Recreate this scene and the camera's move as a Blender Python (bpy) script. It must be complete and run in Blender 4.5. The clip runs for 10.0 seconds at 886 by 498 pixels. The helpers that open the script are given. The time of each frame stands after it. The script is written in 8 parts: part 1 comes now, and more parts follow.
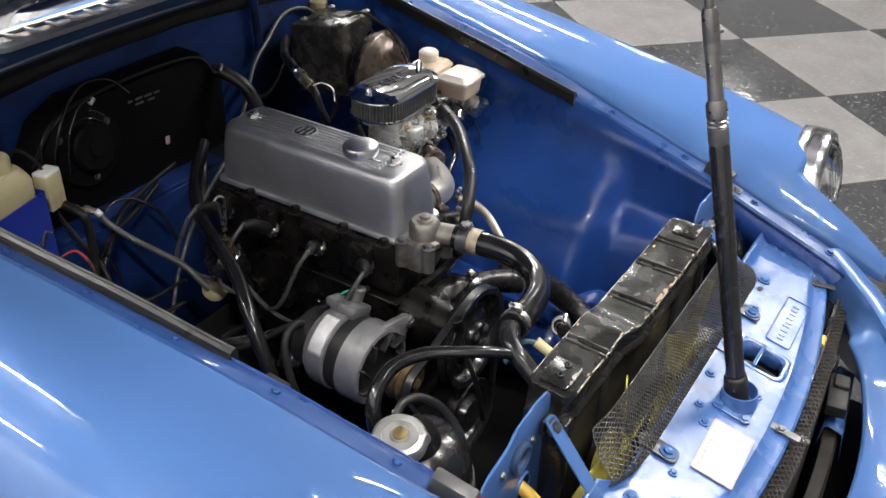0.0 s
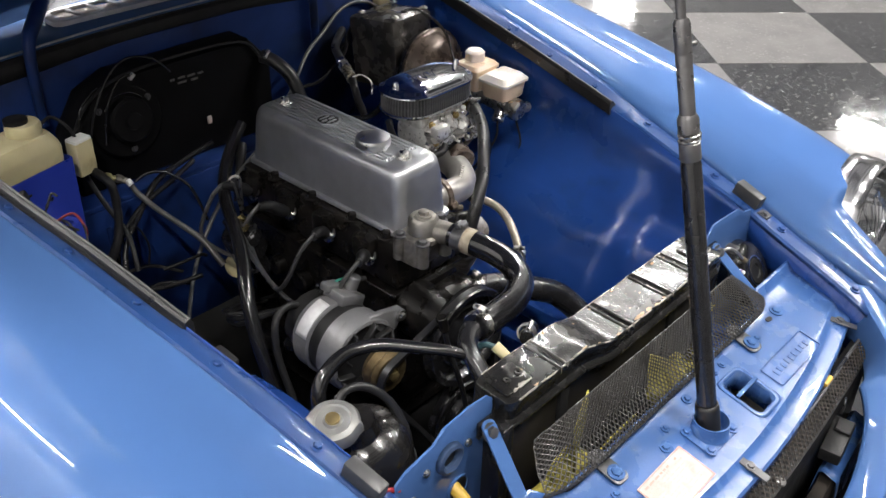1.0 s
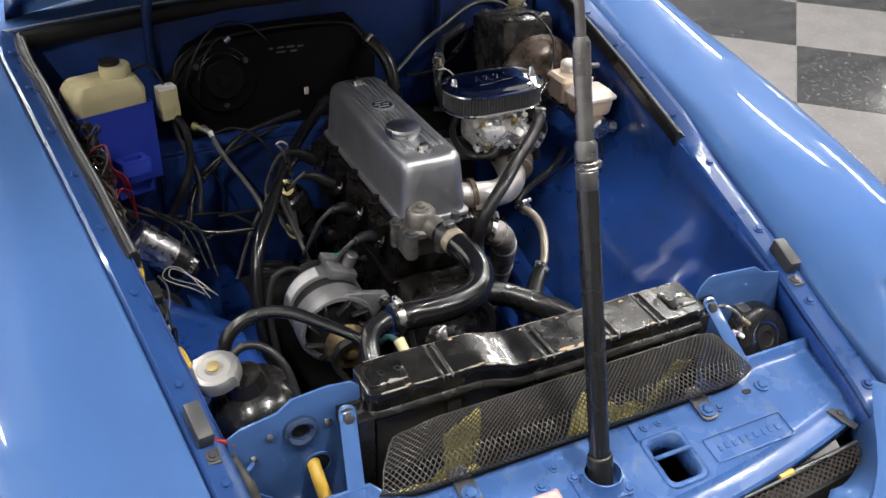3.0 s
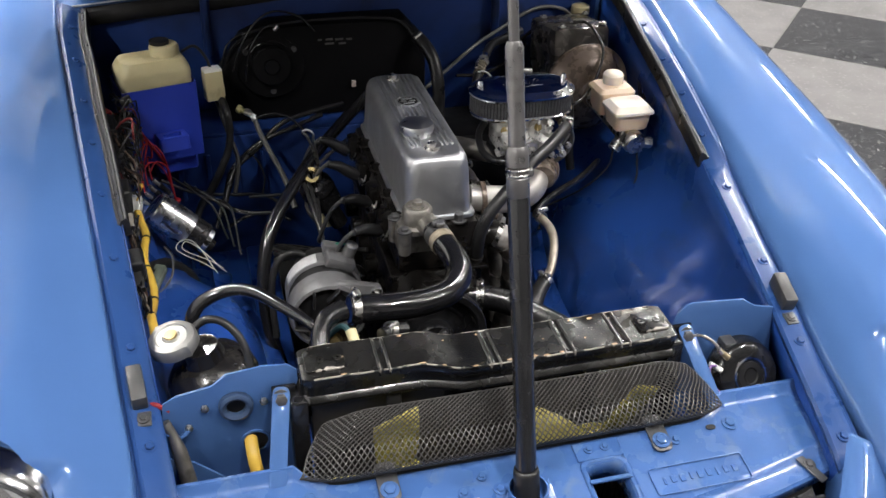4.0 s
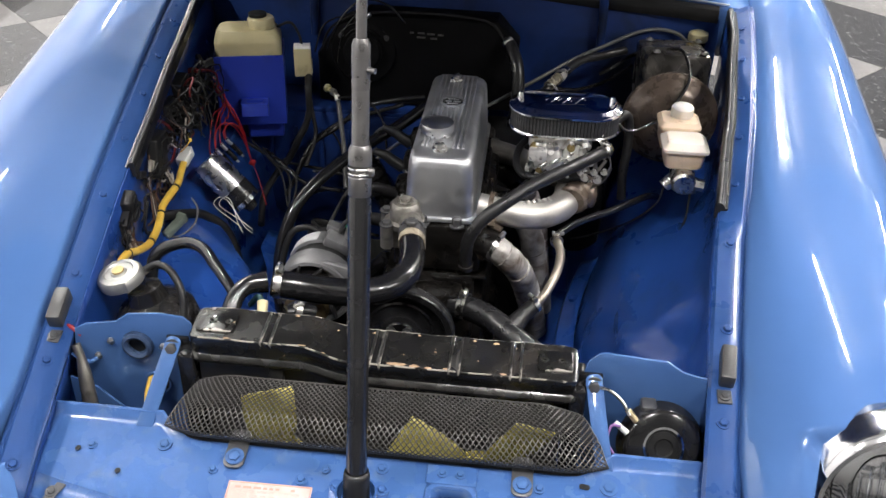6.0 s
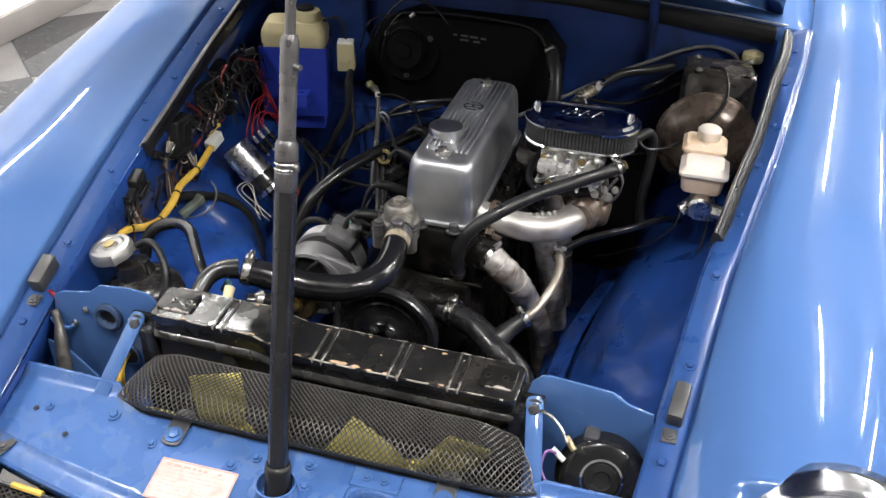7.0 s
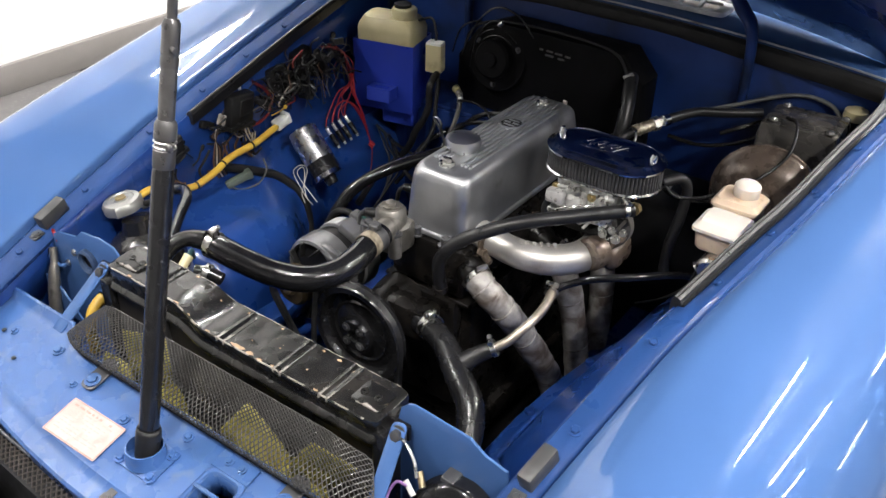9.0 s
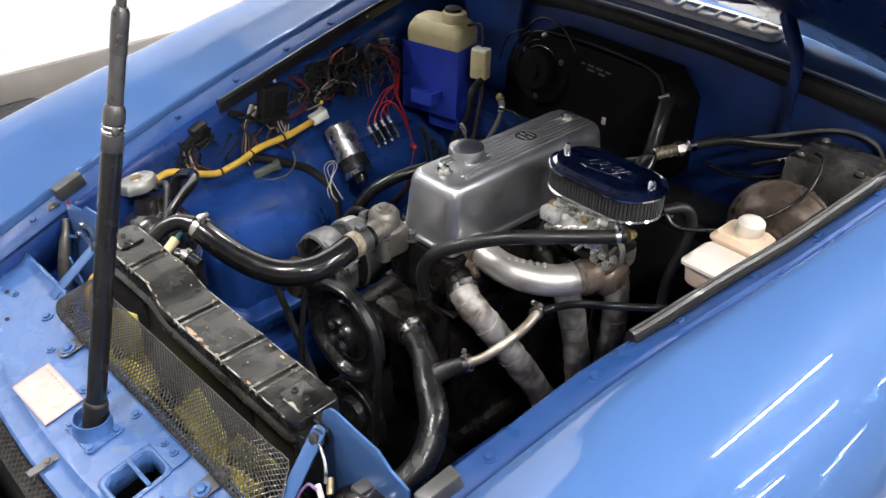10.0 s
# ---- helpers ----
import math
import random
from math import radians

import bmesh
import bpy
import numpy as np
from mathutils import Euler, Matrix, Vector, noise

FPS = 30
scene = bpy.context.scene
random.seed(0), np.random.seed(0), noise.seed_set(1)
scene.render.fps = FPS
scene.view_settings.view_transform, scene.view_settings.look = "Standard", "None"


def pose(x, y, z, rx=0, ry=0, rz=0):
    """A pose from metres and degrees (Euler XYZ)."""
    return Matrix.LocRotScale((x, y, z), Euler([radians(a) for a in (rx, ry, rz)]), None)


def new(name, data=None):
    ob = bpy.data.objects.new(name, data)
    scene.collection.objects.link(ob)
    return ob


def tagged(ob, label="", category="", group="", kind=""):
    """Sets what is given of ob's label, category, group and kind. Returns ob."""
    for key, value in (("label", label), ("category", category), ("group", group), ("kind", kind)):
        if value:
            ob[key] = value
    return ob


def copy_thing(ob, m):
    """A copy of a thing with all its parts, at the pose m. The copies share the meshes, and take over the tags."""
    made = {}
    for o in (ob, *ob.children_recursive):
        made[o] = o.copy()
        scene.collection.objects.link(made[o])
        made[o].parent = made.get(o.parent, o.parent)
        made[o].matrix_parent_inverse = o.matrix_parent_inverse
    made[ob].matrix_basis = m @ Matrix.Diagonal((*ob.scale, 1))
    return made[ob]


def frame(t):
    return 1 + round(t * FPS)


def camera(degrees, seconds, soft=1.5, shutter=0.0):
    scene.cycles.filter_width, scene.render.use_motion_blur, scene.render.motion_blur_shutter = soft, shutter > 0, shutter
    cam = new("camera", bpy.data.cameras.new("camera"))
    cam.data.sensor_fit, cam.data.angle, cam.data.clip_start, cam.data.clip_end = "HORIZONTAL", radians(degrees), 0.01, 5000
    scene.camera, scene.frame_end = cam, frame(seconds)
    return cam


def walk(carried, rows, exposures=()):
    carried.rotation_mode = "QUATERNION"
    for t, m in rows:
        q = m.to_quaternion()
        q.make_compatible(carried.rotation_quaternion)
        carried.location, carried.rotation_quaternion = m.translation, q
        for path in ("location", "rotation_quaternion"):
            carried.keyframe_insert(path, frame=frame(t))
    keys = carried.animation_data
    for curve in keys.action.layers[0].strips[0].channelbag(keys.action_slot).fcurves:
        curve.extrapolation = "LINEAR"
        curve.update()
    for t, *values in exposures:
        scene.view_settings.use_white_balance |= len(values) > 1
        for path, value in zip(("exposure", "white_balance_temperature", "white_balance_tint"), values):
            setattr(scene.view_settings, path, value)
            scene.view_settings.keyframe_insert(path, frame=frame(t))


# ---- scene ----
cam = camera(51.4, 10.0)
# t, x, y, z, rx, ry, rz
PATH = [
    (0.0, -1.0300, -0.3147, 0.7629, 57.356, -1.305, -57.434),
    (0.5, -0.9712, -0.4041, 0.7633, 57.310, -1.300, -52.497),
    (1.0, -0.9050, -0.4906, 0.7626, 57.321, -1.280, -47.359),
    (1.5, -0.8261, -0.5759, 0.7635, 57.301, -1.284, -41.837),
    (2.0, -0.7349, -0.6562, 0.7633, 57.325, -1.248, -36.104),
    (2.5, -0.6368, -0.7253, 0.7645, 57.303, -1.220, -30.734),
    (4.0, -0.3143, -0.8707, 0.7631, 57.352, -1.234, -14.828),
    (4.5, -0.1912, -0.8975, 0.7631, 57.381, -1.308, -9.083),
    (5.0, -0.0690, -0.9116, 0.7630, 57.354, -1.366, -3.537),
    (5.5, 0.0487, -0.9138, 0.7637, 57.324, -1.424, 1.604),
    (6.0, 0.1609, -0.9025, 0.7638, 57.282, -1.427, 6.268),
    (7.5, 0.4843, -0.8010, 0.7657, 57.105, -1.491, 21.358),
    (8.0, 0.5834, -0.7494, 0.7666, 57.059, -1.486, 26.375),
    (8.5, 0.6750, -0.6887, 0.7670, 57.032, -1.449, 31.181),
    (9.0, 0.7570, -0.6213, 0.7662, 57.051, -1.472, 35.845),
    (9.5, 0.8414, -0.5402, 0.7676, 57.013, -1.490, 41.072),
    (10.0, 0.9202, -0.4506, 0.7678, 57.003, -1.466, 46.306),
]
walk(cam, [(t, pose(x, y, z, rx, ry, rz)) for t, x, y, z, rx, ry, rz in PATH],
     exposures=((0.0, 0.39), (1.5, 0.34), (3.0, 0.29), (5.5, 0.41), (8.5, 0.44), (10.0, 0.42)))

# ---- world, light, exposure ----
FLOOR = -0.66
CEIL = 2.75
world = bpy.data.worlds.new("world")
scene.world = world
world.use_nodes = True
world.node_tree.nodes["Background"].inputs[0].default_value = (0.8, 0.9, 1.0, 1)
world.node_tree.nodes["Background"].inputs[1].default_value = 0.05

TUBE_POWER = 42.0
DIM_TUBE_POWER = 29.0
TUBE_GLOW = 180.0
# strip lights in even rows: x, y of the middle
FIXTURES = [(x, y) for y in (-0.95, 1.75, 3.6, 5.5) for x in (-1.7, 0.3, 2.3, 3.85)] + [(10.1, 2.5), (10.0, 6.7), (11.8, 7.3)]


# ---- mesh helpers ----
def axis_m(origin, way, roll=0.0):
    """A matrix whose z points along way."""
    q = Vector(way).to_track_quat("Z", "Y").to_matrix().to_4x4()
    return Matrix.Translation(origin) @ q @ pose(0, 0, 0, 0, 0, roll)


def box(bm, c, size, bevel=0.0, seg=2, m=None):
    """A box with bevelled edges; m turns it about its middle."""
    mm = Matrix.Translation(c) @ (m or Matrix()) @ Matrix.Diagonal((*size, 1))
    vs = bmesh.ops.create_cube(bm, size=1.0, matrix=mm)["verts"]
    if bevel > 0:
        es = {e for v in vs for e in v.link_edges}
        bmesh.ops.bevel(bm, geom=list(es), offset=bevel, segments=seg, affect="EDGES", profile=0.5)
    return bm


def lathe(bm, prof, m, n=28):
    """Turns (radius, height) pairs about the z of m."""
    rings = []
    for r, h in prof:
        if r < 1e-6:
            rings.append([bm.verts.new(m @ Vector((0, 0, h)))])
        else:
            rings.append([bm.verts.new(m @ Vector((r * math.cos(2 * math.pi * k / n), r * math.sin(2 * math.pi * k / n), h))) for k in range(n)])
    for a, b in zip(rings, rings[1:]):
        for k in range(n):
            q = [a[k % len(a)], a[(k + 1) % len(a)], b[(k + 1) % len(b)], b[k % len(b)]]
            q = list(dict.fromkeys(q))
            if len(q) > 2:
                bm.faces.new(q)
    return bm


def cyl(bm, a, b, r, r2=None, n=20, bev=0.0):
    """A closed round bar from a to b."""
    a, b = Vector(a), Vector(b)
    r2 = r if r2 is None else r2
    h = (b - a).length
    if bev:
        prof = [(0, 0), (r - bev, 0), (r, bev), (r2, h - bev), (r2 - bev, h), (0, h)]
    else:
        prof = [(0, 0), (r, 0), (r2, h), (0, h)]
    return lathe(bm, prof, axis_m(a, b - a), n)


def smooth_line(pts, per=8, closed=False):
    """A Catmull-Rom line through the points."""
    p = [Vector(q) for q in pts]
    n = len(p)
    if n < 3:
        return p
    out = []
    for i in range(n if closed else n - 1):
        if closed:
            a, b, c, d = p[i - 1], p[i], p[(i + 1) % n], p[(i + 2) % n]
        else:
            b, c = p[i], p[i + 1]
            a = p[i - 1] if i else 2 * b - c
            d = p[i + 2] if i + 2 < n else 2 * c - b
        for k in range(per):
            t = k / per
            out.append(0.5 * (2 * b + (c - a) * t + (2 * a - 5 * b + 4 * c - d) * t * t + (3 * b - a - 3 * c + d) * t ** 3))
    if not closed:
        out.append(p[-1])
    return out


def tube(bm, pts, r, n=12, per=8, rough=0.0):
    """A round hose or wire through the points; r is one radius or a list along the way."""
    line = smooth_line(pts, per)
    m = len(line)
    rad = [r] * m if isinstance(r, (int, float)) else list(np.interp(np.linspace(0, 1, m), np.linspace(0, 1, len(r)), r))
    up, rings = None, []
    for i, q in enumerate(line):
        d = (line[min(i + 1, m - 1)] - line[max(i - 1, 0)]).normalized()
        if up is None:
            up = d.orthogonal().normalized()
        up = (up - d * up.dot(d)).normalized()
        side = d.cross(up)
        k0 = float(rad[i]) * (1 + rough * noise.noise(q * 60))
        rings.append([bm.verts.new(q + k0 * (math.cos(2 * math.pi * k / n) * up + math.sin(2 * math.pi * k / n) * side)) for k in range(n)])
    for a, b in zip(rings, rings[1:]):
        for k in range(n):
            bm.faces.new((a[k], a[(k + 1) % n], b[(k + 1) % n], b[k]))
    bm.faces.new(rings[0][::-1])
    bm.faces.new(rings[-1])
    return bm


def loft(bm, rows, closed=False, caps=False):
    """Quads between rows of points."""
    vs = [[bm.verts.new(p) for p in row] for row in rows]
    n = len(vs[0])
    for a, b in zip(vs, vs[1:]):
        for k in range(n if closed else n - 1):
            bm.faces.new((a[k], a[(k + 1) % n], b[(k + 1) % n], b[k]))
    if caps:
        bm.faces.new(vs[0][::-1])
        bm.faces.new(vs[-1])
    return bm


def prism(bm, outline, m, depth, bevel=0.0, seg=2):
    """A plate: the outline (x, y) in m's plane, thickened along its z."""
    lo = [bm.verts.new(m @ Vector((x, y, 0))) for x, y in outline]
    hi = [bm.verts.new(m @ Vector((x, y, depth))) for x, y in outline]
    n = len(lo)
    fs = [bm.faces.new(lo[::-1]), bm.faces.new(hi)]
    for k in range(n):
        bm.faces.new((lo[k], lo[(k + 1) % n], hi[(k + 1) % n], hi[k]))
    if bevel > 0:
        bmesh.ops.bevel(bm, geom=list({e for f in fs for e in f.edges}), offset=bevel, segments=seg, affect="EDGES", profile=0.5)
    return bm


def ring_plate(bm, m, r_in, r_out, h, n=24):
    return lathe(bm, [(r_in, 0), (r_out, 0), (r_out, h), (r_in, h), (r_in, 0)], m, n)


def round_rect(w, h, r, n=5, cx=0.0, cy=0.0):
    out = []
    for sx, sy, a0 in ((1, 1, 0), (-1, 1, 90), (-1, -1, 180), (1, -1, 270)):
        for k in range(n + 1):
            a = radians(a0 + 90 * k / n)
            out.append((cx + sx * (w / 2 - r) + r * math.cos(a), cy + sy * (h / 2 - r) + r * math.sin(a)))
    return out


def finish(bm, name, mat, sharp=38.0):
    bmesh.ops.recalc_face_normals(bm, faces=bm.faces[:])
    me = bpy.data.meshes.new(name)
    bm.to_mesh(me)
    bm.free()
    c = Vector((0, 0, 0))
    if me.vertices:
        co = np.empty(len(me.vertices) * 3)
        me.vertices.foreach_get("co", co)
        co = co.reshape(-1, 3)
        c = Vector((co.min(0) + co.max(0)) / 2)
        me.transform(Matrix.Translation(-c))
    me.shade_smooth()
    me.set_sharp_from_angle(angle=radians(sharp))
    me.materials.append(mat)
    return me, c


def part(name, bm, mat, parent, label="", sharp=38.0, solid=0.0):
    """One mesh under a thing or a part, built in world places."""
    me, c = finish(bm, name, mat, sharp)
    ob = new(name, me)
    ob.parent = parent
    far = Vector((0, 0, 0))
    up = parent
    while up:
        far += up.location
        up = up.parent
    ob.location = c - far
    if solid:
        mod = ob.modifiers.new("thickness", "SOLIDIFY")
        mod.thickness, mod.offset = solid, -1
    return tagged(ob, label)


def thing(name, at, label, category, group="", kind=""):
    ob = new(name)
    ob.empty_display_size = 0.05
    ob.location = at
    return tagged(ob, label, category, group, kind)


def solo(name, bm, mat, label, category, group="", kind="", sharp=38.0):
    """A thing that is one mesh."""
    me, c = finish(bm, name, mat, sharp)
    ob = new(name, me)
    ob.location = c
    return tagged(ob, label, category, group, kind)


def nb():
    return bmesh.new()


def hexbolt(bm, at, way, r=0.007, h=0.005, washer=True):
    m = axis_m(at, way)
    if washer:
        lathe(bm, [(0, -0.001), (r * 1.55, -0.001), (r * 1.55, 0.0012), (0, 0.0012)], m, 16)
    lathe(bm, [(0, 0), (r, 0), (r, h - 0.001), (r * 0.8, h), (0, h)], m, 6)
    return bm


# ---- materials ----
def material(name, base, rough=0.5, metal=0.0, coat=0.0, var=0.1, scale=20.0, bump=0.0, bump_scale=300.0, dirt=None, dirt_amount=0.0,
             dirt_scale=9.0, rough_var=0.1, ior=1.5, spec=0.5, trans=0.0, sss=0.0, island=False, chips=None, chip_amount=0.0, chip_scale=45.0):
    """A procedural surface: base colour with two scales of change, stains, chips and fine relief."""
    mt = bpy.data.materials.new(name)
    mt.use_nodes = True
    nt = mt.node_tree
    nd, ln = nt.nodes, nt.links
    b = nd["Principled BSDF"]
    co = nd.new("ShaderNodeTexCoord")

    def noisy(sc, det=4.0, dis=0.0):
        t = nd.new("ShaderNodeTexNoise")
        t.inputs["Scale"].default_value, t.inputs["Detail"].default_value, t.inputs["Distortion"].default_value = sc, det, dis
        ln.new(co.outputs["Object"], t.inputs["Vector"])
        return t.outputs["Fac"]

    def ramp(src, lo, hi):
        r = nd.new("ShaderNodeMapRange")
        r.inputs["From Min"].default_value, r.inputs["From Max"].default_value = lo, hi
        r.clamp = True
        ln.new(src, r.inputs["Value"])
        return r.outputs["Result"]

    def mix(fac, a, c):
        mx = nd.new("ShaderNodeMix")
        mx.data_type = "RGBA"
        ln.new(fac, mx.inputs[0])
        for sock, v in ((mx.inputs[6], a), (mx.inputs[7], c)):
            if isinstance(v, tuple):
                sock.default_value = (*v, 1)
            else:
                ln.new(v, sock)
        return mx.outputs[2]

    dark, light = tuple(max(0, x * (1 - var)) for x in base), tuple(min(1, x * (1 + var)) for x in base)
    n1 = noisy(scale)
    col = mix(ramp(n1, 0.3, 0.7), dark, light)
    if dirt:
        col = mix(ramp(noisy(dirt_scale, 6.0, 0.6), 0.62 - dirt_amount * 0.35, 0.78 - dirt_amount * 0.2), col, dirt)
    if chips:
        f = ramp(noisy(chip_scale, 7.0, 0.3), 0.66 - chip_amount, 0.68 - chip_amount)
        col = mix(f, col, chips)
    ln.new(col, b.inputs["Base Color"])
    rv = nd.new("ShaderNodeMapRange")
    rv.inputs["From Min"].default_value, rv.inputs["From Max"].default_value = 0.3, 0.7
    rv.inputs["To Min"].default_value, rv.inputs["To Max"].default_value = max(0.02, rough - rough_var), min(1, rough + rough_var)
    ln.new(noisy(scale * 2.3, 5.0), rv.inputs["Value"])
    ln.new(rv.outputs["Result"], b.inputs["Roughness"])
    b.inputs["Metallic"].default_value = metal
    b.inputs["Coat Weight"].default_value = coat
    b.inputs["Coat Roughness"].default_value = 0.025
    b.inputs["IOR"].default_value = ior
    b.inputs["Specular IOR Level"].default_value = spec
    b.inputs["Transmission Weight"].default_value = trans
    if sss:
        b.inputs["Subsurface Weight"].default_value = sss
        b.inputs["Subsurface Radius"].default_value = (0.01, 0.008, 0.005)
        b.inputs["Subsurface Scale"].default_value = 0.5
    if bump:
        bp = nd.new("ShaderNodeBump")
        bp.inputs["Strength"].default_value = bump
        bp.inputs["Distance"].default_value = 0.001
        ln.new(noisy(bump_scale, 5.0), bp.inputs["Height"])
        ln.new(bp.outputs["Normal"], b.inputs["Normal"])
    return mt


BLUE = (0.057, 0.126, 0.308)
PAINT = material("blue_paint", BLUE, 0.36, 0.0, 1.0, var=0.04, scale=3.0, rough_var=0.04, spec=0.03, bump=0.012, bump_scale=14)
AGED = material("aged_blue_paint", (0.048, 0.118, 0.320), 0.27, 0.0, 0.45, var=0.08, scale=9.0, rough_var=0.09, spec=0.5, dirt=(0.10, 0.16, 0.30), dirt_amount=0.08, dirt_scale=30, bump=0.12, bump_scale=70)
RAIL = material("rail_navy_gloss", (0.018, 0.055, 0.185), 0.34, 0.0, 0.45, var=0.10, scale=9.0, spec=0.3, bump=0.16, bump_scale=38)
# near-black of the sheet that stands for the dark under the engine
BAY_DARK = material("dull_bay_dark", (0.005, 0.005, 0.005), 0.9, spec=0.02, var=0.3, scale=8.0)
# body blue in a darker copy, with the bay's shade put into it
BAY = material("shaded_bay_blue", (0.0105, 0.042, 0.194), 0.30, 0.0, 0.4, var=0.15, scale=5.0, spec=0.3, dirt=(0.010, 0.030, 0.100), dirt_amount=0.14, dirt_scale=6, rough_var=0.06, bump=0.03, bump_scale=10)
ROYAL = material("royal_blue_paint", (0.022, 0.048, 0.40), 0.36, 0.0, 0.3, var=0.08, scale=8.0, bump=0.05, bump_scale=200)
BLACK_GLOSS = material("gloss_black_paint", (0.011, 0.011, 0.012), 0.22, 0.0, 0.3, var=0.3, scale=14.0, spec=0.35, dirt=(0.022, 0.02, 0.018), dirt_amount=0.1, rough_var=0.1, bump=0.08, bump_scale=160)
BLACK_WORN = material("worn_black_paint", (0.010, 0.0098, 0.0095), 0.24, 0.0, 0.25, var=0.3, scale=14.0, spec=0.4, rough_var=0.12, dirt=(0.03, 0.027, 0.025), dirt_amount=0.2, chips=(0.36, 0.28, 0.20), chip_amount=-0.05, chip_scale=70, bump=0.5, bump_scale=32)


def edge_wear(mt, lines, colour):
    """Flaked paint close to given edges (axis pairs y, z of the part), ragged by noise."""
    nt = mt.node_tree
    nd, ln = nt.nodes, nt.links
    b = nd["Principled BSDF"]
    co = nd.new("ShaderNodeTexCoord")
    sep = nd.new("ShaderNodeSeparateXYZ")
    ln.new(co.outputs["Object"], sep.inputs[0])
    fields = []
    for sc, det in ((60.0, 6.0), (17.0, 9.0)):
        ns = nd.new("ShaderNodeTexNoise")
        ns.inputs["Scale"].default_value, ns.inputs["Detail"].default_value = sc, det
        ln.new(co.outputs["Object"], ns.inputs["Vector"])
        fields.append(ns.outputs["Fac"])

    def calc(op, a, c):
        m = nd.new("ShaderNodeMath")
        m.operation = op
        for i, v in enumerate((a, c)):
            if isinstance(v, float):
                m.inputs[i].default_value = v
            else:
                ln.new(v, m.inputs[i])
        return m.outputs[0]

    near = None
    for y, z in lines:
        d = calc("ADD", calc("ABSOLUTE", calc("SUBTRACT", sep.outputs[1], y), 0.0), calc("ABSOLUTE", calc("SUBTRACT", sep.outputs[2], z), 0.0))
        near = d if near is None else calc("MINIMUM", near, d)
    lim = calc("MAXIMUM", calc("MULTIPLY", calc("SUBTRACT", fields[0], 0.45), 0.012), calc("MULTIPLY", calc("SUBTRACT", fields[1], 0.585), 0.075))
    fac = calc("LESS_THAN", near, lim)
    src = b.inputs["Base Color"].links[0].from_socket
    mx = nd.new("ShaderNodeMix")
    mx.data_type = "RGBA"
    ln.new(fac, mx.inputs[0])
    ln.new(src, mx.inputs[6])
    mx.inputs[7].default_value = (*colour, 1)
    ln.new(mx.outputs[2], b.inputs["Base Color"])
    return mt


BLACK_MATT = material("matt_black", (0.012, 0.012, 0.0125), 0.5, spec=0.25, var=0.3, scale=20.0, bump=0.15, bump_scale=220)
RUBBER = material("black_rubber_hose", (0.013, 0.013, 0.014), 0.36, var=0.25, scale=16.0, spec=0.4, rough_var=0.12, dirt=(0.03, 0.029, 0.028), dirt_amount=0.1, bump=0.12, bump_scale=260)
RUBBER_SATIN = material("satin_rubber_hose", (0.010, 0.010, 0.011), 0.27, var=0.25, scale=16.0, spec=0.45, rough_var=0.1, bump=0.1, bump_scale=200)
RUBBER_SHINY = material("dressed_rubber_hose", (0.008, 0.008, 0.009), 0.16, coat=0.2, var=0.2, scale=16.0, rough_var=0.08, bump=0.1, bump_scale=180)
GREASY = material("oily_engine_black", (0.0062, 0.0056, 0.0052), 0.34, 0.0, var=0.5, scale=14.0, spec=0.26, rough_var=0.2, dirt=(0.020, 0.016, 0.013), dirt_amount=0.2, dirt_scale=26, bump=0.8, bump_scale=75)
ALLOY = material("cast_alloy", (0.50, 0.51, 0.53), 0.38, 0.9, var=0.12, scale=18.0, rough_var=0.1, dirt=(0.2, 0.19, 0.18), dirt_amount=0.05, bump=0.15, bump_scale=350)
ALLOY_DULL = material("dull_cast_alloy", (0.26, 0.245, 0.222), 0.45, 0.8, var=0.25, scale=30.0, dirt=(0.10, 0.09, 0.08), dirt_amount=0.25, dirt_scale=30, bump=0.5, bump_scale=170)
ALT_GREY = material("alternator_grey", (0.17, 0.17, 0.175), 0.42, 0.4, var=0.15, scale=30.0, dirt=(0.1, 0.1, 0.1), dirt_amount=0.15, dirt_scale=25, bump=0.3, bump_scale=220)
CHROME = material("chrome", (0.80, 0.81, 0.83), 0.06, 1.0, var=0.04, scale=20.0, rough_var=0.03)
STEEL = material("bright_steel", (0.55, 0.54, 0.52), 0.3, 1.0, var=0.15, scale=40.0, rough_var=0.12, bump=0.1)
ZINC = material("yellow_zinc", (0.40, 0.31, 0.15), 0.35, 0.9, var=0.2, scale=50.0)
WRAP = material("silver_pipe_wrap", (0.40, 0.38, 0.36), 0.5, 0.35, var=0.4, scale=45.0, dirt=(0.11, 0.085, 0.07), dirt_amount=0.50, dirt_scale=28, bump=0.9, bump_scale=110)
PIPE_ALLOY = material("satin_alloy_pipe", (0.58, 0.56, 0.53), 0.42, 0.8, var=0.12, scale=25.0, dirt=(0.3, 0.24, 0.18), dirt_amount=0.12, bump=0.3, bump_scale=240)
RUST = material("rusty_steel", (0.11, 0.082, 0.064), 0.30, 0.35, 0.2, var=0.4, scale=26.0, rough_var=0.16, dirt=(0.20, 0.165, 0.13), dirt_amount=0.34, dirt_scale=14, bump=0.4, bump_scale=150)
DUSTY = material("dusty_steel_cover", (0.085, 0.08, 0.074), 0.26, 0.55, var=0.4, scale=16.0, rough_var=0.16, dirt=(0.26, 0.235, 0.21), dirt_amount=0.42, dirt_scale=10, bump=0.3, bump_scale=150)
CREAM = material("aged_cream_plastic", (0.52, 0.46, 0.27), 0.42, var=0.12, scale=14.0, dirt=(0.34, 0.28, 0.15), dirt_amount=0.16, dirt_scale=16, sss=0.15, bump=0.15, bump_scale=120)
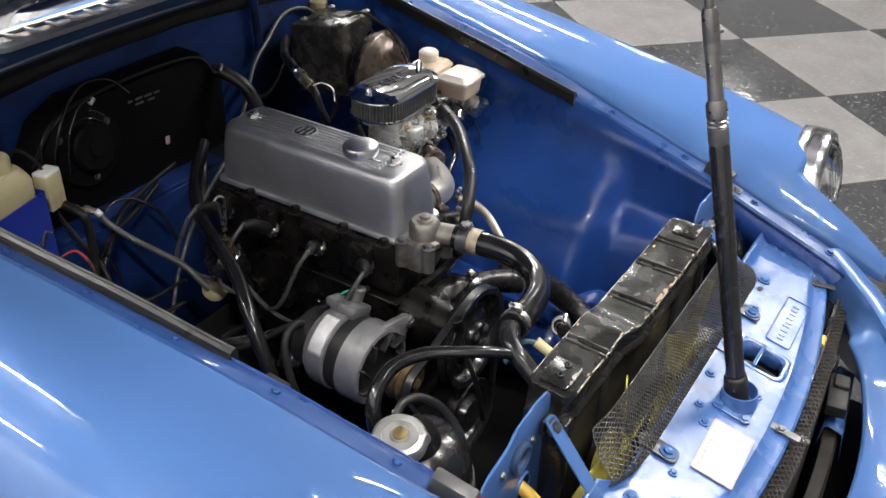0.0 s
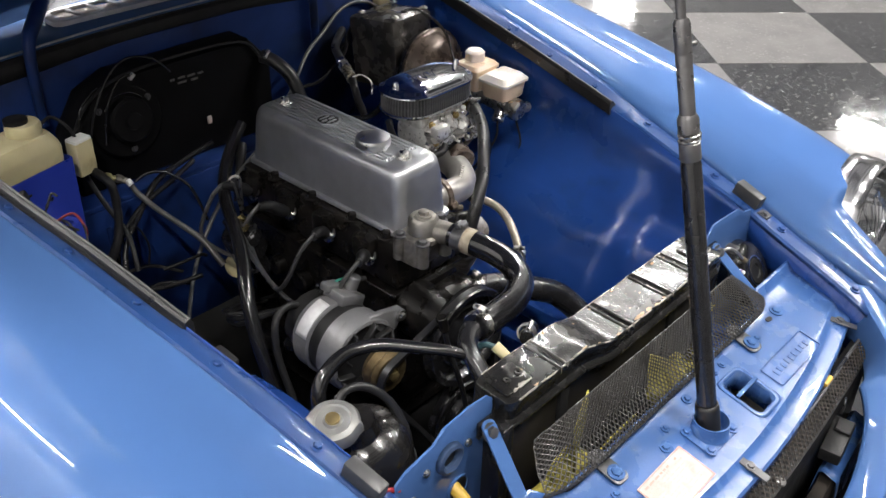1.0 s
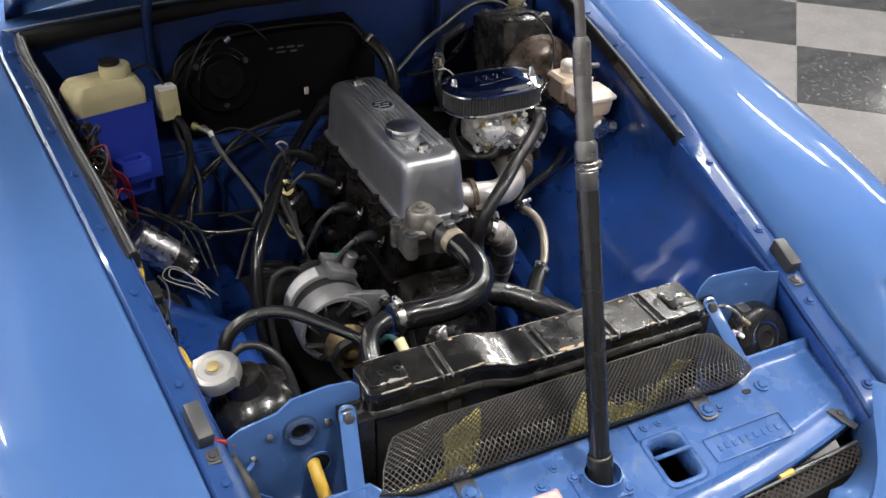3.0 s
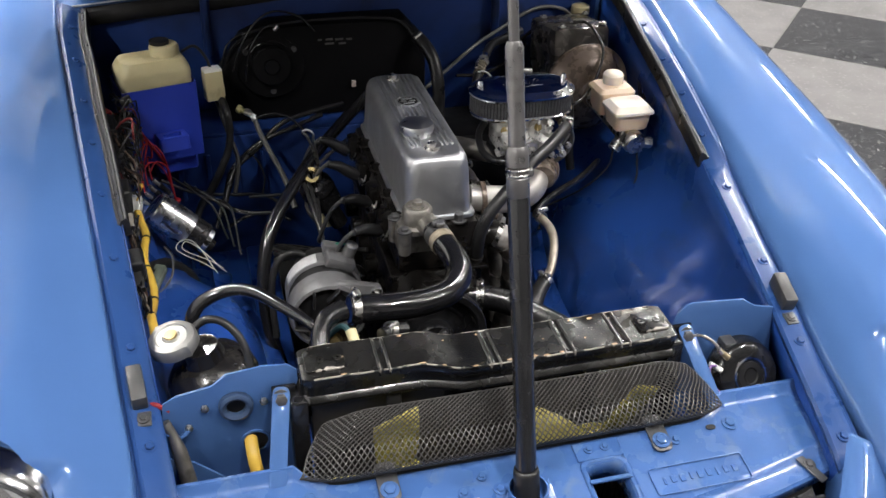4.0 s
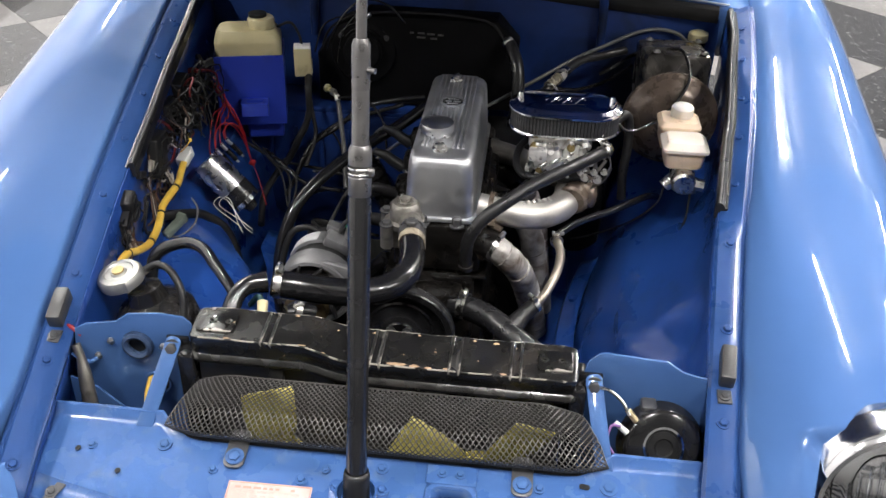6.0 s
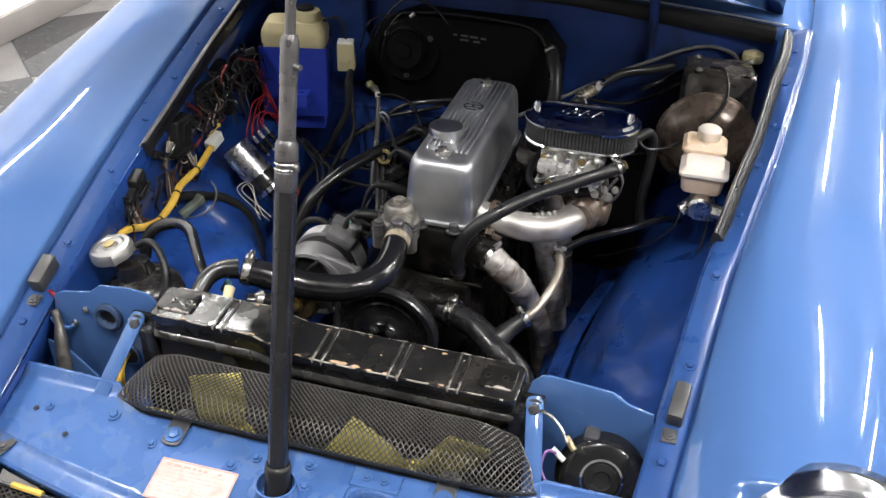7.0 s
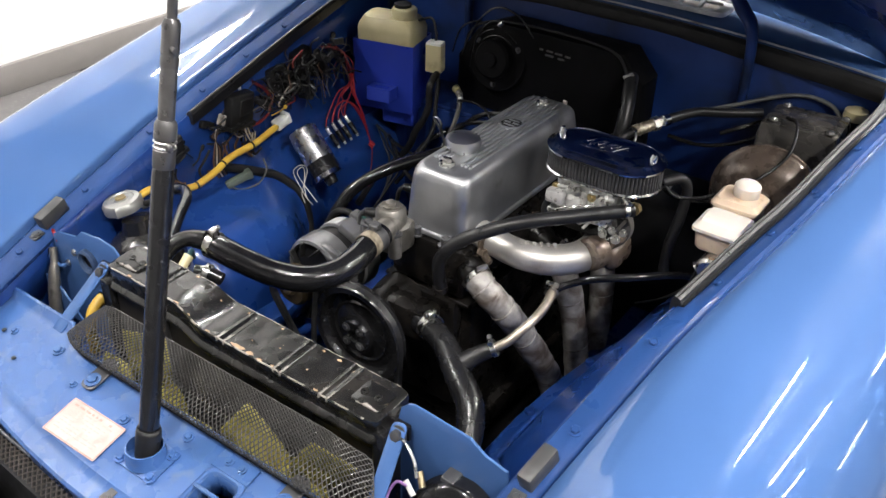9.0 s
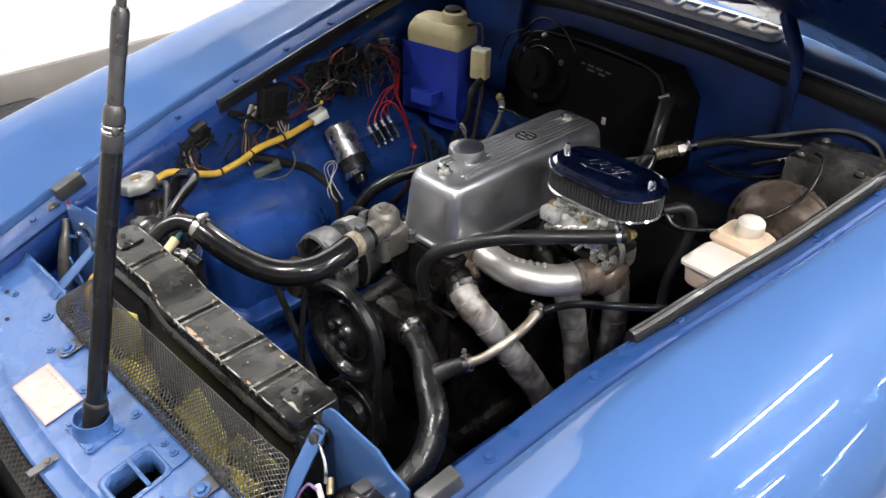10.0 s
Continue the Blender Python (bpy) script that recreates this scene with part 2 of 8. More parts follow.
MILKY = material("milky_white_plastic", (0.78, 0.72, 0.66), 0.35, var=0.05, scale=20.0, sss=0.3, bump=0.08)
FLUID = material("fluid_in_plastic", (0.76, 0.60, 0.45), 0.35, var=0.1, scale=20.0, sss=0.25)
WHITE_PL = material("white_plastic", (0.75, 0.75, 0.72), 0.4, var=0.06, scale=30.0)
YELLOW = material("yellow_sleeve", (0.62, 0.40, 0.06), 0.42, var=0.15, scale=40.0, bump=0.25, bump_scale=200)
FAN_YEL = material("yellow_fan_plastic", (0.62, 0.53, 0.11), 0.42, var=0.12, scale=20.0, dirt=(0.42, 0.37, 0.13), dirt_amount=0.15)
RED = material("red_wire", (0.30, 0.012, 0.016), 0.4, var=0.1, scale=40.0)
WHITE_WIRE = material("white_wire", (0.40, 0.39, 0.36), 0.45, var=0.1, scale=40.0)
GREY_HOSE = material("grey_plastic_tube", (0.075, 0.073, 0.07), 0.42, var=0.2, scale=30.0)
PURPLE = material("purple_wire", (0.20, 0.10, 0.28), 0.45, var=0.1)
MESH_MAT = material("black_expanded_mesh", (0.075, 0.072, 0.070), 0.4, 0.4, var=0.2, scale=30.0)
PLATE = material("dark_metal_tab", (0.10, 0.10, 0.105), 0.42, 0.6, var=0.2, scale=30.0)
PAPER = material("faded_label_paper", (0.50, 0.44, 0.42), 0.35, var=0.08, scale=40.0, dirt=(0.44, 0.33, 0.29), dirt_amount=0.5, dirt_scale=46)
LABEL_RED = material("label_red_ink", (0.56, 0.26, 0.21), 0.5, var=0.25, scale=60)
LABEL_GREY = material("label_grey_ink", (0.45, 0.37, 0.34), 0.55, var=0.2, scale=120)
GLASS_LENS = material("headlamp_glass", (0.9, 0.92, 0.95), 0.05, trans=1.0, var=0.0, ior=1.45, rough_var=0.02)
MIRROR = material("lamp_bowl", (0.9, 0.9, 0.9), 0.05, 1.0, var=0.0, rough_var=0.02)
FILTER = material("filter_gauze", (0.045, 0.045, 0.048), 0.6, 0.2, var=0.3, scale=60.0, bump=0.6, bump_scale=600)
TARNISH = material("tarnished_zinc", (0.17, 0.125, 0.065), 0.42, 0.8, var=0.4, scale=60.0, dirt=(0.03, 0.025, 0.02), dirt_amount=0.35, dirt_scale=40)
COPPER = material("brass_copper", (0.27, 0.22, 0.14), 0.4, 0.85, var=0.2, scale=40.0)
WALL_MAT = material("white_wall_paint", (0.72, 0.715, 0.71), 0.6, var=0.03, scale=2.0, bump=0.1, bump_scale=200)
GREY_WALL = material("grey_wall_paint", (0.32, 0.315, 0.31), 0.6, var=0.04, scale=2.0, bump=0.1, bump_scale=200)
CEIL_MAT = material("ceiling_paint", (0.62, 0.62, 0.61), 0.7, var=0.05, scale=1.5)
SKIRT_MAT = material("grey_skirting", (0.20, 0.185, 0.175), 0.5, var=0.06, scale=6.0)
TYRE = material("tyre_rubber", (0.018, 0.018, 0.018), 0.7, var=0.2, scale=20.0, bump=0.3)


def tile_material(name, base, speck, rough):
    """Polished vinyl tile with fine chips of other tones."""
    mt = material(name, base, rough, 0.0, 0.0, var=0.12, scale=6.0, rough_var=0.03, spec=0.45)
    nt = mt.node_tree
    nd, ln = nt.nodes, nt.links
    b = nd["Principled BSDF"]
    src = b.inputs["Base Color"].links[0].from_socket
    co = nd.new("ShaderNodeTexCoord")
    v = nd.new("ShaderNodeTexNoise")
    v.inputs["Scale"].default_value, v.inputs["Detail"].default_value = 75.0, 6.0
    ln.new(co.outputs["Object"], v.inputs["Vector"])
    r = nd.new("ShaderNodeMapRange")
    r.inputs["From Min"].default_value, r.inputs["From Max"].default_value = 0.58, 0.70
    ln.new(v.outputs["Fac"], r.inputs["Value"])
    mx = nd.new("ShaderNodeMix")
    mx.data_type = "RGBA"
    ln.new(r.outputs["Result"], mx.inputs[0])
    ln.new(src, mx.inputs[6])
    mx.inputs[7].default_value = (*speck, 1)
    ln.new(mx.outputs[2], b.inputs["Base Color"])
    return mt


TILE_LIGHT = tile_material("pale_grey_tile", (0.150, 0.146, 0.146), (0.20, 0.196, 0.195), 0.06)
TILE_DARK = tile_material("charcoal_tile", (0.040, 0.041, 0.044), (0.115, 0.115, 0.113), 0.06)

# ---- the room ----
X0, X1, Y0, Y1 = -2.42, 13.0, -4.6, 10.5
bm = nb()
box(bm, ((X0 + X1) / 2, (Y0 + Y1) / 2, FLOOR - 0.06), (X1 - X0 + 0.4, Y1 - Y0 + 0.4, 0.11))
floor = solo("floor", bm, material("tile_grout", (0.12, 0.12, 0.12), 0.7, var=0.1), "polished chequered vinyl tile showroom floor", "floor", kind="structure")
for nm, c, s in (("wall_west", (X0 - 0.1, (Y0 + Y1) / 2, (FLOOR + CEIL) / 2), (0.2, Y1 - Y0 + 0.4, CEIL - FLOOR)),
                 ("wall_east", (X1 + 0.1, (Y0 + Y1) / 2, (FLOOR + CEIL) / 2), (0.2, Y1 - Y0 + 0.4, CEIL - FLOOR)),
                 ("wall_north", ((X0 + X1) / 2, Y1 + 0.1, (FLOOR + CEIL) / 2), (X1 - X0, 0.2, CEIL - FLOOR)),
                 ("wall_south", ((X0 + X1) / 2, Y0 - 0.1, (FLOOR + CEIL) / 2), (X1 - X0, 0.2, CEIL - FLOOR))):
    if nm == "wall_west":
        solo(nm, box(nb(), c, s), WALL_MAT, "plain white painted showroom wall", "wall", kind="structure")
    else:
        solo(nm, box(nb(), c, s), GREY_WALL, "plain mid-grey painted showroom wall", "wall", kind="structure")
ceiling = solo("ceiling", box(nb(), ((X0 + X1) / 2, (Y0 + Y1) / 2, CEIL + 0.06), (X1 - X0 + 0.4, Y1 - Y0 + 0.4, 0.1)), CEIL_MAT, "plain white showroom ceiling", "ceiling", kind="structure")
# unseen beams, added so that dark bands break up the wing reflections
bm = nb()
for k in range(27):
    y = Y0 + 0.4 + 0.55 * k
    if all(abs(y - fy) > 0.22 for _, fy in FIXTURES):
        box(bm, ((X0 + X1) / 2, y, CEIL - 0.02), (X1 - X0, 0.16, 0.062))
part("beams", bm, material("reflected_beam_dark", (0.06, 0.062, 0.066), 0.6, var=0.08, scale=3.0), ceiling, "unseen dark ceiling beams added for the wing reflections")
bm = nb()
box(bm, (X0 + 0.012, (Y0 + Y1) / 2, FLOOR + 0.055), (0.022, Y1 - Y0, 0.11), 0.006)
solo("baseboard", bm, SKIRT_MAT, "grey vinyl skirting along the white wall", "baseboard", kind="structure")

# ceiling lamps: strips along the car's length
lamp_data = bpy.data.lights.new("tube_light", "AREA")
lamp_data.shape, lamp_data.size, lamp_data.size_y, lamp_data.energy, lamp_data.color = "RECTANGLE", 0.04, 0.70, TUBE_POWER, (1.0, 0.97, 0.94)
# the row along the white wall is set weaker to darken the car's left side
dim_data = lamp_data.copy()
dim_data.energy = DIM_TUBE_POWER
bm = nb()
box(bm, (0, 0, CEIL - 0.03), (0.18, 0.85, 0.05), 0.008)
first = thing("ceiling_light", (0, 0, CEIL), "white strip light fixed to the ceiling", "ceiling light", "ceiling lights")
part("housing", bm, WHITE_PL, first)
GLOW = material("lit_tube", (0.9, 0.9, 0.88), 0.4, var=0.0)
GLOW.node_tree.nodes["Principled BSDF"].inputs["Emission Color"].default_value = (1.0, 0.97, 0.93, 1)
GLOW.node_tree.nodes["Principled BSDF"].inputs["Emission Strength"].default_value = TUBE_GLOW
part("tube", cyl(nb(), (0, -0.38, CEIL - 0.13), (0, 0.38, CEIL - 0.13), 0.011, n=12), GLOW, first, "lit white tube")
for ye in (-0.39, 0.39):
    part("tube_holder", box(nb(), (0, ye, CEIL - 0.10), (0.03, 0.02, 0.10), 0.004), WHITE_PL, first)
for k, (x, y) in enumerate(FIXTURES):
    if k:
        copy_thing(first, Matrix.Translation((x, y, CEIL)))
    lamp = new("tube_lamp", dim_data if x < -1 else lamp_data)
    lamp.location = (x, y, CEIL - 0.15)
first.location = (*FIXTURES[0], CEIL)

# ---- the car's body ----
def hw(y, sx=-1):
    """Half the width between the bonnet rails at y; the servo's side runs a little wider at the back."""
    w = 0.433 + 0.125 * y if y < 0.85 else 0.539 + 0.06 * (y - 0.85)
    return w + (float(np.interp(y, (0.25, 0.55, 1.0), (0.0, 0.016, 0.024))) if sx > 0 else 0.0)


def rail_z(y, sx=-1):
    z = float(np.interp(y, (-0.30, -0.18, -0.04, 0.013, 0.1, 0.25, 0.5, 0.75, 0.95, 1.4), (-0.105, -0.056, -0.014, 0.003, 0.027, 0.066, 0.116, 0.160, 0.19, 0.23)))
    return z - (float(np.interp(y, (0.3, 0.6), (0.0, 0.009))) if sx > 0 else 0.0)


def rail_lean(y, sx):
    """How far the bonnet rail tips towards the bay."""
    return float(np.interp(y, (0.15, 0.36), (0.25, 0.48))) if sx < 0 else float(np.interp(y, (0.26, 0.37), (0.0, 0.48)))


car = thing("car", (0, 0.4, FLOOR), "blue classic sports car with its bonnet propped open", "car")


def wing_row(y, sx):
    xi, xo = hw(y, sx) + 0.0215, float(np.interp(y, (-0.12, 0.0, 0.15, 0.4), (0.735, 0.755, 0.77, 0.777)))
    k = float(np.interp(y, (-0.12, -0.04, 0.08, 0.28, 0.58, 1.4), (0.083, 0.078, 0.066, 0.047, 0.04, 0.035)))
    z0 = rail_z(y, sx)
    prof = (((0, -0.012), (0.002, 0.012), (0.010, 0.0175), (0.03, 0.0195)) if sx < 0 else ((0, -0.012), (0.002, 0.002), (0.010, 0.0075), (0.03, 0.0125))) + ((0.08, 0.0175 + 0.10 * k), (0.17, 0.0155 + 0.31 * k), (0.21, 0.0140 + 0.42 * k), (0.245, 0.0125 + 0.515 * k), (0.28, 0.011 + 0.61 * k), (0.38, 0.008 + 0.80 * k), (0.48, k), (0.56, k), (0.64, 0.93 * k),
            (0.73, 0.70 * k), (0.81, 0.32 * k), (0.88, -0.012), (0.935, -0.05), (0.975, -0.10), (0.995, -0.16), (1.0, -0.24), (0.99, -0.33), (0.96, -0.42), (0.93, -0.47))
    return [Vector((sx * (xi + s * (xo - xi)), y, z0 + dz)) for s, dz in prof]


wing_ys = [-0.080, -0.066, -0.045, -0.02, 0.02, 0.07, 0.13, 0.2, 0.28, 0.36, 0.45, 0.55, 0.65, 0.75, 0.85, 0.95, 1.1, 1.25, 1.4]
LAMP = Vector((0.615, -0.090, -0.035))
SEAL_GREY = material("greyed_rubber", (0.052, 0.052, 0.053), 0.4, var=0.2, scale=30.0)
for sx in (-1, 1):
    rows = [wing_row(y, sx) for y in wing_ys]
    c = Vector((sx * LAMP.x, 0, LAMP.z))
    lead = []
    for q, dy in ((0.35, -0.005), (0.8, -0.009), (1.0, -0.012)):
        row = []
        for p in rows[0]:
            s = min(1.0, max(0.0, (abs(p.x) - 0.486) / 0.016))
            s = s * s * (3 - 2 * s)
            ahead = p.y + 16.0 * dy
            far = Vector((p.x * (1 + 0.4 * dy), ahead, p.z + 0.0015 + rail_z(ahead) - rail_z(p.y)))
            d = Vector((p.x - c.x, 0, p.z - c.z))
            r = d.length * (1 - q) + 0.0985 * q
            row.append(far.lerp(c + d.normalized() * r + Vector((0, p.y + dy, 0)), s))
        lead.append(row)
    bm = nb()
    loft(bm, lead[::-1] + rows)
    wing = part("wing", bm, PAINT, car, "glossy mid-blue front wing panel", sharp=50, solid=0.0012)
    mod = wing.modifiers.new("round", "SUBSURF")
    mod.levels = mod.render_levels = 2

    # bolted rail flange along the bonnet opening
    bm = nb()
    ys = np.linspace(-0.215, 0.97, 60)
    rows = []
    for y in ys:
        h, z = hw(y, sx), rail_z(y, sx)
        dent = 0.0006 * noise.noise(Vector((y * 14, sx * 3, 0)))
        lean = rail_lean(y, sx)
        rows.append([Vector((sx * (h + dx), y, z + dz + dent + lean * dx)) for dx, dz in ((-0.018, -0.008), (-0.018, -0.003), (-0.015, 0.0), (0.0, 0.001), (0.014, 0.001), (0.018, -0.002), (0.0195, -0.005), (0.025, -0.0055))])
    loft(bm, rows)
    rail = part("bonnet_rail", bm, RAIL, car, "blue bolted flange beside the bonnet opening", solid=0.0015)
    # the darker bay blue carries the shade of this recessed face
    bm = nb()
    loft(bm, [[Vector((sx * (hw(y, sx) + dx), y, rail_z(y, sx) + dz)) for dx, dz in ((-0.0165, -0.007), (-0.008 + 0.01 * float(np.interp(y, (-0.06, 0.04), (1, 0))), float(np.interp(y, (-0.20, -0.03, 0.04), (-0.13, -0.105, -0.045)))))] for y in np.linspace(-0.215, 0.97 if sx < 0 else 0.20, 50)])
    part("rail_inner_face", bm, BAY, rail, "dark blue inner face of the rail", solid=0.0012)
    for y in (-0.18, -0.04, 0.098, 0.25, 0.385, 0.51, 0.63, 0.76, 0.88):
        part("bolt", hexbolt(nb(), (sx * (hw(y, sx) + 0.001), y, rail_z(y, sx) + 0.002), (-sx * rail_lean(y, sx), -0.25, 1), 0.0056, 0.0048), RAIL, rail)
    # rubber bump stop
    y0 = 0.03
    bm = nb()
    box(bm, (sx * (hw(y0, sx) + 0.002), y0, rail_z(y0, sx) + 0.014), (0.019, 0.052, 0.024), 0.003, 2, pose(0, 0, 0, 16, 0, -sx * 7))
    part("bump_stop", bm, SEAL_GREY, rail, "grey-black rubber bump stop")
    bm = nb()
    box(bm, (sx * (hw(y0 - 0.035, sx) + 0.001), y0 - 0.035, rail_z(y0 - 0.035, sx) + 0.003), (0.018, 0.02, 0.003), 0.001, 1, pose(0, 0, 0, 16, 0, 0))
    hexbolt(bm, (sx * (hw(y0 - 0.035, sx) + 0.001), y0 - 0.035, rail_z(y0 - 0.035, sx) + 0.005), (0, -0.2, 1), 0.005, 0.003)
    part("stop_clip", bm, PLATE, rail)
    # rubber seal on the inner edge
    SEAL_LOW, SEAL_IN, SEAL_DROP = (-0.013, 0.019, 0.007) if sx < 0 else (-0.014, 0.014, 0.0)
    bm = nb()
    ys = np.linspace(0.325, 0.95, 40)
    rows = []
    for y in ys:
        h, z = hw(y, sx) - SEAL_IN + 0.0008 * math.sin(y * 23), rail_z(y, sx) - SEAL_DROP
        rows.append([Vector((sx * (h + dx), y, z + dz)) for dx, dz in ((-0.012, SEAL_LOW), (-0.012, 0.005), (-0.009, 0.010), (-0.004, 0.011), (0.0, 0.008), (0.002, 0.003), (0.006, 0.003), (0.006, -0.0005), (-0.004, -0.001), (-0.006, SEAL_LOW))])
    loft(bm, rows, closed=True, caps=True)
    seal = part("rubber_seal", bm, RUBBER, car, "black rubber seal strip on the bonnet rail", sharp=30)
    bm = nb()
    tube(bm, [Vector((sx * (hw(y, sx) - SEAL_IN - 0.0075 + 0.0008 * math.sin(y * 23)), y, rail_z(y, sx) - SEAL_DROP + 0.0102)) for y in ys[::2]], 0.0022, 8, 2)
    part("seal_bead", bm, SEAL_GREY, seal, "greyed bead along the seal")

    # inner wing with the bulge of the wheel arch
    bm = nb()
    rows = []
    for y in np.linspace(0.02, 0.98, 64):
        h, z = hw(y, sx) - 0.019, rail_z(y, sx)
        e = min(1.0, max(0.0, (y - 0.185) / 0.05))
        a = 1.35 * e * e * (3 - 2 * e) * max(0.0, 1 - (max(0.0, y - 0.30) / (0.42 if sx > 0 else 0.30)) ** 2)
        w = 0.006 * noise.noise(Vector((y * 9, 2.0 * sx, 0)))
        g = 0.0 if sx > 0 else 0.050 * min(1.0, max(0.0, (y - 0.40) / 0.09))
        low = 0.350 - 0.055 * a + g
        d = a / 1.35 if sx > 0 else 0.0
        prof = [(h, z - 0.004), (h - 0.001, z * 0.5 - 0.012), (h - 0.003 - 0.014 * d, -0.022), (h - 0.005 - 0.034 * d, -0.045), (h - 0.010 - 0.050 * d, -0.070), (0.425 + 0.05 * (y - 0.3) + w * 0.5 - 0.048 * d, -0.090), (0.398 - 0.028 * a + 0.04 * (y - 0.3) + w - 0.02 * d + 0.7 * g, -0.108),
                (0.372 - (0.046 - 0.018 * d) * a + w + g, -0.130 - 0.03 * max(0.0, y - 0.4)), (low + 0.012 + 0.024 * d, -0.165), (low + 0.016 * d, -0.20), (low - 0.006 + 0.004 * d, -0.25), (low - 0.012, -0.30), (low - 0.05, -0.325), (0.22, -0.33), (0.215, -0.40)]
        rows.append([Vector((sx * px, y, pz)) for px, pz in prof])
    loft(bm, rows)
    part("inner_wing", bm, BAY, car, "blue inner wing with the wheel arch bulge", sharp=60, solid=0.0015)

    # bracket plate beside the radiator
    o = [(0.255, -0.30), (0.255, 0.0), (0.249, 0.012), (0.250, 0.028), (0.260, 0.038), (0.29, 0.041), (0.335, 0.036), (0.352, 0.020), (0.395, 0.014), (0.412, 0.004), (0.418, -0.04), (0.425, -0.10), (0.425, -0.30)]
    if sx > 0:
        o = [(0.258, -0.30), (0.258, 0.0), (0.264, 0.026), (0.276, 0.038), (0.285, 0.040), (0.362, 0.034), (0.382, 0.018), (0.412, 0.013), (0.418, -0.03), (0.425, -0.08), (0.425, -0.30)]
    m = Matrix(((sx, 0, 0, 0), (0, 0, -1, 0.0135), (0, 1, 0, 0), (0, 0, 0, 1)))
    plate = part("bracket_plate", prism(nb(), o, m, 0.0035, 0.0012), PAINT, car, "light blue bracket plate beside the radiator")
    # flat stay from the radiator bolt to the slam panel
    bm = nb()
    a, b = Vector((sx * 0.272, -0.004, 0.004)), Vector((sx * 0.290, -0.082, -0.068))
    d = (b - a).normalized()
    mm = Matrix.Translation(a) @ Matrix((( -d).cross(Vector((sx, 0, 0))).cross(-d).normalized(), d, (d).cross(Vector((1, 0, 0))).normalized())).transposed().to_4x4()
    prism(bm, round_rect(0.021, (b - a).length + 0.02, 0.008, 4, 0, (b - a).length / 2), mm, 0.003, 0.0008)
    stay = part("stay", bm, PAINT, car, "light blue flat steel stay")
    part("bolt", hexbolt(nb(), (sx * 0.2725, -0.006, 0.0), (0, -1, 0.35), 0.0075, 0.009), PLATE, stay)

    # headlamp
    m = axis_m((sx * LAMP.x, LAMP.y, LAMP.z), (sx * 0.05, -1, 0.12))
    bm = nb()
    lathe(bm, [(0.080, 0.010), (0.081, 0.028), (0.085, 0.034), (0.091, 0.034), (0.096, 0.028), (0.0985, 0.016), (0.0995, 0.004), (0.1005, 0.0), (0.1005, -0.02)], m, 48)
    lamp_part = part("headlamp", bm, material("headlamp_chrome", (0.80, 0.81, 0.83), 0.14, 1.0, var=0.04, rough_var=0.03), car, "chrome headlamp ring with a fluted glass lens", solid=0.001)
    lathe(bm := nb(), [(0, -0.040), (0.03, -0.034), (0.058, -0.010), (0.080, 0.022)], m, 32)
    part("reflector", bm, MIRROR, lamp_part)
    bm = nb()
    lathe(bm, [(0.0815, 0.030), (0.074, 0.040), (0.050, 0.050), (0.02, 0.055), (0, 0.056)], m, 40)
    part("lens", bm, GLASS_LENS, lamp_part, "fluted clear glass")
    for k in range(14):
        xx = -0.064 + k * 0.128 / 13
        hh = math.sqrt(0.070 ** 2 - xx * xx)
        zz = 0.056 - (xx * xx) / 0.0722 * 0.22
        bm = nb()
        tube(bm, [m @ Vector((xx, t * hh, zz - 0.011 * t * t * (hh / 0.066) ** 2 - 0.001)) for t in (-1, -0.5, 0, 0.5, 1)], 0.0016, 6, 3)
        part("flute", bm, GLASS_LENS, lamp_part)

# bolted flange along the foot of the inner wing
for sx in (-1, 1):
    bm = nb()
    rows = []
    for y in np.linspace(0.16, 0.66, 34):
        e = min(1.0, max(0.0, (y - 0.185) / 0.05))
        a = 1.35 * e * e * (3 - 2 * e) * max(0.0, 1 - (max(0.0, y - 0.30) / (0.42 if sx > 0 else 0.30)) ** 2)
        low = 0.350 - 0.055 * a
        w = 0.003 * noise.noise(Vector((y * 31, sx, 4)))
        rows.append([Vector((sx * (low + dx), y, z + w)) for dx, z in ((-0.004, -0.236), (-0.016, -0.243), (-0.034, -0.249), (-0.037, -0.254), (-0.036, -0.275))])
    flange = part("arch_flange", loft(bm, rows), BAY, car, "blue bolted flange at the foot of the inner wing", solid=0.002)
    for y in (0.354, 0.52):
        a = 1.35 * max(0.0, 1 - (max(0.0, y - 0.30) / (0.42 if sx > 0 else 0.30)) ** 2)
        part("bolt", hexbolt(nb(), (sx * (0.350 - 0.055 * a - 0.021), y, -0.2435), (-sx * 0.35, -0.1, 1), 0.0085, 0.010), BAY, flange)

# grommet, screws and cable hole on the plate with the yellow cable
m = axis_m((-0.327, 0.0105, -0.013), (0, -1, 0))
lathe(bm := nb(), [(0.0105, -0.004), (0.0120, 0.006), (0.0165, 0.009), (0.0205, 0.007), (0.0215, 0.0)], m, 28)
part("grommet", bm, material("blued_grommet", (0.035, 0.06, 0.12), 0.4, var=0.15), car, "blue-grey rubber grommet in the plate", solid=0.001)
# a black disc stands in for the dark inside the grommet
lathe(bm := nb(), [(0, 0.0), (0.0125, 0.0), (0.0125, 0.001), (0, 0.001)], m, 24)
part("grommet_hole", bm, BLACK_MATT, car)
for x, z in ((-0.364, -0.011), (-0.293, -0.013), (-0.386, -0.038)):
    lathe(bm := nb(), [(0, 0), (0.0055, 0), (0.005, 0.003), (0.002, 0.005), (0, 0.005)], axis_m((x, 0.0105, z), (0, -1, 0)), 14)
    part("screw", bm, STEEL, car)
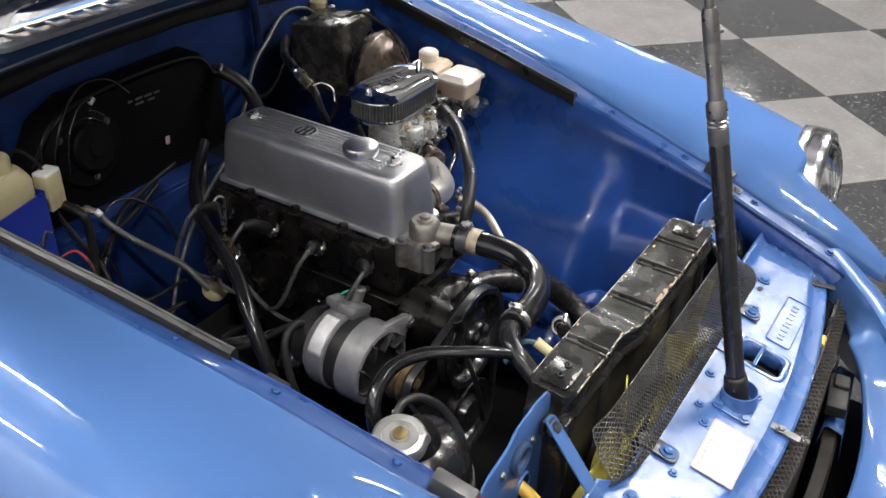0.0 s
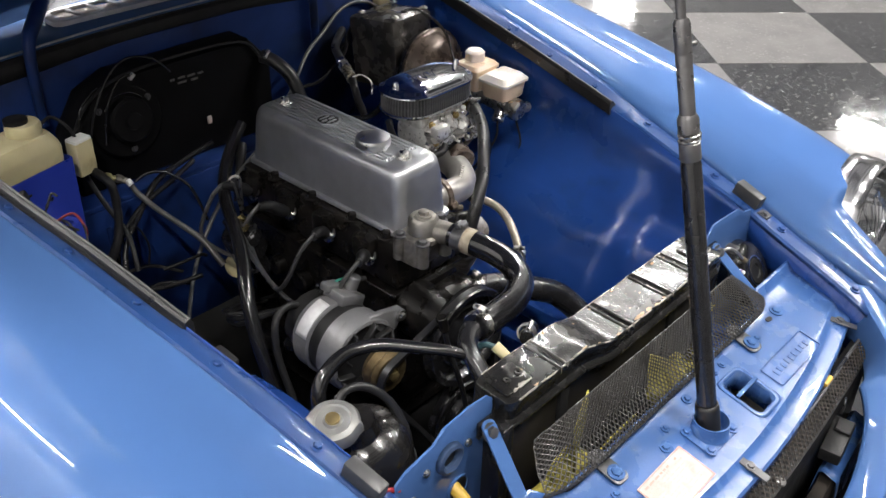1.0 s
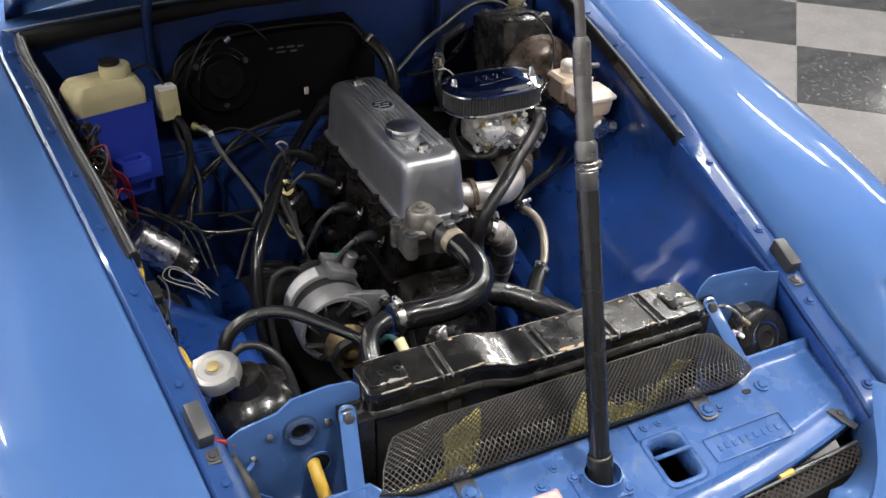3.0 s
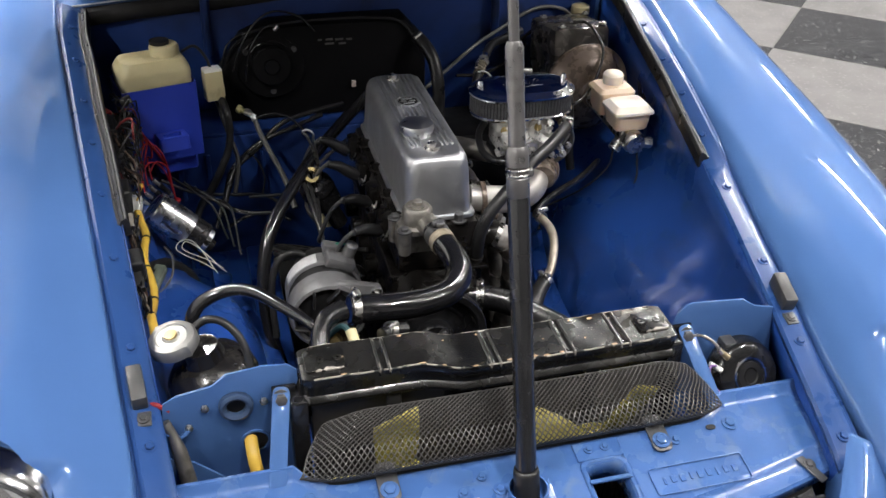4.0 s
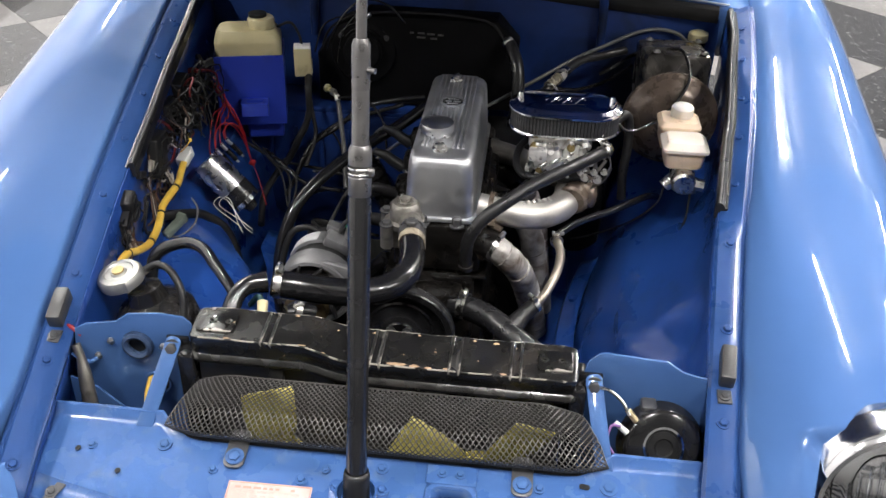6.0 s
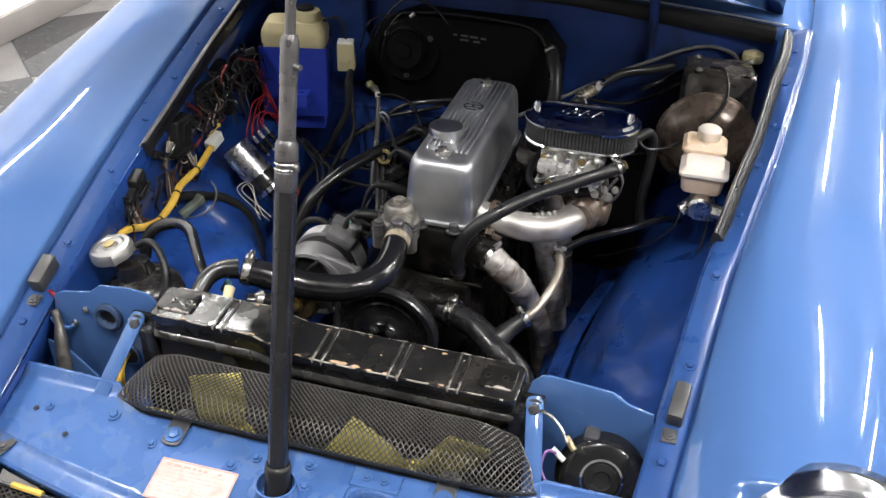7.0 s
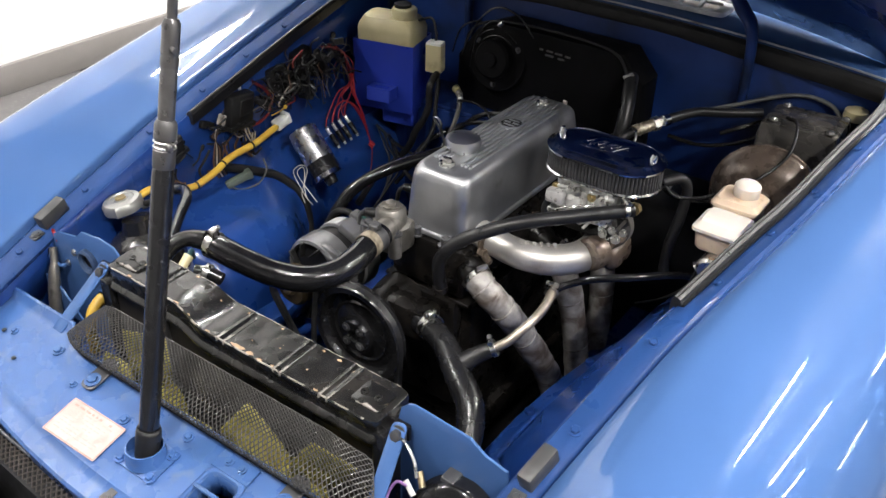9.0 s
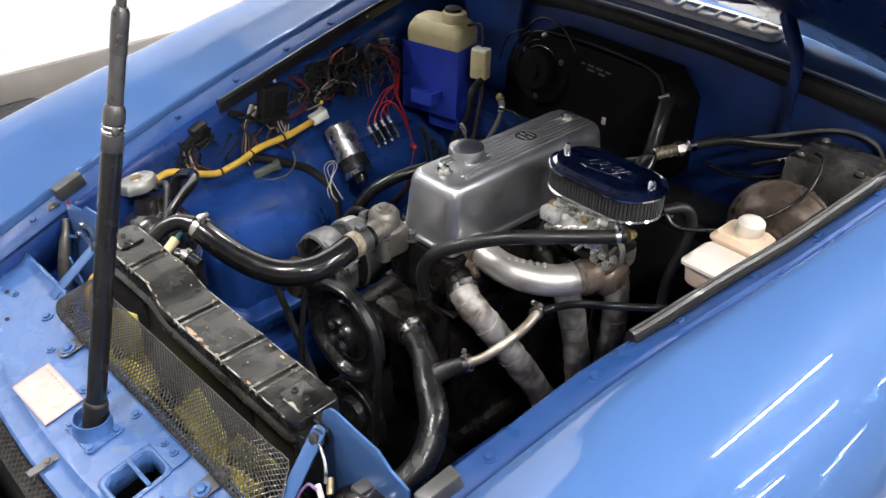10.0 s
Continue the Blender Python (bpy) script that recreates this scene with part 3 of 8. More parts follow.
# the cable hole's dark is a black disc on the plate
lathe(bm := nb(), [(0, 0), (0.016, 0), (0.016, 0.001), (0, 0.001)], axis_m((-0.308, 0.0105, -0.076), (0, -1, 0)), 24)
part("cable_hole", bm, BLACK_MATT, car)
ring_plate(bm := nb(), axis_m((-0.308, 0.0105, -0.076), (0, -1, 0)), 0.0155, 0.0185, 0.003, 24)
part("cable_hole_rim", bm, PAINT, car)
bm = nb()
tube(bm, [(-0.314, 0.035, -0.066), (-0.314, 0.008, -0.074), (-0.313, -0.012, -0.088), (-0.309, -0.022, -0.115), (-0.305, -0.025, -0.15)], 0.0085, 12)
part("yellow_cable", bm, YELLOW, car, "yellow taped cable through the plate")
bm = nb()
tube(bm, [(-0.412, 0.004, -0.018), (-0.405, -0.002, -0.036), (-0.400, -0.010, -0.055), (-0.395, -0.020, -0.089), (-0.39, -0.028, -0.13)], [0.006, 0.006, 0.009, 0.010, 0.010], 12)
part("drain_pipe", bm, ALLOY_DULL, car, "grey pipe clipped beside the plate")
bm = nb()
tube(bm, [(-0.416, 0.0, -0.030), (-0.405, -0.004, -0.034), (-0.396, 0.002, -0.044), (-0.386, 0.007, -0.040)], 0.003, 8)
part("pipe_strap", bm, PAINT, car)
bm = nb()
prism(bm, [(-0.42, -0.06), (-0.385, -0.075), (-0.34, -0.12), (-0.42, -0.12)], Matrix(((1, 0, 0, 0), (0, 0, -1, -0.01), (0, 1, 0, 0), (0, 0, 0, 1))), 0.003)
part("gusset", bm, PAINT, car)
bm = nb()
tube(bm, [(-0.43, 0.02, 0.0), (-0.42, 0.016, 0.001), (-0.405, 0.012, -0.008)], 0.003, 8)
part("red_lead", bm, RED, car)
# panels that close the wells beside the radiator
for sx in (-1, 1):
    bm = nb()
    box(bm, (sx * 0.34, -0.03, -0.16), (0.19, 0.12, 0.006), 0.002)
    box(bm, (sx * 0.435, -0.05, -0.12), (0.006, 0.16, 0.13), 0.002)
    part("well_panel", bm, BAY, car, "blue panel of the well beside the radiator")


# nose rim round the front of the opening
rim = [(0.412, -0.175, -0.058), (0.40, -0.195, -0.066), (0.365, -0.245, -0.086), (0.32, -0.29, -0.103), (0.25, -0.33, -0.116), (0.13, -0.36, -0.126), (0, -0.37, -0.129)]
rim = rim + [(-x, y, z) for x, y, z in rim[-2::-1]]
line = smooth_line(rim, 4)
rows = []
NOSE = ((-0.044, -0.034), (-0.043, -0.028), (-0.038, -0.023), (-0.016, -0.014), (0.0, -0.008), (0.003, 0.004), (0.012, 0.008), (0.035, 0.0), (0.06, -0.018), (0.085, -0.05), (0.10, -0.09), (0.105, -0.15), (0.10, -0.24))
for i, p in enumerate(line):
    d = line[min(i + 1, len(line) - 1)] - line[max(i - 1, 0)]
    out = Vector((-d.y, d.x, 0)).normalized() * -1
    if out.dot(Vector((p.x * 0.3, p.y, 0))) < 0:
        out = -out
    f = float(np.interp(abs(p.x), (0.32, 0.375), (1.0, 0.08)))
    row = [p + out * (u * f if u < 0 else u) + Vector((0, 0, dz - (0.035 * (1 - f) * min(1.0, -u / 0.016) if u < 0 else 0.0))) for u, dz in NOSE]
    rows.append(row)
bm = nb()
loft(bm, rows)
part("nose_panel", bm, PAINT, car, "glossy blue nose panel round the grille opening", sharp=50, solid=0.0012)

# bonnet slam panel, with the latch opening cut through
def slam_z(y):
    return -0.068 + (y + 0.09) * 0.22


HOLE = (0.083, 0.131, -0.192, -0.130)
xs = sorted({*np.round(np.linspace(-0.412, 0.412, 53), 4), HOLE[0], HOLE[1]})
bm = nb()


def front_y(x):
    return -0.238 + 0.30 * x * x


def slam_column(x):
    """Section of the slam panel: rolled rear edge, flat top, step and front lip."""
    k = min(1.0, max(0.0, (abs(x - 0.014) - 0.262) / 0.016))
    yb, up = -0.086 + 0.022 * k, 0.002 + 0.009 * k
    fy = front_y(x)
    col = [(yb, -0.03), (yb - 0.001, up - 0.003), (yb - 0.004, up), (yb - 0.007, up - 0.0005), (yb - 0.014, 0.002 * k), (yb - 0.020, 0.0)]
    flat = [-0.112, HOLE[3], -0.142, -0.155, -0.172, HOLE[2]]
    lim = fy + 0.034
    col += [(max(y, lim + 0.0004 * (6 - i)), 0.0) for i, y in enumerate(flat)]
    col += [(fy + d, z) for d, z in ((0.030, -0.0005), (0.026, -0.004), (0.020, -0.006), (0.008, -0.0065), (0.003, -0.007), (0.0, -0.010), (-0.001, -0.020))]
    return [Vector((x, y, slam_z(y) + z + (0.0008 * noise.noise(Vector((x * 9, y * 9, 3))) if 3 < i < 12 else 0))) for i, (y, z) in enumerate(col)]


grid = [[bm.verts.new(p) for p in slam_column(x)] for x in xs]
for i in range(len(xs) - 1):
    for j in range(len(grid[0]) - 1):
        mid = (xs[i] + xs[i + 1]) / 2
        y_a = grid[i][j].co.y
        y_b = grid[i][j + 1].co.y
        if HOLE[0] < mid < HOLE[1] and y_a <= HOLE[3] + 1e-5 and y_b >= HOLE[2] - 1e-5:
            continue
        bm.faces.new((grid[i][j], grid[i + 1][j], grid[i + 1][j + 1], grid[i][j + 1]))
slam = part("slam_panel", bm, AGED, car, "light blue slam panel across the front of the bay", sharp=30, solid=0.0016)
hx, hy = (HOLE[0] + HOLE[1]) / 2, (HOLE[2] + HOLE[3]) / 2
bm = nb()
loft(bm, [[Vector((x, y, slam_z(y) + dz)) for x, y in round_rect(HOLE[1] - HOLE[0] + g, HOLE[3] - HOLE[2] + g, 0.013, 5, hx, hy)] for g, dz in ((0.016, 0.0012), (0.010, 0.0022), (0.004, 0.002), (-0.002, -0.003), (-0.004, -0.03))], closed=True)
part("latch_well", bm, AGED, slam, "rounded edge and walls of the latch opening", solid=0.001)
bm = nb()
box(bm, (0.107, -0.157, slam_z(-0.157) + 0.005), (0.056, 0.006, 0.004), 0.0015)
part("latch_bar", bm, PAINT, slam)
bm = nb()
box(bm, (0.106, -0.113, slam_z(-0.113) + 0.002), (0.062, 0.026, 0.0025), 0.001, 1, pose(0, 0, 0, 12.4))
part("latch_plate", bm, AGED, slam)
for x, y in ((0.094, -0.112), (0.116, -0.112)):
    part("bolt", hexbolt(nb(), (x, y, slam_z(y) + 0.004), (0, -0.2, 1), 0.004, 0.003), PAINT, slam)
for x, y, r in ((0.295, -0.108, 0.007), (0.212, -0.118, 0.0045), (-0.255, -0.108, 0.006), (-0.185, -0.135, 0.004), (-0.075, -0.137, 0.005), (0.02, -0.112, 0.005), (-0.345, -0.118, 0.004), (-0.048, -0.120, 0.004)):
    part("bolt", hexbolt(nb(), (x, y, slam_z(y) + 0.001), (0, -0.2, 1), r, 0.004), PAINT, slam)
# drain holes: thin black plates on the panel for the dark inside
for x, y, w in ((0.266, -0.110, 0.013), (-0.30, -0.150, 0.007), (-0.36, -0.125, 0.007)):
    part("drain_hole", prism(nb(), round_rect(w, 0.007, 0.0033, 4), Matrix.Translation((x, y, slam_z(y) + 0.0016)) @ pose(0, 0, 0, 12.4, 0, -10), 0.0008), BLACK_MATT, slam)
# embossed mark that cannot be read
bm = nb()
er = round_rect(0.128, 0.036, 0.004, 3, 0.222, -0.170)
tube(bm, [Vector((x, y, slam_z(y) + 0.0012)) for x, y in er + er[:1]], 0.0010, 6, 1)
part("embossed_frame", bm, AGED, slam, "raised border of the embossed panel")
bm = nb()
for k in range(9):
    x = 0.174 + k * 0.012
    box(bm, (x, -0.170 + 0.001 * (k % 2), slam_z(-0.170) + 0.0004), (0.007 if k % 3 else 0.004, 0.010, 0.0012), 0.0005, 1, pose(0, 0, 0, 12.4))
part("embossed_mark", bm, AGED, slam)
# faded paper label, its print no longer readable
lm = Matrix.Translation((-0.109, -0.175, slam_z(-0.175) + 0.0024)) @ pose(0, 0, 0, 12.4, 0, 1)
lab = part("paper_label", prism(nb(), round_rect(0.102, 0.056, 0.001, 2), lm, 0.0005), PAPER, slam, "faded paper label with a red border")
for x, y, w, h in ((0, 0.0265, 0.1, 0.0016), (0, -0.0265, 0.1, 0.0016), (-0.0495, 0, 0.0016, 0.052), (0.0495, 0, 0.0016, 0.052)):
    part("border", prism(nb(), [(x - w / 2, y - h / 2), (x + w / 2, y - h / 2), (x + w / 2, y + h / 2), (x - w / 2, y + h / 2)], lm @ Matrix.Translation((0, 0, 0.0006)), 0.0002), LABEL_RED, lab)
rng = random.Random(7)
for k in range(8):
    x, y = -0.042, 0.019 - k * 0.0052
    while x < 0.036:
        w = rng.uniform(0.004, 0.013)
        if rng.random() < 0.8:
            part("print_bar", prism(nb(), [(x, y), (x + w, y), (x + w, y + (0.0028 if k < 2 else 0.0018)), (x, y + (0.0028 if k < 2 else 0.0018))], lm @ Matrix.Translation((0, 0, 0.0006)), 0.0002), LABEL_RED if k == 0 else LABEL_GREY, lab)
        x += w + 0.003
# mesh clips
for x in (-0.162, 0.191):
    bm = nb()
    m = Matrix.Translation((x, -0.098, slam_z(-0.098) + 0.003)) @ pose(0, 0, 0, 12.4)
    prism(bm, round_rect(0.026, 0.055, 0.009, 4, 0, -0.008), m, 0.002, 0.0006)
    clip = part("mesh_clip", bm, PLATE, slam, "dark metal clip holding the mesh")
    part("bolt", hexbolt(nb(), (x, -0.119, slam_z(-0.119) + 0.006), (0, -0.2, 1), 0.0075, 0.005), PAINT, clip)
# tabs of the front grille on the edge of the panel
for x in (0.37, -0.005, -0.37):
    fy = front_y(x)
    bm = nb()
    box(bm, (x, fy + 0.008, slam_z(fy) - 0.001), (0.013, 0.042, 0.002), 0.0007, 1, pose(0, 0, 0, 10, 0, 60 * x))
    hexbolt(bm, (x, fy + 0.014, slam_z(fy) + 0.001), (0, -0.2, 1), 0.005, 0.003)
    part("grille_tab", bm, PLATE, slam)

# dark grille cavity in front of and under the slam panel
# black sheet stands in for the dark at the bottom of the cavity
bm = nb()
box(bm, (0, -0.15, -0.345), (0.86, 0.42, 0.01))
part("cavity_floor", bm, BLACK_MATT, car)
def mesh_y(x):
    """Line of the grille's upper edge below the slam panel's lip."""
    return -0.231 + 0.09 * x * x


# black backing added so that only dark shows through the grille mesh
bm = nb()
rows = []
for x in np.linspace(-0.39, 0.39, 25):
    w = 0.028 - 0.03 * abs(x)
    rows.append([Vector((x, mesh_y(x) - dy, z)) for dy, z in ((-0.014, -0.128), (0.0, -0.134), (w, -0.144), (w + 0.002, -0.16), (w + 0.004, -0.34))])
loft(bm, rows)
part("cavity_backing", bm, BLACK_MATT, car, "black sheet for the dark behind the front grille", solid=0.002)


def grille_pt(u, v):
    x = -0.395 + 0.79 * u
    return Vector((x, mesh_y(x) + 0.002 - (0.030 - 0.03 * abs(x)) * v, -0.121 - 0.012 * v + 0.002 * math.sin(math.pi * v)))


bm = nb()
GU, GV = 150, 6
for j in range(GV):
    for i in range(GU):
        a, b = ((i, j), (i + 1, j + 1)) if (i + j) % 2 == 0 else ((i + 1, j), (i, j + 1))
        p, q = grille_pt(a[0] / GU, a[1] / GV), grille_pt(b[0] / GU, b[1] / GV)
        e = (q - p).cross(Vector((0, 0, 1))).normalized() * 0.0011
        h = Vector((0, 0, 0.0016))
        vs = [[bm.verts.new(c + o) for o in (e, h, -e)] for c in (p, q)]
        for k in range(3):
            bm.faces.new((vs[0][k], vs[0][(k + 1) % 3], vs[1][(k + 1) % 3], vs[1][k]))
part("grille_mesh", bm, material("dusty_grille", (0.055, 0.047, 0.040), 0.5, var=0.3, scale=14), car, "dusty dark honeycomb mesh of the front grille", sharp=60)
bm = nb()
tube(bm, [Vector((x, mesh_y(x) + 0.002 - 0.003 * math.sin(9 * x) ** 2, -0.116 - 0.002 * math.cos(8 * x))) for x in np.linspace(-0.375, 0.375, 17)], 0.0026, 8, 3)
part("release_cable", bm, PLATE, car, "grey bonnet release cable")
for x0, x1 in ((0.232, 0.256), (-0.335, -0.29)):
    bm = nb()
    tube(bm, [Vector((x, mesh_y(x) + 0.003, -0.113)) for x in np.linspace(x0, x1, 5)], 0.0042, 8)
    part("yellow_wire", bm, YELLOW, car)
    bm = nb()
    tube(bm, [Vector((x, mesh_y(x) + 0.002, -0.114)) for x in np.linspace(x1, x1 + 0.06, 5)], 0.003, 8)
    part("dark_wire", bm, BLACK_GLOSS, car)
bm = nb()
box(bm, (0.205, -0.268, -0.172), (0.085, 0.030, 0.020), 0.003, 2, pose(0, 0, 0, 0, 0, 8))
box(bm, (0.225, -0.268, -0.160), (0.030, 0.024, 0.006), 0.002, 1, pose(0, 0, 0, 0, 0, 8))
part("duct_top", bm, BLACK_MATT, car, "dusty dark duct flange behind the grille")
bm = nb()
tube(bm, [(0.262, -0.250, -0.17), (0.263, -0.251, -0.155), (0.266, -0.249, -0.142)], 0.002, 8)
part("duct_pin", bm, STEEL, car)
bm = nb()
loft(bm, [[Vector((x, front_y(x) - dy, z)) for dy, z in ((0.036, -0.250), (0.038, -0.226), (0.056, -0.224), (0.060, -0.232), (0.062, -0.30))] for x in np.linspace(-0.34, 0.34, 25)])
part("grille_frame", bm, material("dusty_black_frame", (0.016, 0.0145, 0.013), 0.6, 0.0, var=0.4, scale=20, spec=0.25, dirt=(0.045, 0.038, 0.032), dirt_amount=0.25), car, "dusty black frame of the front grille", solid=0.0015)
# bright push studs on the grille's frame
for x in (0.04,):
    part("stud", lathe(nb(), [(0, 0), (0.008, 0), (0.0075, 0.003), (0.003, 0.0045), (0, 0.0045)], axis_m((x, -0.2525, -0.1415), (0, -0.3, 1)), 16), STEEL, car)
bm = nb()
loft(bm, [[Vector((x, -0.247 - 0.10 * (0.30 - x) - dy, z)) for dy, z in ((0.0, -0.262), (0.004, -0.212), (0.010, -0.206), (0.034, -0.214), (0.040, -0.262))] for x in np.linspace(0.17, 0.33, 9)], caps=False)
part("duct_bracket", bm, AGED, car, "scuffed blue bracket behind the grille", solid=0.0015)
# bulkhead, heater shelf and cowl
# bay blue darkened further: the shade under the bonnet is in this colour
NAVY = material("shaded_navy", (0.009, 0.030, 0.138), 0.5, 0.0, 0.08, spec=0.2, var=0.25, scale=5.0, dirt=(0.004, 0.007, 0.018), dirt_amount=0.50, dirt_scale=4.5, bump=0.08, bump_scale=120)
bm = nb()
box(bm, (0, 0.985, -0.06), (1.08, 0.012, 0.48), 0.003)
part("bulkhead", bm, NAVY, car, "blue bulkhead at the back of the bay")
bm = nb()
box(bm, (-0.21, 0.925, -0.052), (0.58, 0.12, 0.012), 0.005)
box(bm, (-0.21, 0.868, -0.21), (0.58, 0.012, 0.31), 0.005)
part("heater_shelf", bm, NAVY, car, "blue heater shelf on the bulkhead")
bm = nb()
box(bm, (0.2, 0.90, -0.24), (0.28, 0.16, 0.32), 0.02)
part("gearbox_tunnel", bm, BLACK_MATT, car)
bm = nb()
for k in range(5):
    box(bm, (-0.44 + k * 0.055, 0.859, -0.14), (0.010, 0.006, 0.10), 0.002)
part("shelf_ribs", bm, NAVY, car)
bm = nb()
rows = []
for x in np.linspace(-0.60, 0.60, 31):
    b = 0.02 * (x / 0.55) ** 2
    rows.append([Vector((x, y - (b if k < 6 else b * 0.5), z - 0.02 * (x / 0.55) ** 2)) for k, (y, z) in enumerate(((1.0, 0.10), (0.998, 0.176), (0.997, 0.186), (0.996, 0.200), (0.998, 0.205), (1.005, 0.208), (1.02, 0.210), (1.06, 0.214), (1.15, 0.226), (1.4, 0.265)))])
loft(bm, rows)
part("cowl_panel", bm, PAINT, car, "blue cowl panel under the windscreen", sharp=40, solid=0.0015)
bm = nb()
loft(bm, [[Vector((x, y - 0.02 * (x / 0.55) ** 2, z - 0.02 * (x / 0.55) ** 2)) for y, z in ((0.996, 0.172), (0.984, 0.172), (0.981, 0.178), (0.980, 0.190), (0.983, 0.199), (0.988, 0.204), (0.994, 0.205), (0.996, 0.200))] for x in np.linspace(-0.53, 0.53, 45)], closed=True, caps=True)
part("cowl_seal", bm, BLACK_MATT, car, "wide black rubber seal on the cowl edge", sharp=25)
bm = nb()
tube(bm, [Vector((x, 0.9955 - 0.02 * (x / 0.55) ** 2, 0.2098 - 0.02 * (x / 0.55) ** 2)) for x in np.linspace(-0.55, 0.55, 15)], 0.0020, 8, 3)
part("cowl_lip", bm, ALLOY, car, "thin bright lip on the cowl edge")
# chrome cowl vent
bm = nb()
ro, ri = round_rect(0.436, 0.076, 0.016, 5, 0, 1.066), round_rect(0.396, 0.050, 0.010, 5, 0, 1.066)
for k in range(len(ro)):
    j = (k + 1) % len(ro)
    prism(bm, [ro[k], ro[j], ri[j], ri[k]], Matrix.Translation((0, 0, 0.2135)), 0.0085)
bmesh.ops.remove_doubles(bm, verts=bm.verts[:], dist=1e-5)
vent = part("cowl_vent", bm, ALLOY, car, "chrome cowl vent with open bars")
part("vent_floor", prism(nb(), round_rect(0.40, 0.055, 0.012, 5, 0, 1.066), Matrix.Translation((0, 0, 0.2135)), 0.003), PAPER, vent, "pale mesh under the vent bars")
for k in range(9):
    part("vent_bar", box(nb(), (-0.16 + k * 0.04, 1.066, 0.2185), (0.008, 0.054, 0.006), 0.0018, 2, pose(0, 0, 0, 0, 0, 10)), ALLOY, vent)

# open bonnet, hinged at the cowl
E0 = radians(34)
hm = Matrix.Translation((0, 1.090, 0.226)) @ Matrix.Rotation(-E0, 4, "X") @ Matrix.Rotation(math.pi, 4, "Z")
bm = nb()
rows = []
for v in np.linspace(0.0, 1.32, 20):
    half = np.interp(v, (0, 0.3, 0.9, 1.15, 1.32), (0.54, 0.52, 0.45, 0.40, 0.30))
    rows.append([hm @ Vector((half * u, v, 0.045 * (1 - u * u) * min(1.0, 0.2 + v * 3) - 0.03 * (v / 1.32) ** 4)) + Vector((0, -0.058, -0.034)) * (u * u * max(0.0, 1 - v / 0.5)) for u in np.linspace(-1, 1, 21)])
loft(bm, rows)
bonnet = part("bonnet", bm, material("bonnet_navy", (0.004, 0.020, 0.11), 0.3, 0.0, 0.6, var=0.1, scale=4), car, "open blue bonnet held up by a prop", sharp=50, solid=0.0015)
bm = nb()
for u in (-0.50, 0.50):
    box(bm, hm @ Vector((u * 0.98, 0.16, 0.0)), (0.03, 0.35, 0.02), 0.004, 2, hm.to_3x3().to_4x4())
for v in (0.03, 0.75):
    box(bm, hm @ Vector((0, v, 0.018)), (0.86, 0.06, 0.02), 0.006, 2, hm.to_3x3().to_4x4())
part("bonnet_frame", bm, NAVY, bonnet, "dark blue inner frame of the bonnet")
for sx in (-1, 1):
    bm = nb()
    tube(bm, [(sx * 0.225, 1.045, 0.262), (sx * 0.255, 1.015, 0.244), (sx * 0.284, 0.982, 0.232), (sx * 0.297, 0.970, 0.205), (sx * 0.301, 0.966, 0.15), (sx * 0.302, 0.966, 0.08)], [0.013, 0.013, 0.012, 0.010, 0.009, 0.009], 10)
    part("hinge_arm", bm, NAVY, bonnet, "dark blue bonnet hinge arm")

# added black sheet that closes the bay below and stands for its darkness
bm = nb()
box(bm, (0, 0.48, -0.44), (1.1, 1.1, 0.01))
part("bay_dark_sheet", bm, BAY_DARK, car)
for sx in (-1, 1):
    bm = nb()
    box(bm, (sx * 0.245, 0.46, -0.36), (0.06, 0.94, 0.08), 0.008)
    part("chassis_leg", bm, BAY, car, "blue chassis leg beside the engine")

# front wheels under the wings
for sx in (-1, 1):
    m = axis_m((sx * 0.58, 0.34, FLOOR + 0.29), (sx, 0, 0))
    bm = nb()
    lathe(bm, [(0.185, -0.075), (0.25, -0.085), (0.285, -0.07), (0.292, 0.0), (0.285, 0.07), (0.25, 0.085), (0.185, 0.075)], m, 40)
    wheel = part("wheel", bm, TYRE, car, "black road wheel under the wing")
    part("rim", lathe(nb(), [(0, 0.02), (0.05, 0.03), (0.13, 0.0), (0.17, 0.03), (0.186, 0.07), (0.186, -0.07), (0, -0.05)], m, 32), STEEL, wheel)

# ---- engine ----
engine = thing("engine", (0.03, 0.55, -0.42), "black four-cylinder engine with a polished alloy rocker cover", "engine")
bm = nb()
box(bm, (0.03, 0.575, -0.245), (0.165, 0.37, 0.27), 0.012)
part("block", bm, GREASY, engine, "oily black engine block")
part("sump", box(nb(), (0.03, 0.575, -0.395), (0.20, 0.36, 0.06), 0.02), GREASY, engine)
part("timing_cover", box(nb(), (0.03, 0.380, -0.22), (0.13, 0.03, 0.22), 0.012), GREASY, engine)
for y in (0.46, 0.53, 0.60, 0.67, 0.74):
    part("core_plug", cyl(nb(), (-0.050, y, -0.18), (-0.072, y, -0.18), 0.018, bev=0.003), GREASY, engine)
    part("block_rib", box(nb(), (-0.058, y, -0.27), (0.02, 0.012, 0.10), 0.004), GREASY, engine)
bm = nb()
box(bm, (0.03, 0.577, -0.062), (0.145, 0.40, 0.088), 0.008)
for y in (0.445, 0.545, 0.645, 0.745):
    box(bm, (-0.048, y, -0.045), (0.03, 0.045, 0.045), 0.010)
box(bm, (0.10, 0.577, -0.055), (0.03, 0.36, 0.05), 0.010)
part("cylinder_head", bm, GREASY, engine, "oily black cylinder head")
bm = nb()
box(bm, (0.03, 0.577, -0.112), (0.168, 0.405, 0.006), 0.001, 1)
part("head_gasket", bm, GREASY, engine)
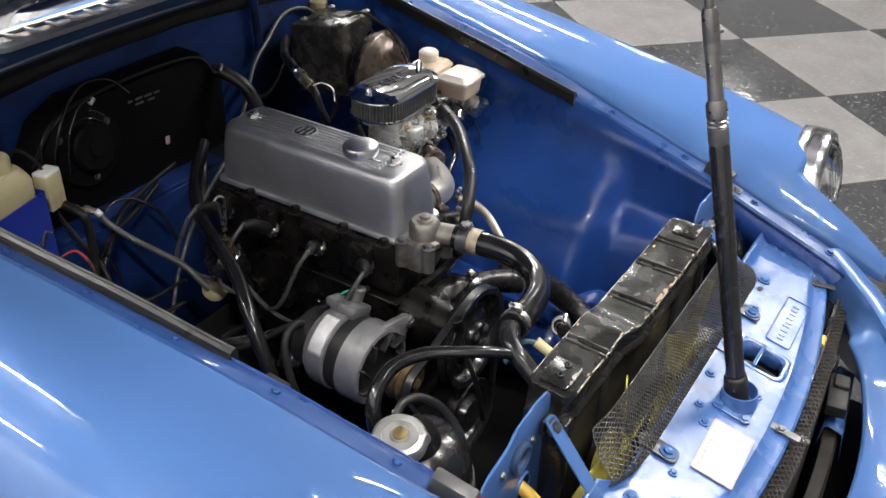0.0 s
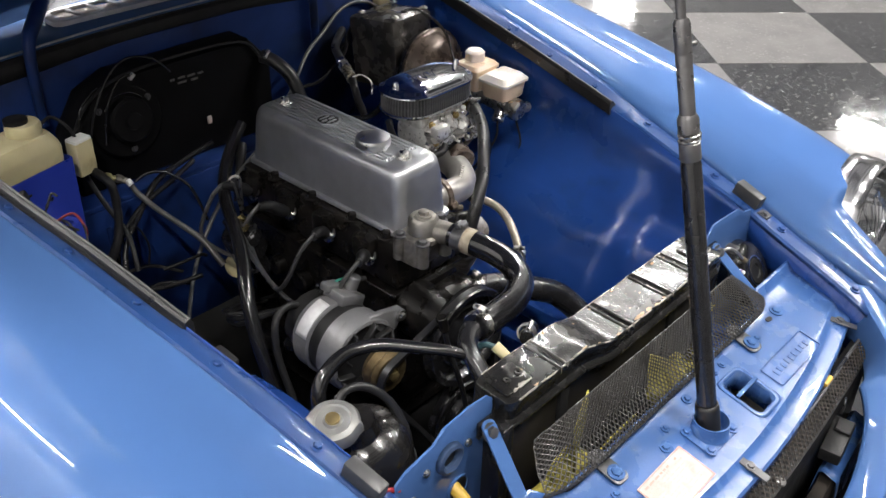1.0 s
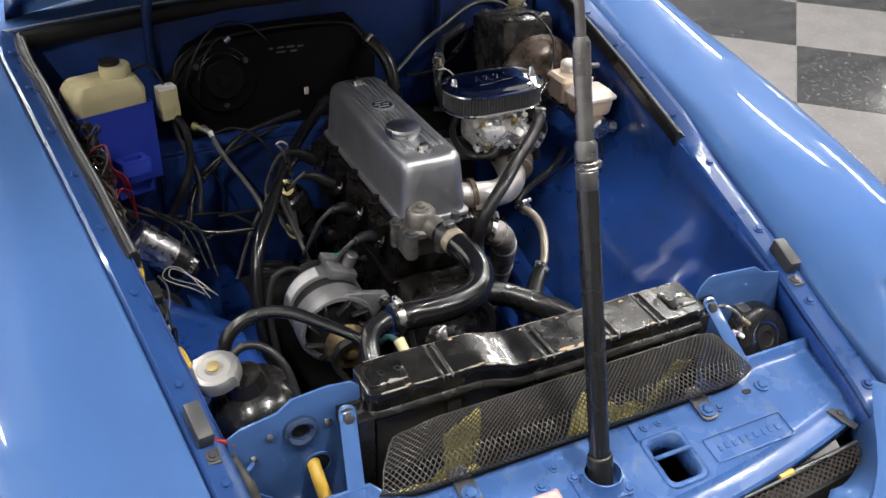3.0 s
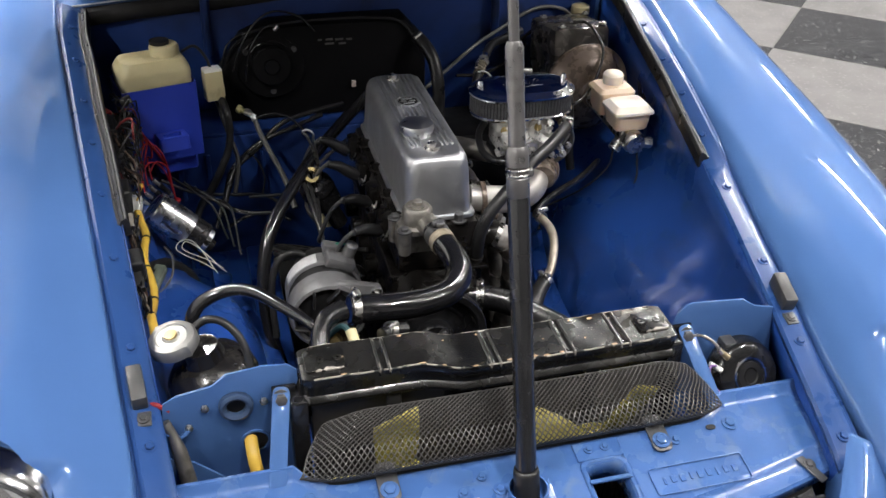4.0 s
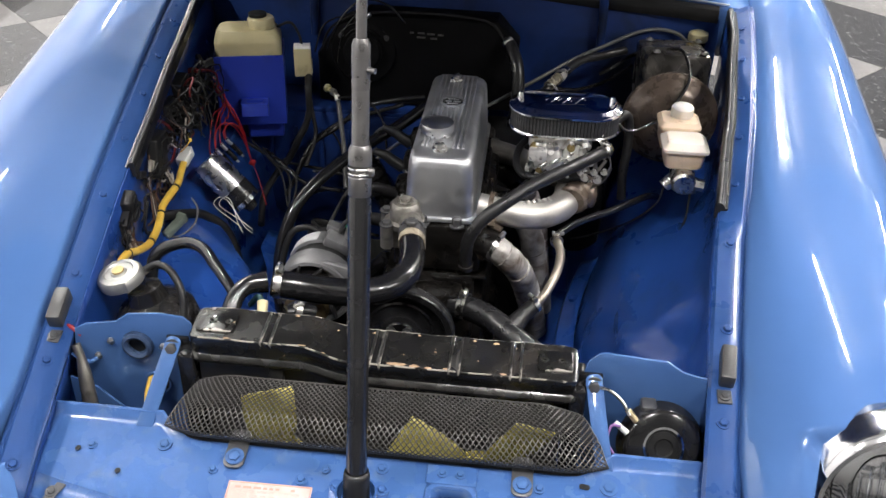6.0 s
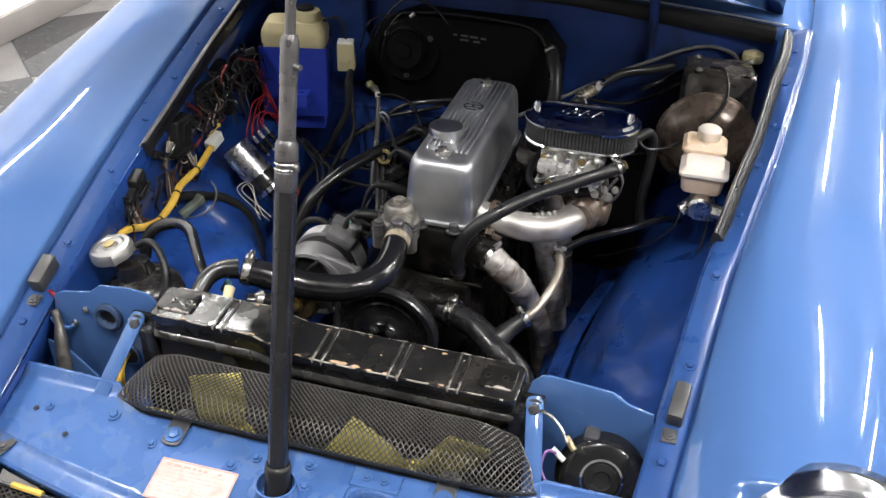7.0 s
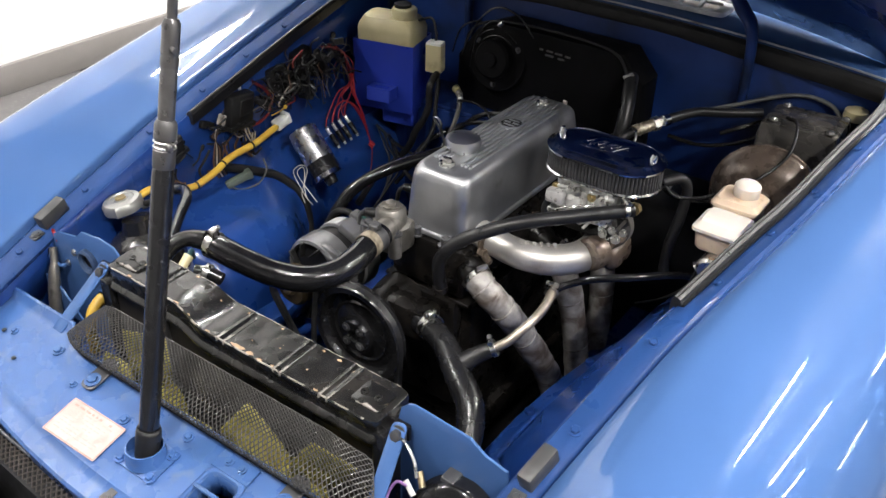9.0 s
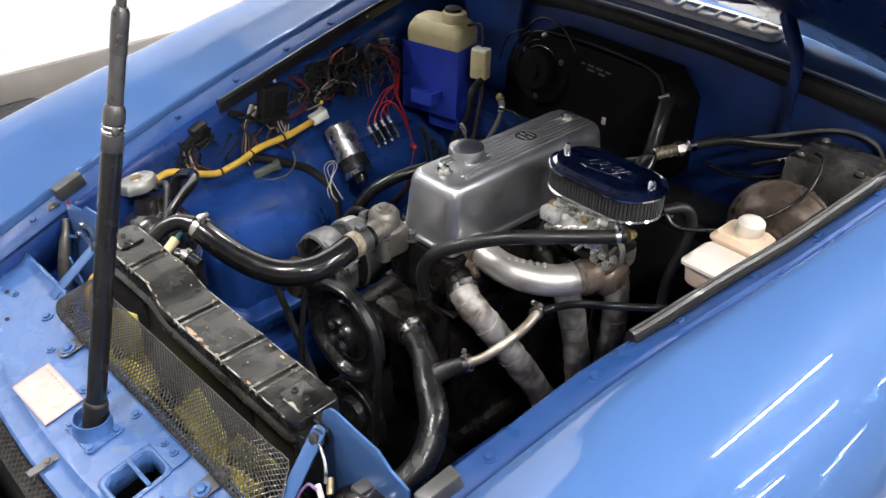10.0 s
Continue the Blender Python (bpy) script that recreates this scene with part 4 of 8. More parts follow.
for y in (0.41, 0.49, 0.59, 0.69):
    part("head_stud", hexbolt(nb(), (-0.036, y, -0.018), (0, 0, 1), 0.008, 0.012), GREASY, engine)
for x in (0.005, 0.062):
    part("head_stud", hexbolt(nb(), (x, 0.382, -0.017), (0, 0, 1), 0.008, 0.014), PLATE, engine)

# rocker cover
SATIN = material("satin_chrome", (0.62, 0.62, 0.63), 0.32, 1.0, var=0.05, scale=20.0, rough_var=0.06)
CX, CY, CW, CL = 0.030, 0.578, 0.113, 0.378
bm = nb()
levels = ((-0.014, 0.012, 0.012, 0.014), (-0.010, 0.012, 0.012, 0.014), (-0.008, 0.010, 0.010, 0.014), (-0.007, 0.001, 0.001, 0.016), (0.02, -0.002, -0.002, 0.018), (0.055, -0.005, -0.006, 0.020), (0.076, -0.008, -0.010, 0.022), (0.085, -0.011, -0.013, 0.024),
          (0.0905, -0.017, -0.019, 0.024), (0.0935, -0.026, -0.028, 0.022), (0.0945, -0.036, -0.038, 0.016))
rows = [[Vector((x, y, z)) for x, y in round_rect(CW + dw, CL + dl, max(0.004, r), 6, CX, CY)] for z, dw, dl, r in levels]
loft(bm, rows, closed=True, caps=True)
cover = part("rocker_cover", bm, ALLOY, engine, "satin alloy rocker cover with fine ribs", sharp=35)
for k in range(9):
    x = CX - 0.033 + k * 0.00825
    y_a = 0.447 if k not in (3, 4, 5) else 0.520
    bm = nb()
    box(bm, (x, (y_a + 0.742) / 2, 0.0957), (0.0036, 0.742 - y_a, 0.0050), 0.0014, 2)
    part("rib", bm, ALLOY, cover)
    if k in (0, 1, 2, 6, 7, 8):
        bm = nb()
        bmesh.ops.create_uvsphere(bm, u_segments=10, v_segments=6, radius=0.0026, matrix=Matrix.Translation((x, 0.441, 0.0955)))
        part("rib_end", bm, ALLOY, cover)
m = Matrix.Translation((0.029, 0.615, 0.0952))
octo = lambda r: [(r * math.cos(radians(22.5 + 45 * k)), 1.0 * r * math.sin(radians(22.5 + 45 * k))) for k in range(8)]
badge = part("badge", prism(nb(), octo(0.0225), m, 0.0030), BLACK_MATT, cover, "octagonal badge with a raised emblem")
bm = nb()
o1, o2 = octo(0.0230), octo(0.0195)
for k in range(8):
    j = (k + 1) % 8
    prism(bm, [o1[k], o1[j], o2[j], o2[k]], m, 0.0046)
part("badge_rim", bm, ALLOY, badge)
bm = nb()
for x, y, w, h in ((0, 0.0095, 0.020, 0.0028), (-0.008, 0, 0.011, 0.0042), (0.008, 0, 0.011, 0.0042), (0, -0.0095, 0.020, 0.0028)):
    box(bm, (0.029 + x, 0.615 + y, 0.0992), (w, h, 0.0016), 0.0003, 1)
part("emblem", bm, ALLOY, badge)
for y, zz in ((0.431, 0.094), (0.726, 0.094)):
    bm = nb()
    lathe(bm, [(0, 0), (0.0125, 0), (0.0135, 0.002), (0.0125, 0.005), (0, 0.005)], Matrix.Translation((0.026, y, zz)), 20)
    nut = part("cover_nut", bm, STEEL, cover)
    part("bolt", hexbolt(nb(), (0.026, y, zz + 0.005), (0, 0, 1), 0.008, 0.007, False), STEEL, nut)
bm = nb()
lathe(bm, [(0, 0), (0.0235, 0), (0.0235, 0.008), (0.0285, 0.009), (0.0292, 0.012), (0.0292, 0.018), (0.0275, 0.022), (0.020, 0.0245), (0.010, 0.0258), (0, 0.026)], Matrix.Translation((0.015, 0.490, 0.093)), 44)
part("oil_filler_cap", bm, SATIN, cover, "bright round oil filler cap")

# thermostat housing
bm = nb()
box(bm, (-0.022, 0.352, -0.012), (0.060, 0.052, 0.05), 0.008)
lathe(bm, [(0, 0.0), (0.031, 0.0), (0.031, 0.008), (0.025, 0.011), (0.024, 0.032), (0.019, 0.038), (0, 0.039)], Matrix.Translation((-0.018, 0.345, 0.004)), 28)
for x, y in ((-0.050, 0.365), (0.008, 0.322), (-0.044, 0.322)):
    cyl(bm, (x, y, -0.03), (x, y, 0.012), 0.0105, bev=0.002)
cyl(bm, (-0.012, 0.345, 0.017), (0.0, 0.297, 0.019), 0.019, 0.0175)
therm = part("thermostat_housing", bm, ALLOY_DULL, engine, "dull grey cast thermostat housing")
part("plug", hexbolt(nb(), (-0.018, 0.345, 0.043), (0, 0, 1), 0.0085, 0.008), ALLOY_DULL, therm)
for x, y in ((-0.050, 0.365), (0.008, 0.322), (-0.044, 0.322)):
    part("bolt", hexbolt(nb(), (x, y, 0.012), (0, 0, 1), 0.0075, 0.007), PLATE, therm)

# water pump pulley and belt
PX, PY, PZ = -0.012, 0.254, -0.147
m = axis_m((PX, PY, PZ), (0, -1, 0))
bm = nb()
lathe(bm, [(0, 0.010), (0.010, 0.010), (0.011, 0.014), (0.026, 0.014), (0.029, 0.010), (0.031, 0.000), (0.036, -0.004), (0.050, -0.005), (0.053, -0.002), (0.056, -0.005), (0.068, -0.006), (0.072, 0.004), (0.075, 0.008), (0.085, 0.009), (0.087, 0.006), (0.079, -0.002), (0.087, -0.010), (0.085, -0.014), (0.07, -0.014), (0, -0.014)], m, 48)
pulley = part("pump_pulley", bm, BLACK_GLOSS, engine, "black pressed steel fan pulley")
for k in range(4):
    a = radians(45 + 90 * k)
    part("bolt", hexbolt(nb(), m @ Vector((0.019 * math.cos(a), 0.019 * math.sin(a), 0.014)), (0, -1, 0), 0.005, 0.004), PLATE, pulley)
cyl(bm := nb(), (PX, PY + 0.01, PZ), (PX, 0.37, PZ), 0.035, 0.05)
box(bm, (0.035, 0.33, -0.135), (0.09, 0.05, 0.06), 0.012)
part("water_pump", bm, GREASY, engine, "greasy cast water pump")
m2 = axis_m((-0.005, 0.266, -0.325), (0, -1, 0))
bm = nb()
lathe(bm, [(0, 0.012), (0.03, 0.012), (0.034, 0.0), (0.05, 0.0), (0.054, 0.008), (0.068, 0.010), (0.070, 0.007), (0.062, -0.002), (0.070, -0.010), (0, -0.016)], m2, 44)
part("crank_pulley", bm, BLACK_GLOSS, engine, "black crankshaft pulley")
# belt round water pump, alternator and crank pulleys
AX, AY, AZ = -0.168, 0.375, -0.134


def hull_belt(circles, n=40):
    pts = [(cx + r * math.cos(2 * math.pi * k / n), cz + r * math.sin(2 * math.pi * k / n)) for cx, cz, r in circles for k in range(n)]
    pts = sorted(set(pts))

    def half(seq):
        out = []
        for p in seq:
            while len(out) > 1 and (out[-1][0] - out[-2][0]) * (p[1] - out[-2][1]) - (out[-1][1] - out[-2][1]) * (p[0] - out[-2][0]) <= 0:
                out.pop()
            out.append(p)
        return out
    return half(pts)[:-1] + half(pts[::-1])[:-1]


loop = hull_belt([(PX, PZ, 0.084), (-0.005, -0.325, 0.068), (AX, AZ - 0.005, 0.034)])
bm = nb()
rows = []
for k, (x, z) in enumerate(loop):
    a, b = loop[k - 1], loop[(k + 1) % len(loop)]
    d = Vector((b[0] - a[0], b[1] - a[1])).normalized()
    nx, nz = d.y, -d.x
    rows.append([Vector((x + nx * o, PY + dy, z + nz * o)) for o, dy in ((0.002, -0.006), (0.002, 0.006), (-0.006, 0.004), (-0.006, -0.004))])
loft(bm, rows + rows[:1], closed=True)
part("fan_belt", bm, RUBBER, engine, "black rubber fan belt")

# spark plugs and leads
LEAD = material("grey_ignition_lead", (0.055, 0.055, 0.056), 0.34, var=0.2, scale=40)
dist = Vector((-0.146, 0.665, -0.055))
for k, y in enumerate((0.433, 0.531, 0.632, 0.735)):
    bm = nb()
    cyl(bm, (-0.050, y, -0.058), (-0.066, y, -0.050), 0.007, 0.006)
    hexbolt(bm, (-0.053, y, -0.0565), (-1, 0, 0.4), 0.010, 0.007)
    part("spark_plug", bm, STEEL, engine, "bright spark plug")
    d = Vector((-0.030, -0.028 + 0.006 * k, 0.022)) if k < 2 else Vector((-0.034, 0.0, 0.024))
    a = Vector((-0.064, y, -0.050))
    bm = nb()
    tube(bm, [a, a + d * 0.5, a + d, a + d * 1.5 + Vector((-0.004, 0, -0.006))], [0.0115, 0.011, 0.0095, 0.006], 12)
    boot = part("plug_boot", bm, RUBBER, engine, "grey-black rubber plug boot")
    bm = nb()
    e = a + d * 1.45
    tube(bm, [e, e + Vector((-0.025, 0.01, -0.03)), e + Vector((-0.045, 0.03 + 0.1 * (0.6 - y), -0.10)), Vector((-0.140, 0.56 + 0.03 * k, -0.15 + 0.01 * k)), dist + Vector((-0.02 + 0.012 * k, -0.012, 0.012))], 0.0038, 8)
    part("plug_lead", bm, LEAD, boot, "dark grey ignition lead")

# distributor
bm = nb()
lathe(bm, [(0, 0), (0.016, 0), (0.018, 0.05), (0.030, 0.056), (0.032, 0.085), (0, 0.086)], axis_m((-0.095, 0.668, -0.17), (-0.42, -0.05, 0.9)), 24)
distr = part("distributor", bm, BLACK_GLOSS, engine, "black distributor with a brass clip")
bm = nb()
lathe(bm, [(0.026, 0), (0.034, 0.004), (0.032, 0.022), (0.018, 0.034), (0, 0.036)], axis_m((-0.132, 0.664, -0.093), (-0.42, -0.05, 0.9)), 24)
for k in range(5):
    a = 2 * math.pi * k / 4
    p0 = axis_m((-0.132, 0.664, -0.093), (-0.42, -0.05, 0.9)) @ Vector((0.02 * math.cos(a) * (k < 4), 0.02 * math.sin(a) * (k < 4), 0.022))
    cyl(bm, p0, p0 + Vector((-0.42, -0.05, 0.9)) * 0.022, 0.007, 0.006, 10)
part("distributor_cap", bm, BLACK_GLOSS, distr)
ring_plate(bm := nb(), axis_m((-0.152, 0.652, -0.050), (0.3, -0.8, 0.5)), 0.008, 0.0145, 0.016, 18)
part("brass_clip", bm, material("bright_brass", (0.62, 0.50, 0.24), 0.25, 1.0, var=0.15, scale=60), distr, "bright brass ring")
lathe(bm := nb(), [(0, 0), (0.018, 0.002), (0.023, 0.010), (0.014, 0.018), (0, 0.019)], axis_m((-0.105, 0.735, -0.192), (-0.4, -0.7, 0.6)), 24)
part("vacuum_unit", bm, CREAM, distr)
tube(nbm := nb(), [(-0.118, 0.675, -0.12), (-0.135, 0.66, -0.02), (-0.149, 0.65, 0.028), (-0.158, 0.648, 0.040), (-0.150, 0.646, 0.046), (-0.140, 0.645, 0.038), (-0.139, 0.647, 0.02), (-0.130, 0.66, -0.03)], 0.0022, 8)
part("dipstick", nbm, STEEL, engine, "bent wire dipstick loop")
bm = nb()
cyl(bm, (-0.06, 0.55, -0.22), (-0.125, 0.53, -0.28), 0.042, bev=0.006)
part("oil_filter", bm, BLACK_GLOSS, engine)

# ---- alternator ----
alt = thing("alternator", (AX, AY, AZ - 0.07), "grey alloy alternator with a black band", "alternator")
m = axis_m((AX, 0.325, AZ), (0.04, 1, 0.0))
bm = nb()
lathe(bm, [(0.052, 0.004), (0.056, -0.005), (0.061, -0.003), (0.064, 0.006), (0.064, 0.036), (0.060, 0.038)], m, 40)
part("front_casing", bm, ALT_GREY, alt, solid=0.003)
part("band", lathe(nb(), [(0.0, 0.037), (0.059, 0.037), (0.059, 0.060), (0, 0.060)], m, 40), BLACK_MATT, alt, "black laminated band")
bm = nb()
lathe(bm, [(0.060, 0.060), (0.064, 0.062), (0.064, 0.092), (0.056, 0.104), (0.03, 0.106), (0, 0.106)], m, 40)
part("rear_casing", bm, ALT_GREY, alt)
part("end_cover", lathe(nb(), [(0.0, 0.104), (0.045, 0.104), (0.05, 0.108), (0.048, 0.135), (0.04, 0.142), (0, 0.142)], m, 32), BLACK_MATT, alt, "black plastic end cover")
mid = m.to_3x3().inverted() @ Vector((-0.62, 0.0, 0.78))
mid = math.degrees(math.atan2(mid.y, mid.x))
label_rows = [[m @ Vector((r * math.cos(radians(mid + a)), r * math.sin(radians(mid + a)), h)) for a in range(-30, 31, 6)] for r, h in ((0.0642, 0.065), (0.0647, 0.066), (0.0647, 0.089), (0.0642, 0.090))]
part("sticker", loft(nb(), label_rows), material("silver_sticker", (0.50, 0.50, 0.51), 0.4, 0.2, var=0.12, scale=90), alt, "pale silver sticker", solid=0.0003)
part("front_plate", lathe(nb(), [(0, 0.001), (0.02, 0.001), (0.053, 0.003), (0.053, 0.006), (0, 0.006)], m, 36), BLACK_MATT, alt, "black fan side of the alternator")
for k in range(9):
    a = radians(20 + 40 * k)
    p0 = m @ Vector((0.045 * math.cos(a), 0.045 * math.sin(a), -0.008))
    bm = nb()
    box(bm, p0, (0.030, 0.004, 0.012), 0.0015, 1, m.to_3x3().to_4x4() @ Matrix.Rotation(a + 0.6, 4, "Z"))
    part("fan_blade", bm, BLACK_MATT, alt)
bm = nb()
prism(bm, [(-0.006, 0.058), (0.020, 0.0625), (0.044, 0.056), (0.072, 0.050), (0.084, 0.044), (0.088, 0.034), (0.082, 0.025), (0.070, 0.022), (0.058, 0.012), (0.052, -0.004), (0.044, 0.020), (0.024, 0.044)], Matrix(((1, 0, 0, AX), (0, 0, -1, 0.336), (0, 1, 0, AZ), (0, 0, 0, 1))), 0.012, 0.003)
ear = part("adjuster_ear", bm, ALT_GREY, alt)
part("boss", cyl(nb(), (AX + 0.078, 0.340, AZ + 0.035), (AX + 0.078, 0.321, AZ + 0.035), 0.0105, bev=0.002), ALT_GREY, ear)
part("bolt", hexbolt(nb(), (AX + 0.078, 0.321, AZ + 0.035), (0, -1, 0), 0.006, 0.005), STEEL, ear)
bm = nb()
box(bm, (AX + 0.030, 0.400, AZ + 0.058), (0.050, 0.046, 0.020), 0.005, 2, pose(0, 0, 0, 0, 24, 0))
box(bm, (AX + 0.020, 0.418, AZ + 0.072), (0.030, 0.022, 0.014), 0.004, 2, pose(0, 0, 0, 0, 18, 0))
cyl(bm, (AX + 0.046, 0.404, AZ + 0.060), (AX + 0.054, 0.400, AZ + 0.084), 0.011, bev=0.002)
part("regulator", bm, ALT_GREY, alt, "finned grey mounting casting")
part("pulley", lathe(nb(), [(0, -0.030), (0.03, -0.030), (0.036, -0.040), (0.028, -0.048), (0.036, -0.056), (0.03, -0.062), (0.01, -0.062), (0, -0.062)], m, 28), TARNISH, alt, "tarnished yellow pulley")
part("nut", hexbolt(nb(), m @ Vector((0, 0, -0.062)), -(m.to_3x3() @ Vector((0, 0, 1))), 0.009, 0.010), ZINC, alt)
for sgn in (-1, 1):
    part("through_bolt", hexbolt(nb(), m @ Vector((-0.058, 0.022 * sgn, 0.04)), (-1, 0, 0.2), 0.005, 0.012), STEEL, alt)

# ---- radiator ----
PAD = edge_wear(BLACK_WORN.copy(), ((-0.0185, 0.0), (0.0185, 0.0)), (0.34, 0.31, 0.28))
RIB = material("worn_rib", (0.012, 0.0115, 0.011), 0.32, 0.0, 0.2, var=0.3, chips=(0.22, 0.20, 0.18), chip_amount=0.10, chip_scale=28, bump=0.3, bump_scale=60)
rad = thing("radiator", (0, 0.02, -0.42), "worn black radiator with a ribbed, chipped top tank", "radiator")
bm = nb()
# the tank's top steps down past the inlet; its front face stands upright over a rolled lip
RIBS = (-0.145, -0.004, 0.096, 0.173)


def tank_step(x):
    k = min(1.0, max(0.0, (x + 0.105) / 0.070))
    return k * k * (3 - 2 * k)


def tank_top(x, v):
    """A point of the top: v from the front edge 0 to the back 1."""
    f = tank_step(x)
    y0, z0, z1 = -0.0160 - 0.0085 * f, 0.0295 - 0.0115 * f, 0.0340 - 0.0145 * f
    wave = 0.0011 * noise.noise(Vector((x * 26, v * 1.6, 5))) + 0.0006 * noise.noise(Vector((x * 70, v * 4, 9)))
    y = y0 + v * (0.043 - y0) + 0.0012 * (1 - v) * noise.noise(Vector((x * 40, 0, 2)))
    return Vector((x, y, z0 + v * (z1 - z0) + wave * (0.35 + v)))


secs = []
for x in np.unique(np.round(np.concatenate([np.linspace(-0.247, 0.252, 101), np.array((-0.2462, -0.245, 0.2495, 0.251)), *[np.array((r - 0.0045, r, r + 0.0045)) for r in RIBS]]), 4)):
    x = float(x)
    end = min(1.0, max(0.0, (abs(x - 0.0025) - 0.2355) / 0.014))
    end = 1 - math.sqrt(max(0.0, 1 - end * end))
    sink = 0.003 * end
    f = tank_step(x)
    groove = -0.0016 if any(abs(x - r) < 0.003 for r in RIBS) else 0.0
    ly, lz = -0.0135 - 0.0075 * f + 0.012 * end, -0.005 - 0.008 * f
    top = [tank_top(x, v) + Vector((0, (0.012 * (1 - v) ** 2 - 0.006 * v ** 2) * end, groove - sink)) for v in (0.0, 0.03, 0.10, 0.22, 0.35, 0.5, 0.65, 0.8, 0.92, 1.0)]
    a, b = top[0], top[-1]
    low = [Vector((x, y, z)) for y, z in ((ly + 0.006, -0.036), (ly + 0.005, lz - 0.006), (ly - 0.002, lz - 0.0055), (ly - 0.0062, lz - 0.003), (ly - 0.0066, lz + 0.0008), (ly - 0.004, lz + 0.0040), (ly - 0.0005, lz + 0.0065))]
    low += [Vector((x, (a.y + ly) / 2 + 0.0005, (a.z + lz) / 2)), a + Vector((0, -0.0006, -0.0045)), a + Vector((0, -0.0002, -0.0012))]
    secs.append(low + top + [b + Vector((0, 0.0025, -0.003)), b + Vector((0, 0.003, -0.014)), Vector((x, 0.046, -0.036))])
loft(bm, secs, closed=True, caps=True)
tank = part("top_tank", bm, BLACK_WORN, rad, "gloss black top tank, paint chipped along the edge", sharp=24)
BARE = material("bare_worn_edge", (0.011, 0.011, 0.011), 0.3, 0.0, 0.2, var=0.3, chips=(0.34, 0.31, 0.27), chip_amount=0.16, chip_scale=42, bump=0.3, bump_scale=80)
part("worn_edge", tube(nb(), [tank_top(float(x), 0.0) + Vector((0, 0.0004, -0.0004)) for x in np.linspace(-0.232, 0.236, 90)], 0.0012, 6, 1), BARE, tank, "front edge worn to grey metal")
part("worn_edge", tube(nb(), [tank_top(float(x), 1.0) + Vector((0, 0.0006, -0.0008)) for x in np.linspace(-0.232, 0.236, 60)], 0.0009, 6, 1), BARE, tank)
for x in RIBS:
    for dx in (-0.0062, 0.0062):
        bm = nb()
        tube(bm, [tank_top(x + dx, 0.0) + Vector((0, -0.0006, -0.009))] + [tank_top(x + dx, v) + Vector((0, -0.0005 if v == 0 else 0, 0.0004)) for v in (0.0, 0.05, 0.2, 0.4, 0.6, 0.8, 0.97)], [0.0012, 0.0017, 0.0019, 0.0019, 0.0019, 0.0017], 8, 3)
        part("rib", bm, RIB, tank)
FLAKE = material("flaked_tan_primer", (0.42, 0.28, 0.17), 0.7, var=0.3, scale=90.0, dirt=(0.28, 0.22, 0.18), dirt_amount=0.3, dirt_scale=120)
rng = random.Random(17)
for x, v, w, d in ((0.024, 0.06, 0.026, 0.007), (0.046, 0.05, 0.016, 0.006), (0.064, 0.03, 0.012, 0.005), (0.087, 0.04, 0.010, 0.004), (-0.030, 0.03, 0.010, 0.004), (0.158, 0.05, 0.009, 0.004), (-0.098, 0.03, 0.014, 0.003), (-0.070, 0.03, 0.006, 0.003),
                   (0.146, 0.90, 0.010, 0.004), (0.118, 0.93, 0.006, 0.003), (-0.012, 0.90, 0.008, 0.004), (0.045, 0.94, 0.005, 0.003), (-0.115, 0.95, 0.008, 0.003), (-0.196, 0.05, 0.010, 0.003), (-0.06, 0.8, 0.004, 0.002), (0.07, 0.5, 0.004, 0.002), (0.125, 0.35, 0.003, 0.002), (0.03, 0.35, 0.003, 0.002)):
    p = tank_top(x, v)
    o = [(w / 2 * math.cos(a) * rng.uniform(0.55, 1.1), d / 2 * math.sin(a) * rng.uniform(0.5, 1.15)) for a in np.linspace(0, 2 * math.pi, 15)[:-1]]
    f = tank_step(x)
    part("bare_patch", prism(nb(), o, Matrix.Translation(p + Vector((0, 0, -0.0001))) @ pose(0, 0, 0, 5 - 3 * f), 0.0006), FLAKE, tank, "bare patch where paint flaked off")
for x, w, dx in ((-0.2155, 0.050, -0.005), (0.2225, 0.044, -0.0135)):
    q = tank_top(x, 0.52)
    bm = nb()
    m = Matrix.Translation(q + Vector((0, 0, -0.0004))) @ pose(0, 0, 0, 6 if x < 0 else 2)
    prism(bm, round_rect(w, 0.038, 0.005, 4), m, 0.0034, 0.0012)
    pad = part("corner_pad", bm, PAD, tank, "raised scuffed corner pad")
    for e in (dx, dx + 0.0215):
        lathe(b2 := nb(), [(0.0018, 0.0006), (0.0045, 0.0), (0.0050, 0.0008), (0.0045, 0.0018), (0.0018, 0.0016)], m @ Matrix.Translation((e, -0.001, 0.0034)), 14)
        part("rivet", b2, RIB, pad)
bm = nb()
box(bm, (0, 0.016, -0.205), (0.47, 0.045, 0.36), 0.003)
core = part("core", bm, BLACK_MATT, rad, "black finned radiator core")
part("front_baffle", box(nb(), (0, -0.0105, -0.105), (0.474, 0.003, 0.18), 0.001), material("dusty_baffle", (0.014, 0.0125, 0.0115), 0.42, 0.0, 0.1, var=0.4, scale=9, dirt=(0.03, 0.026, 0.022), dirt_amount=0.3, bump=0.15, bump_scale=40), rad, "dusty black baffle plate below the tank")
for k in range(46):
    part("fin", box(nb(), (-0.225 + k * 0.01, -0.0085, -0.285), (0.0018, 0.003, 0.18)), BLACK_MATT, core)
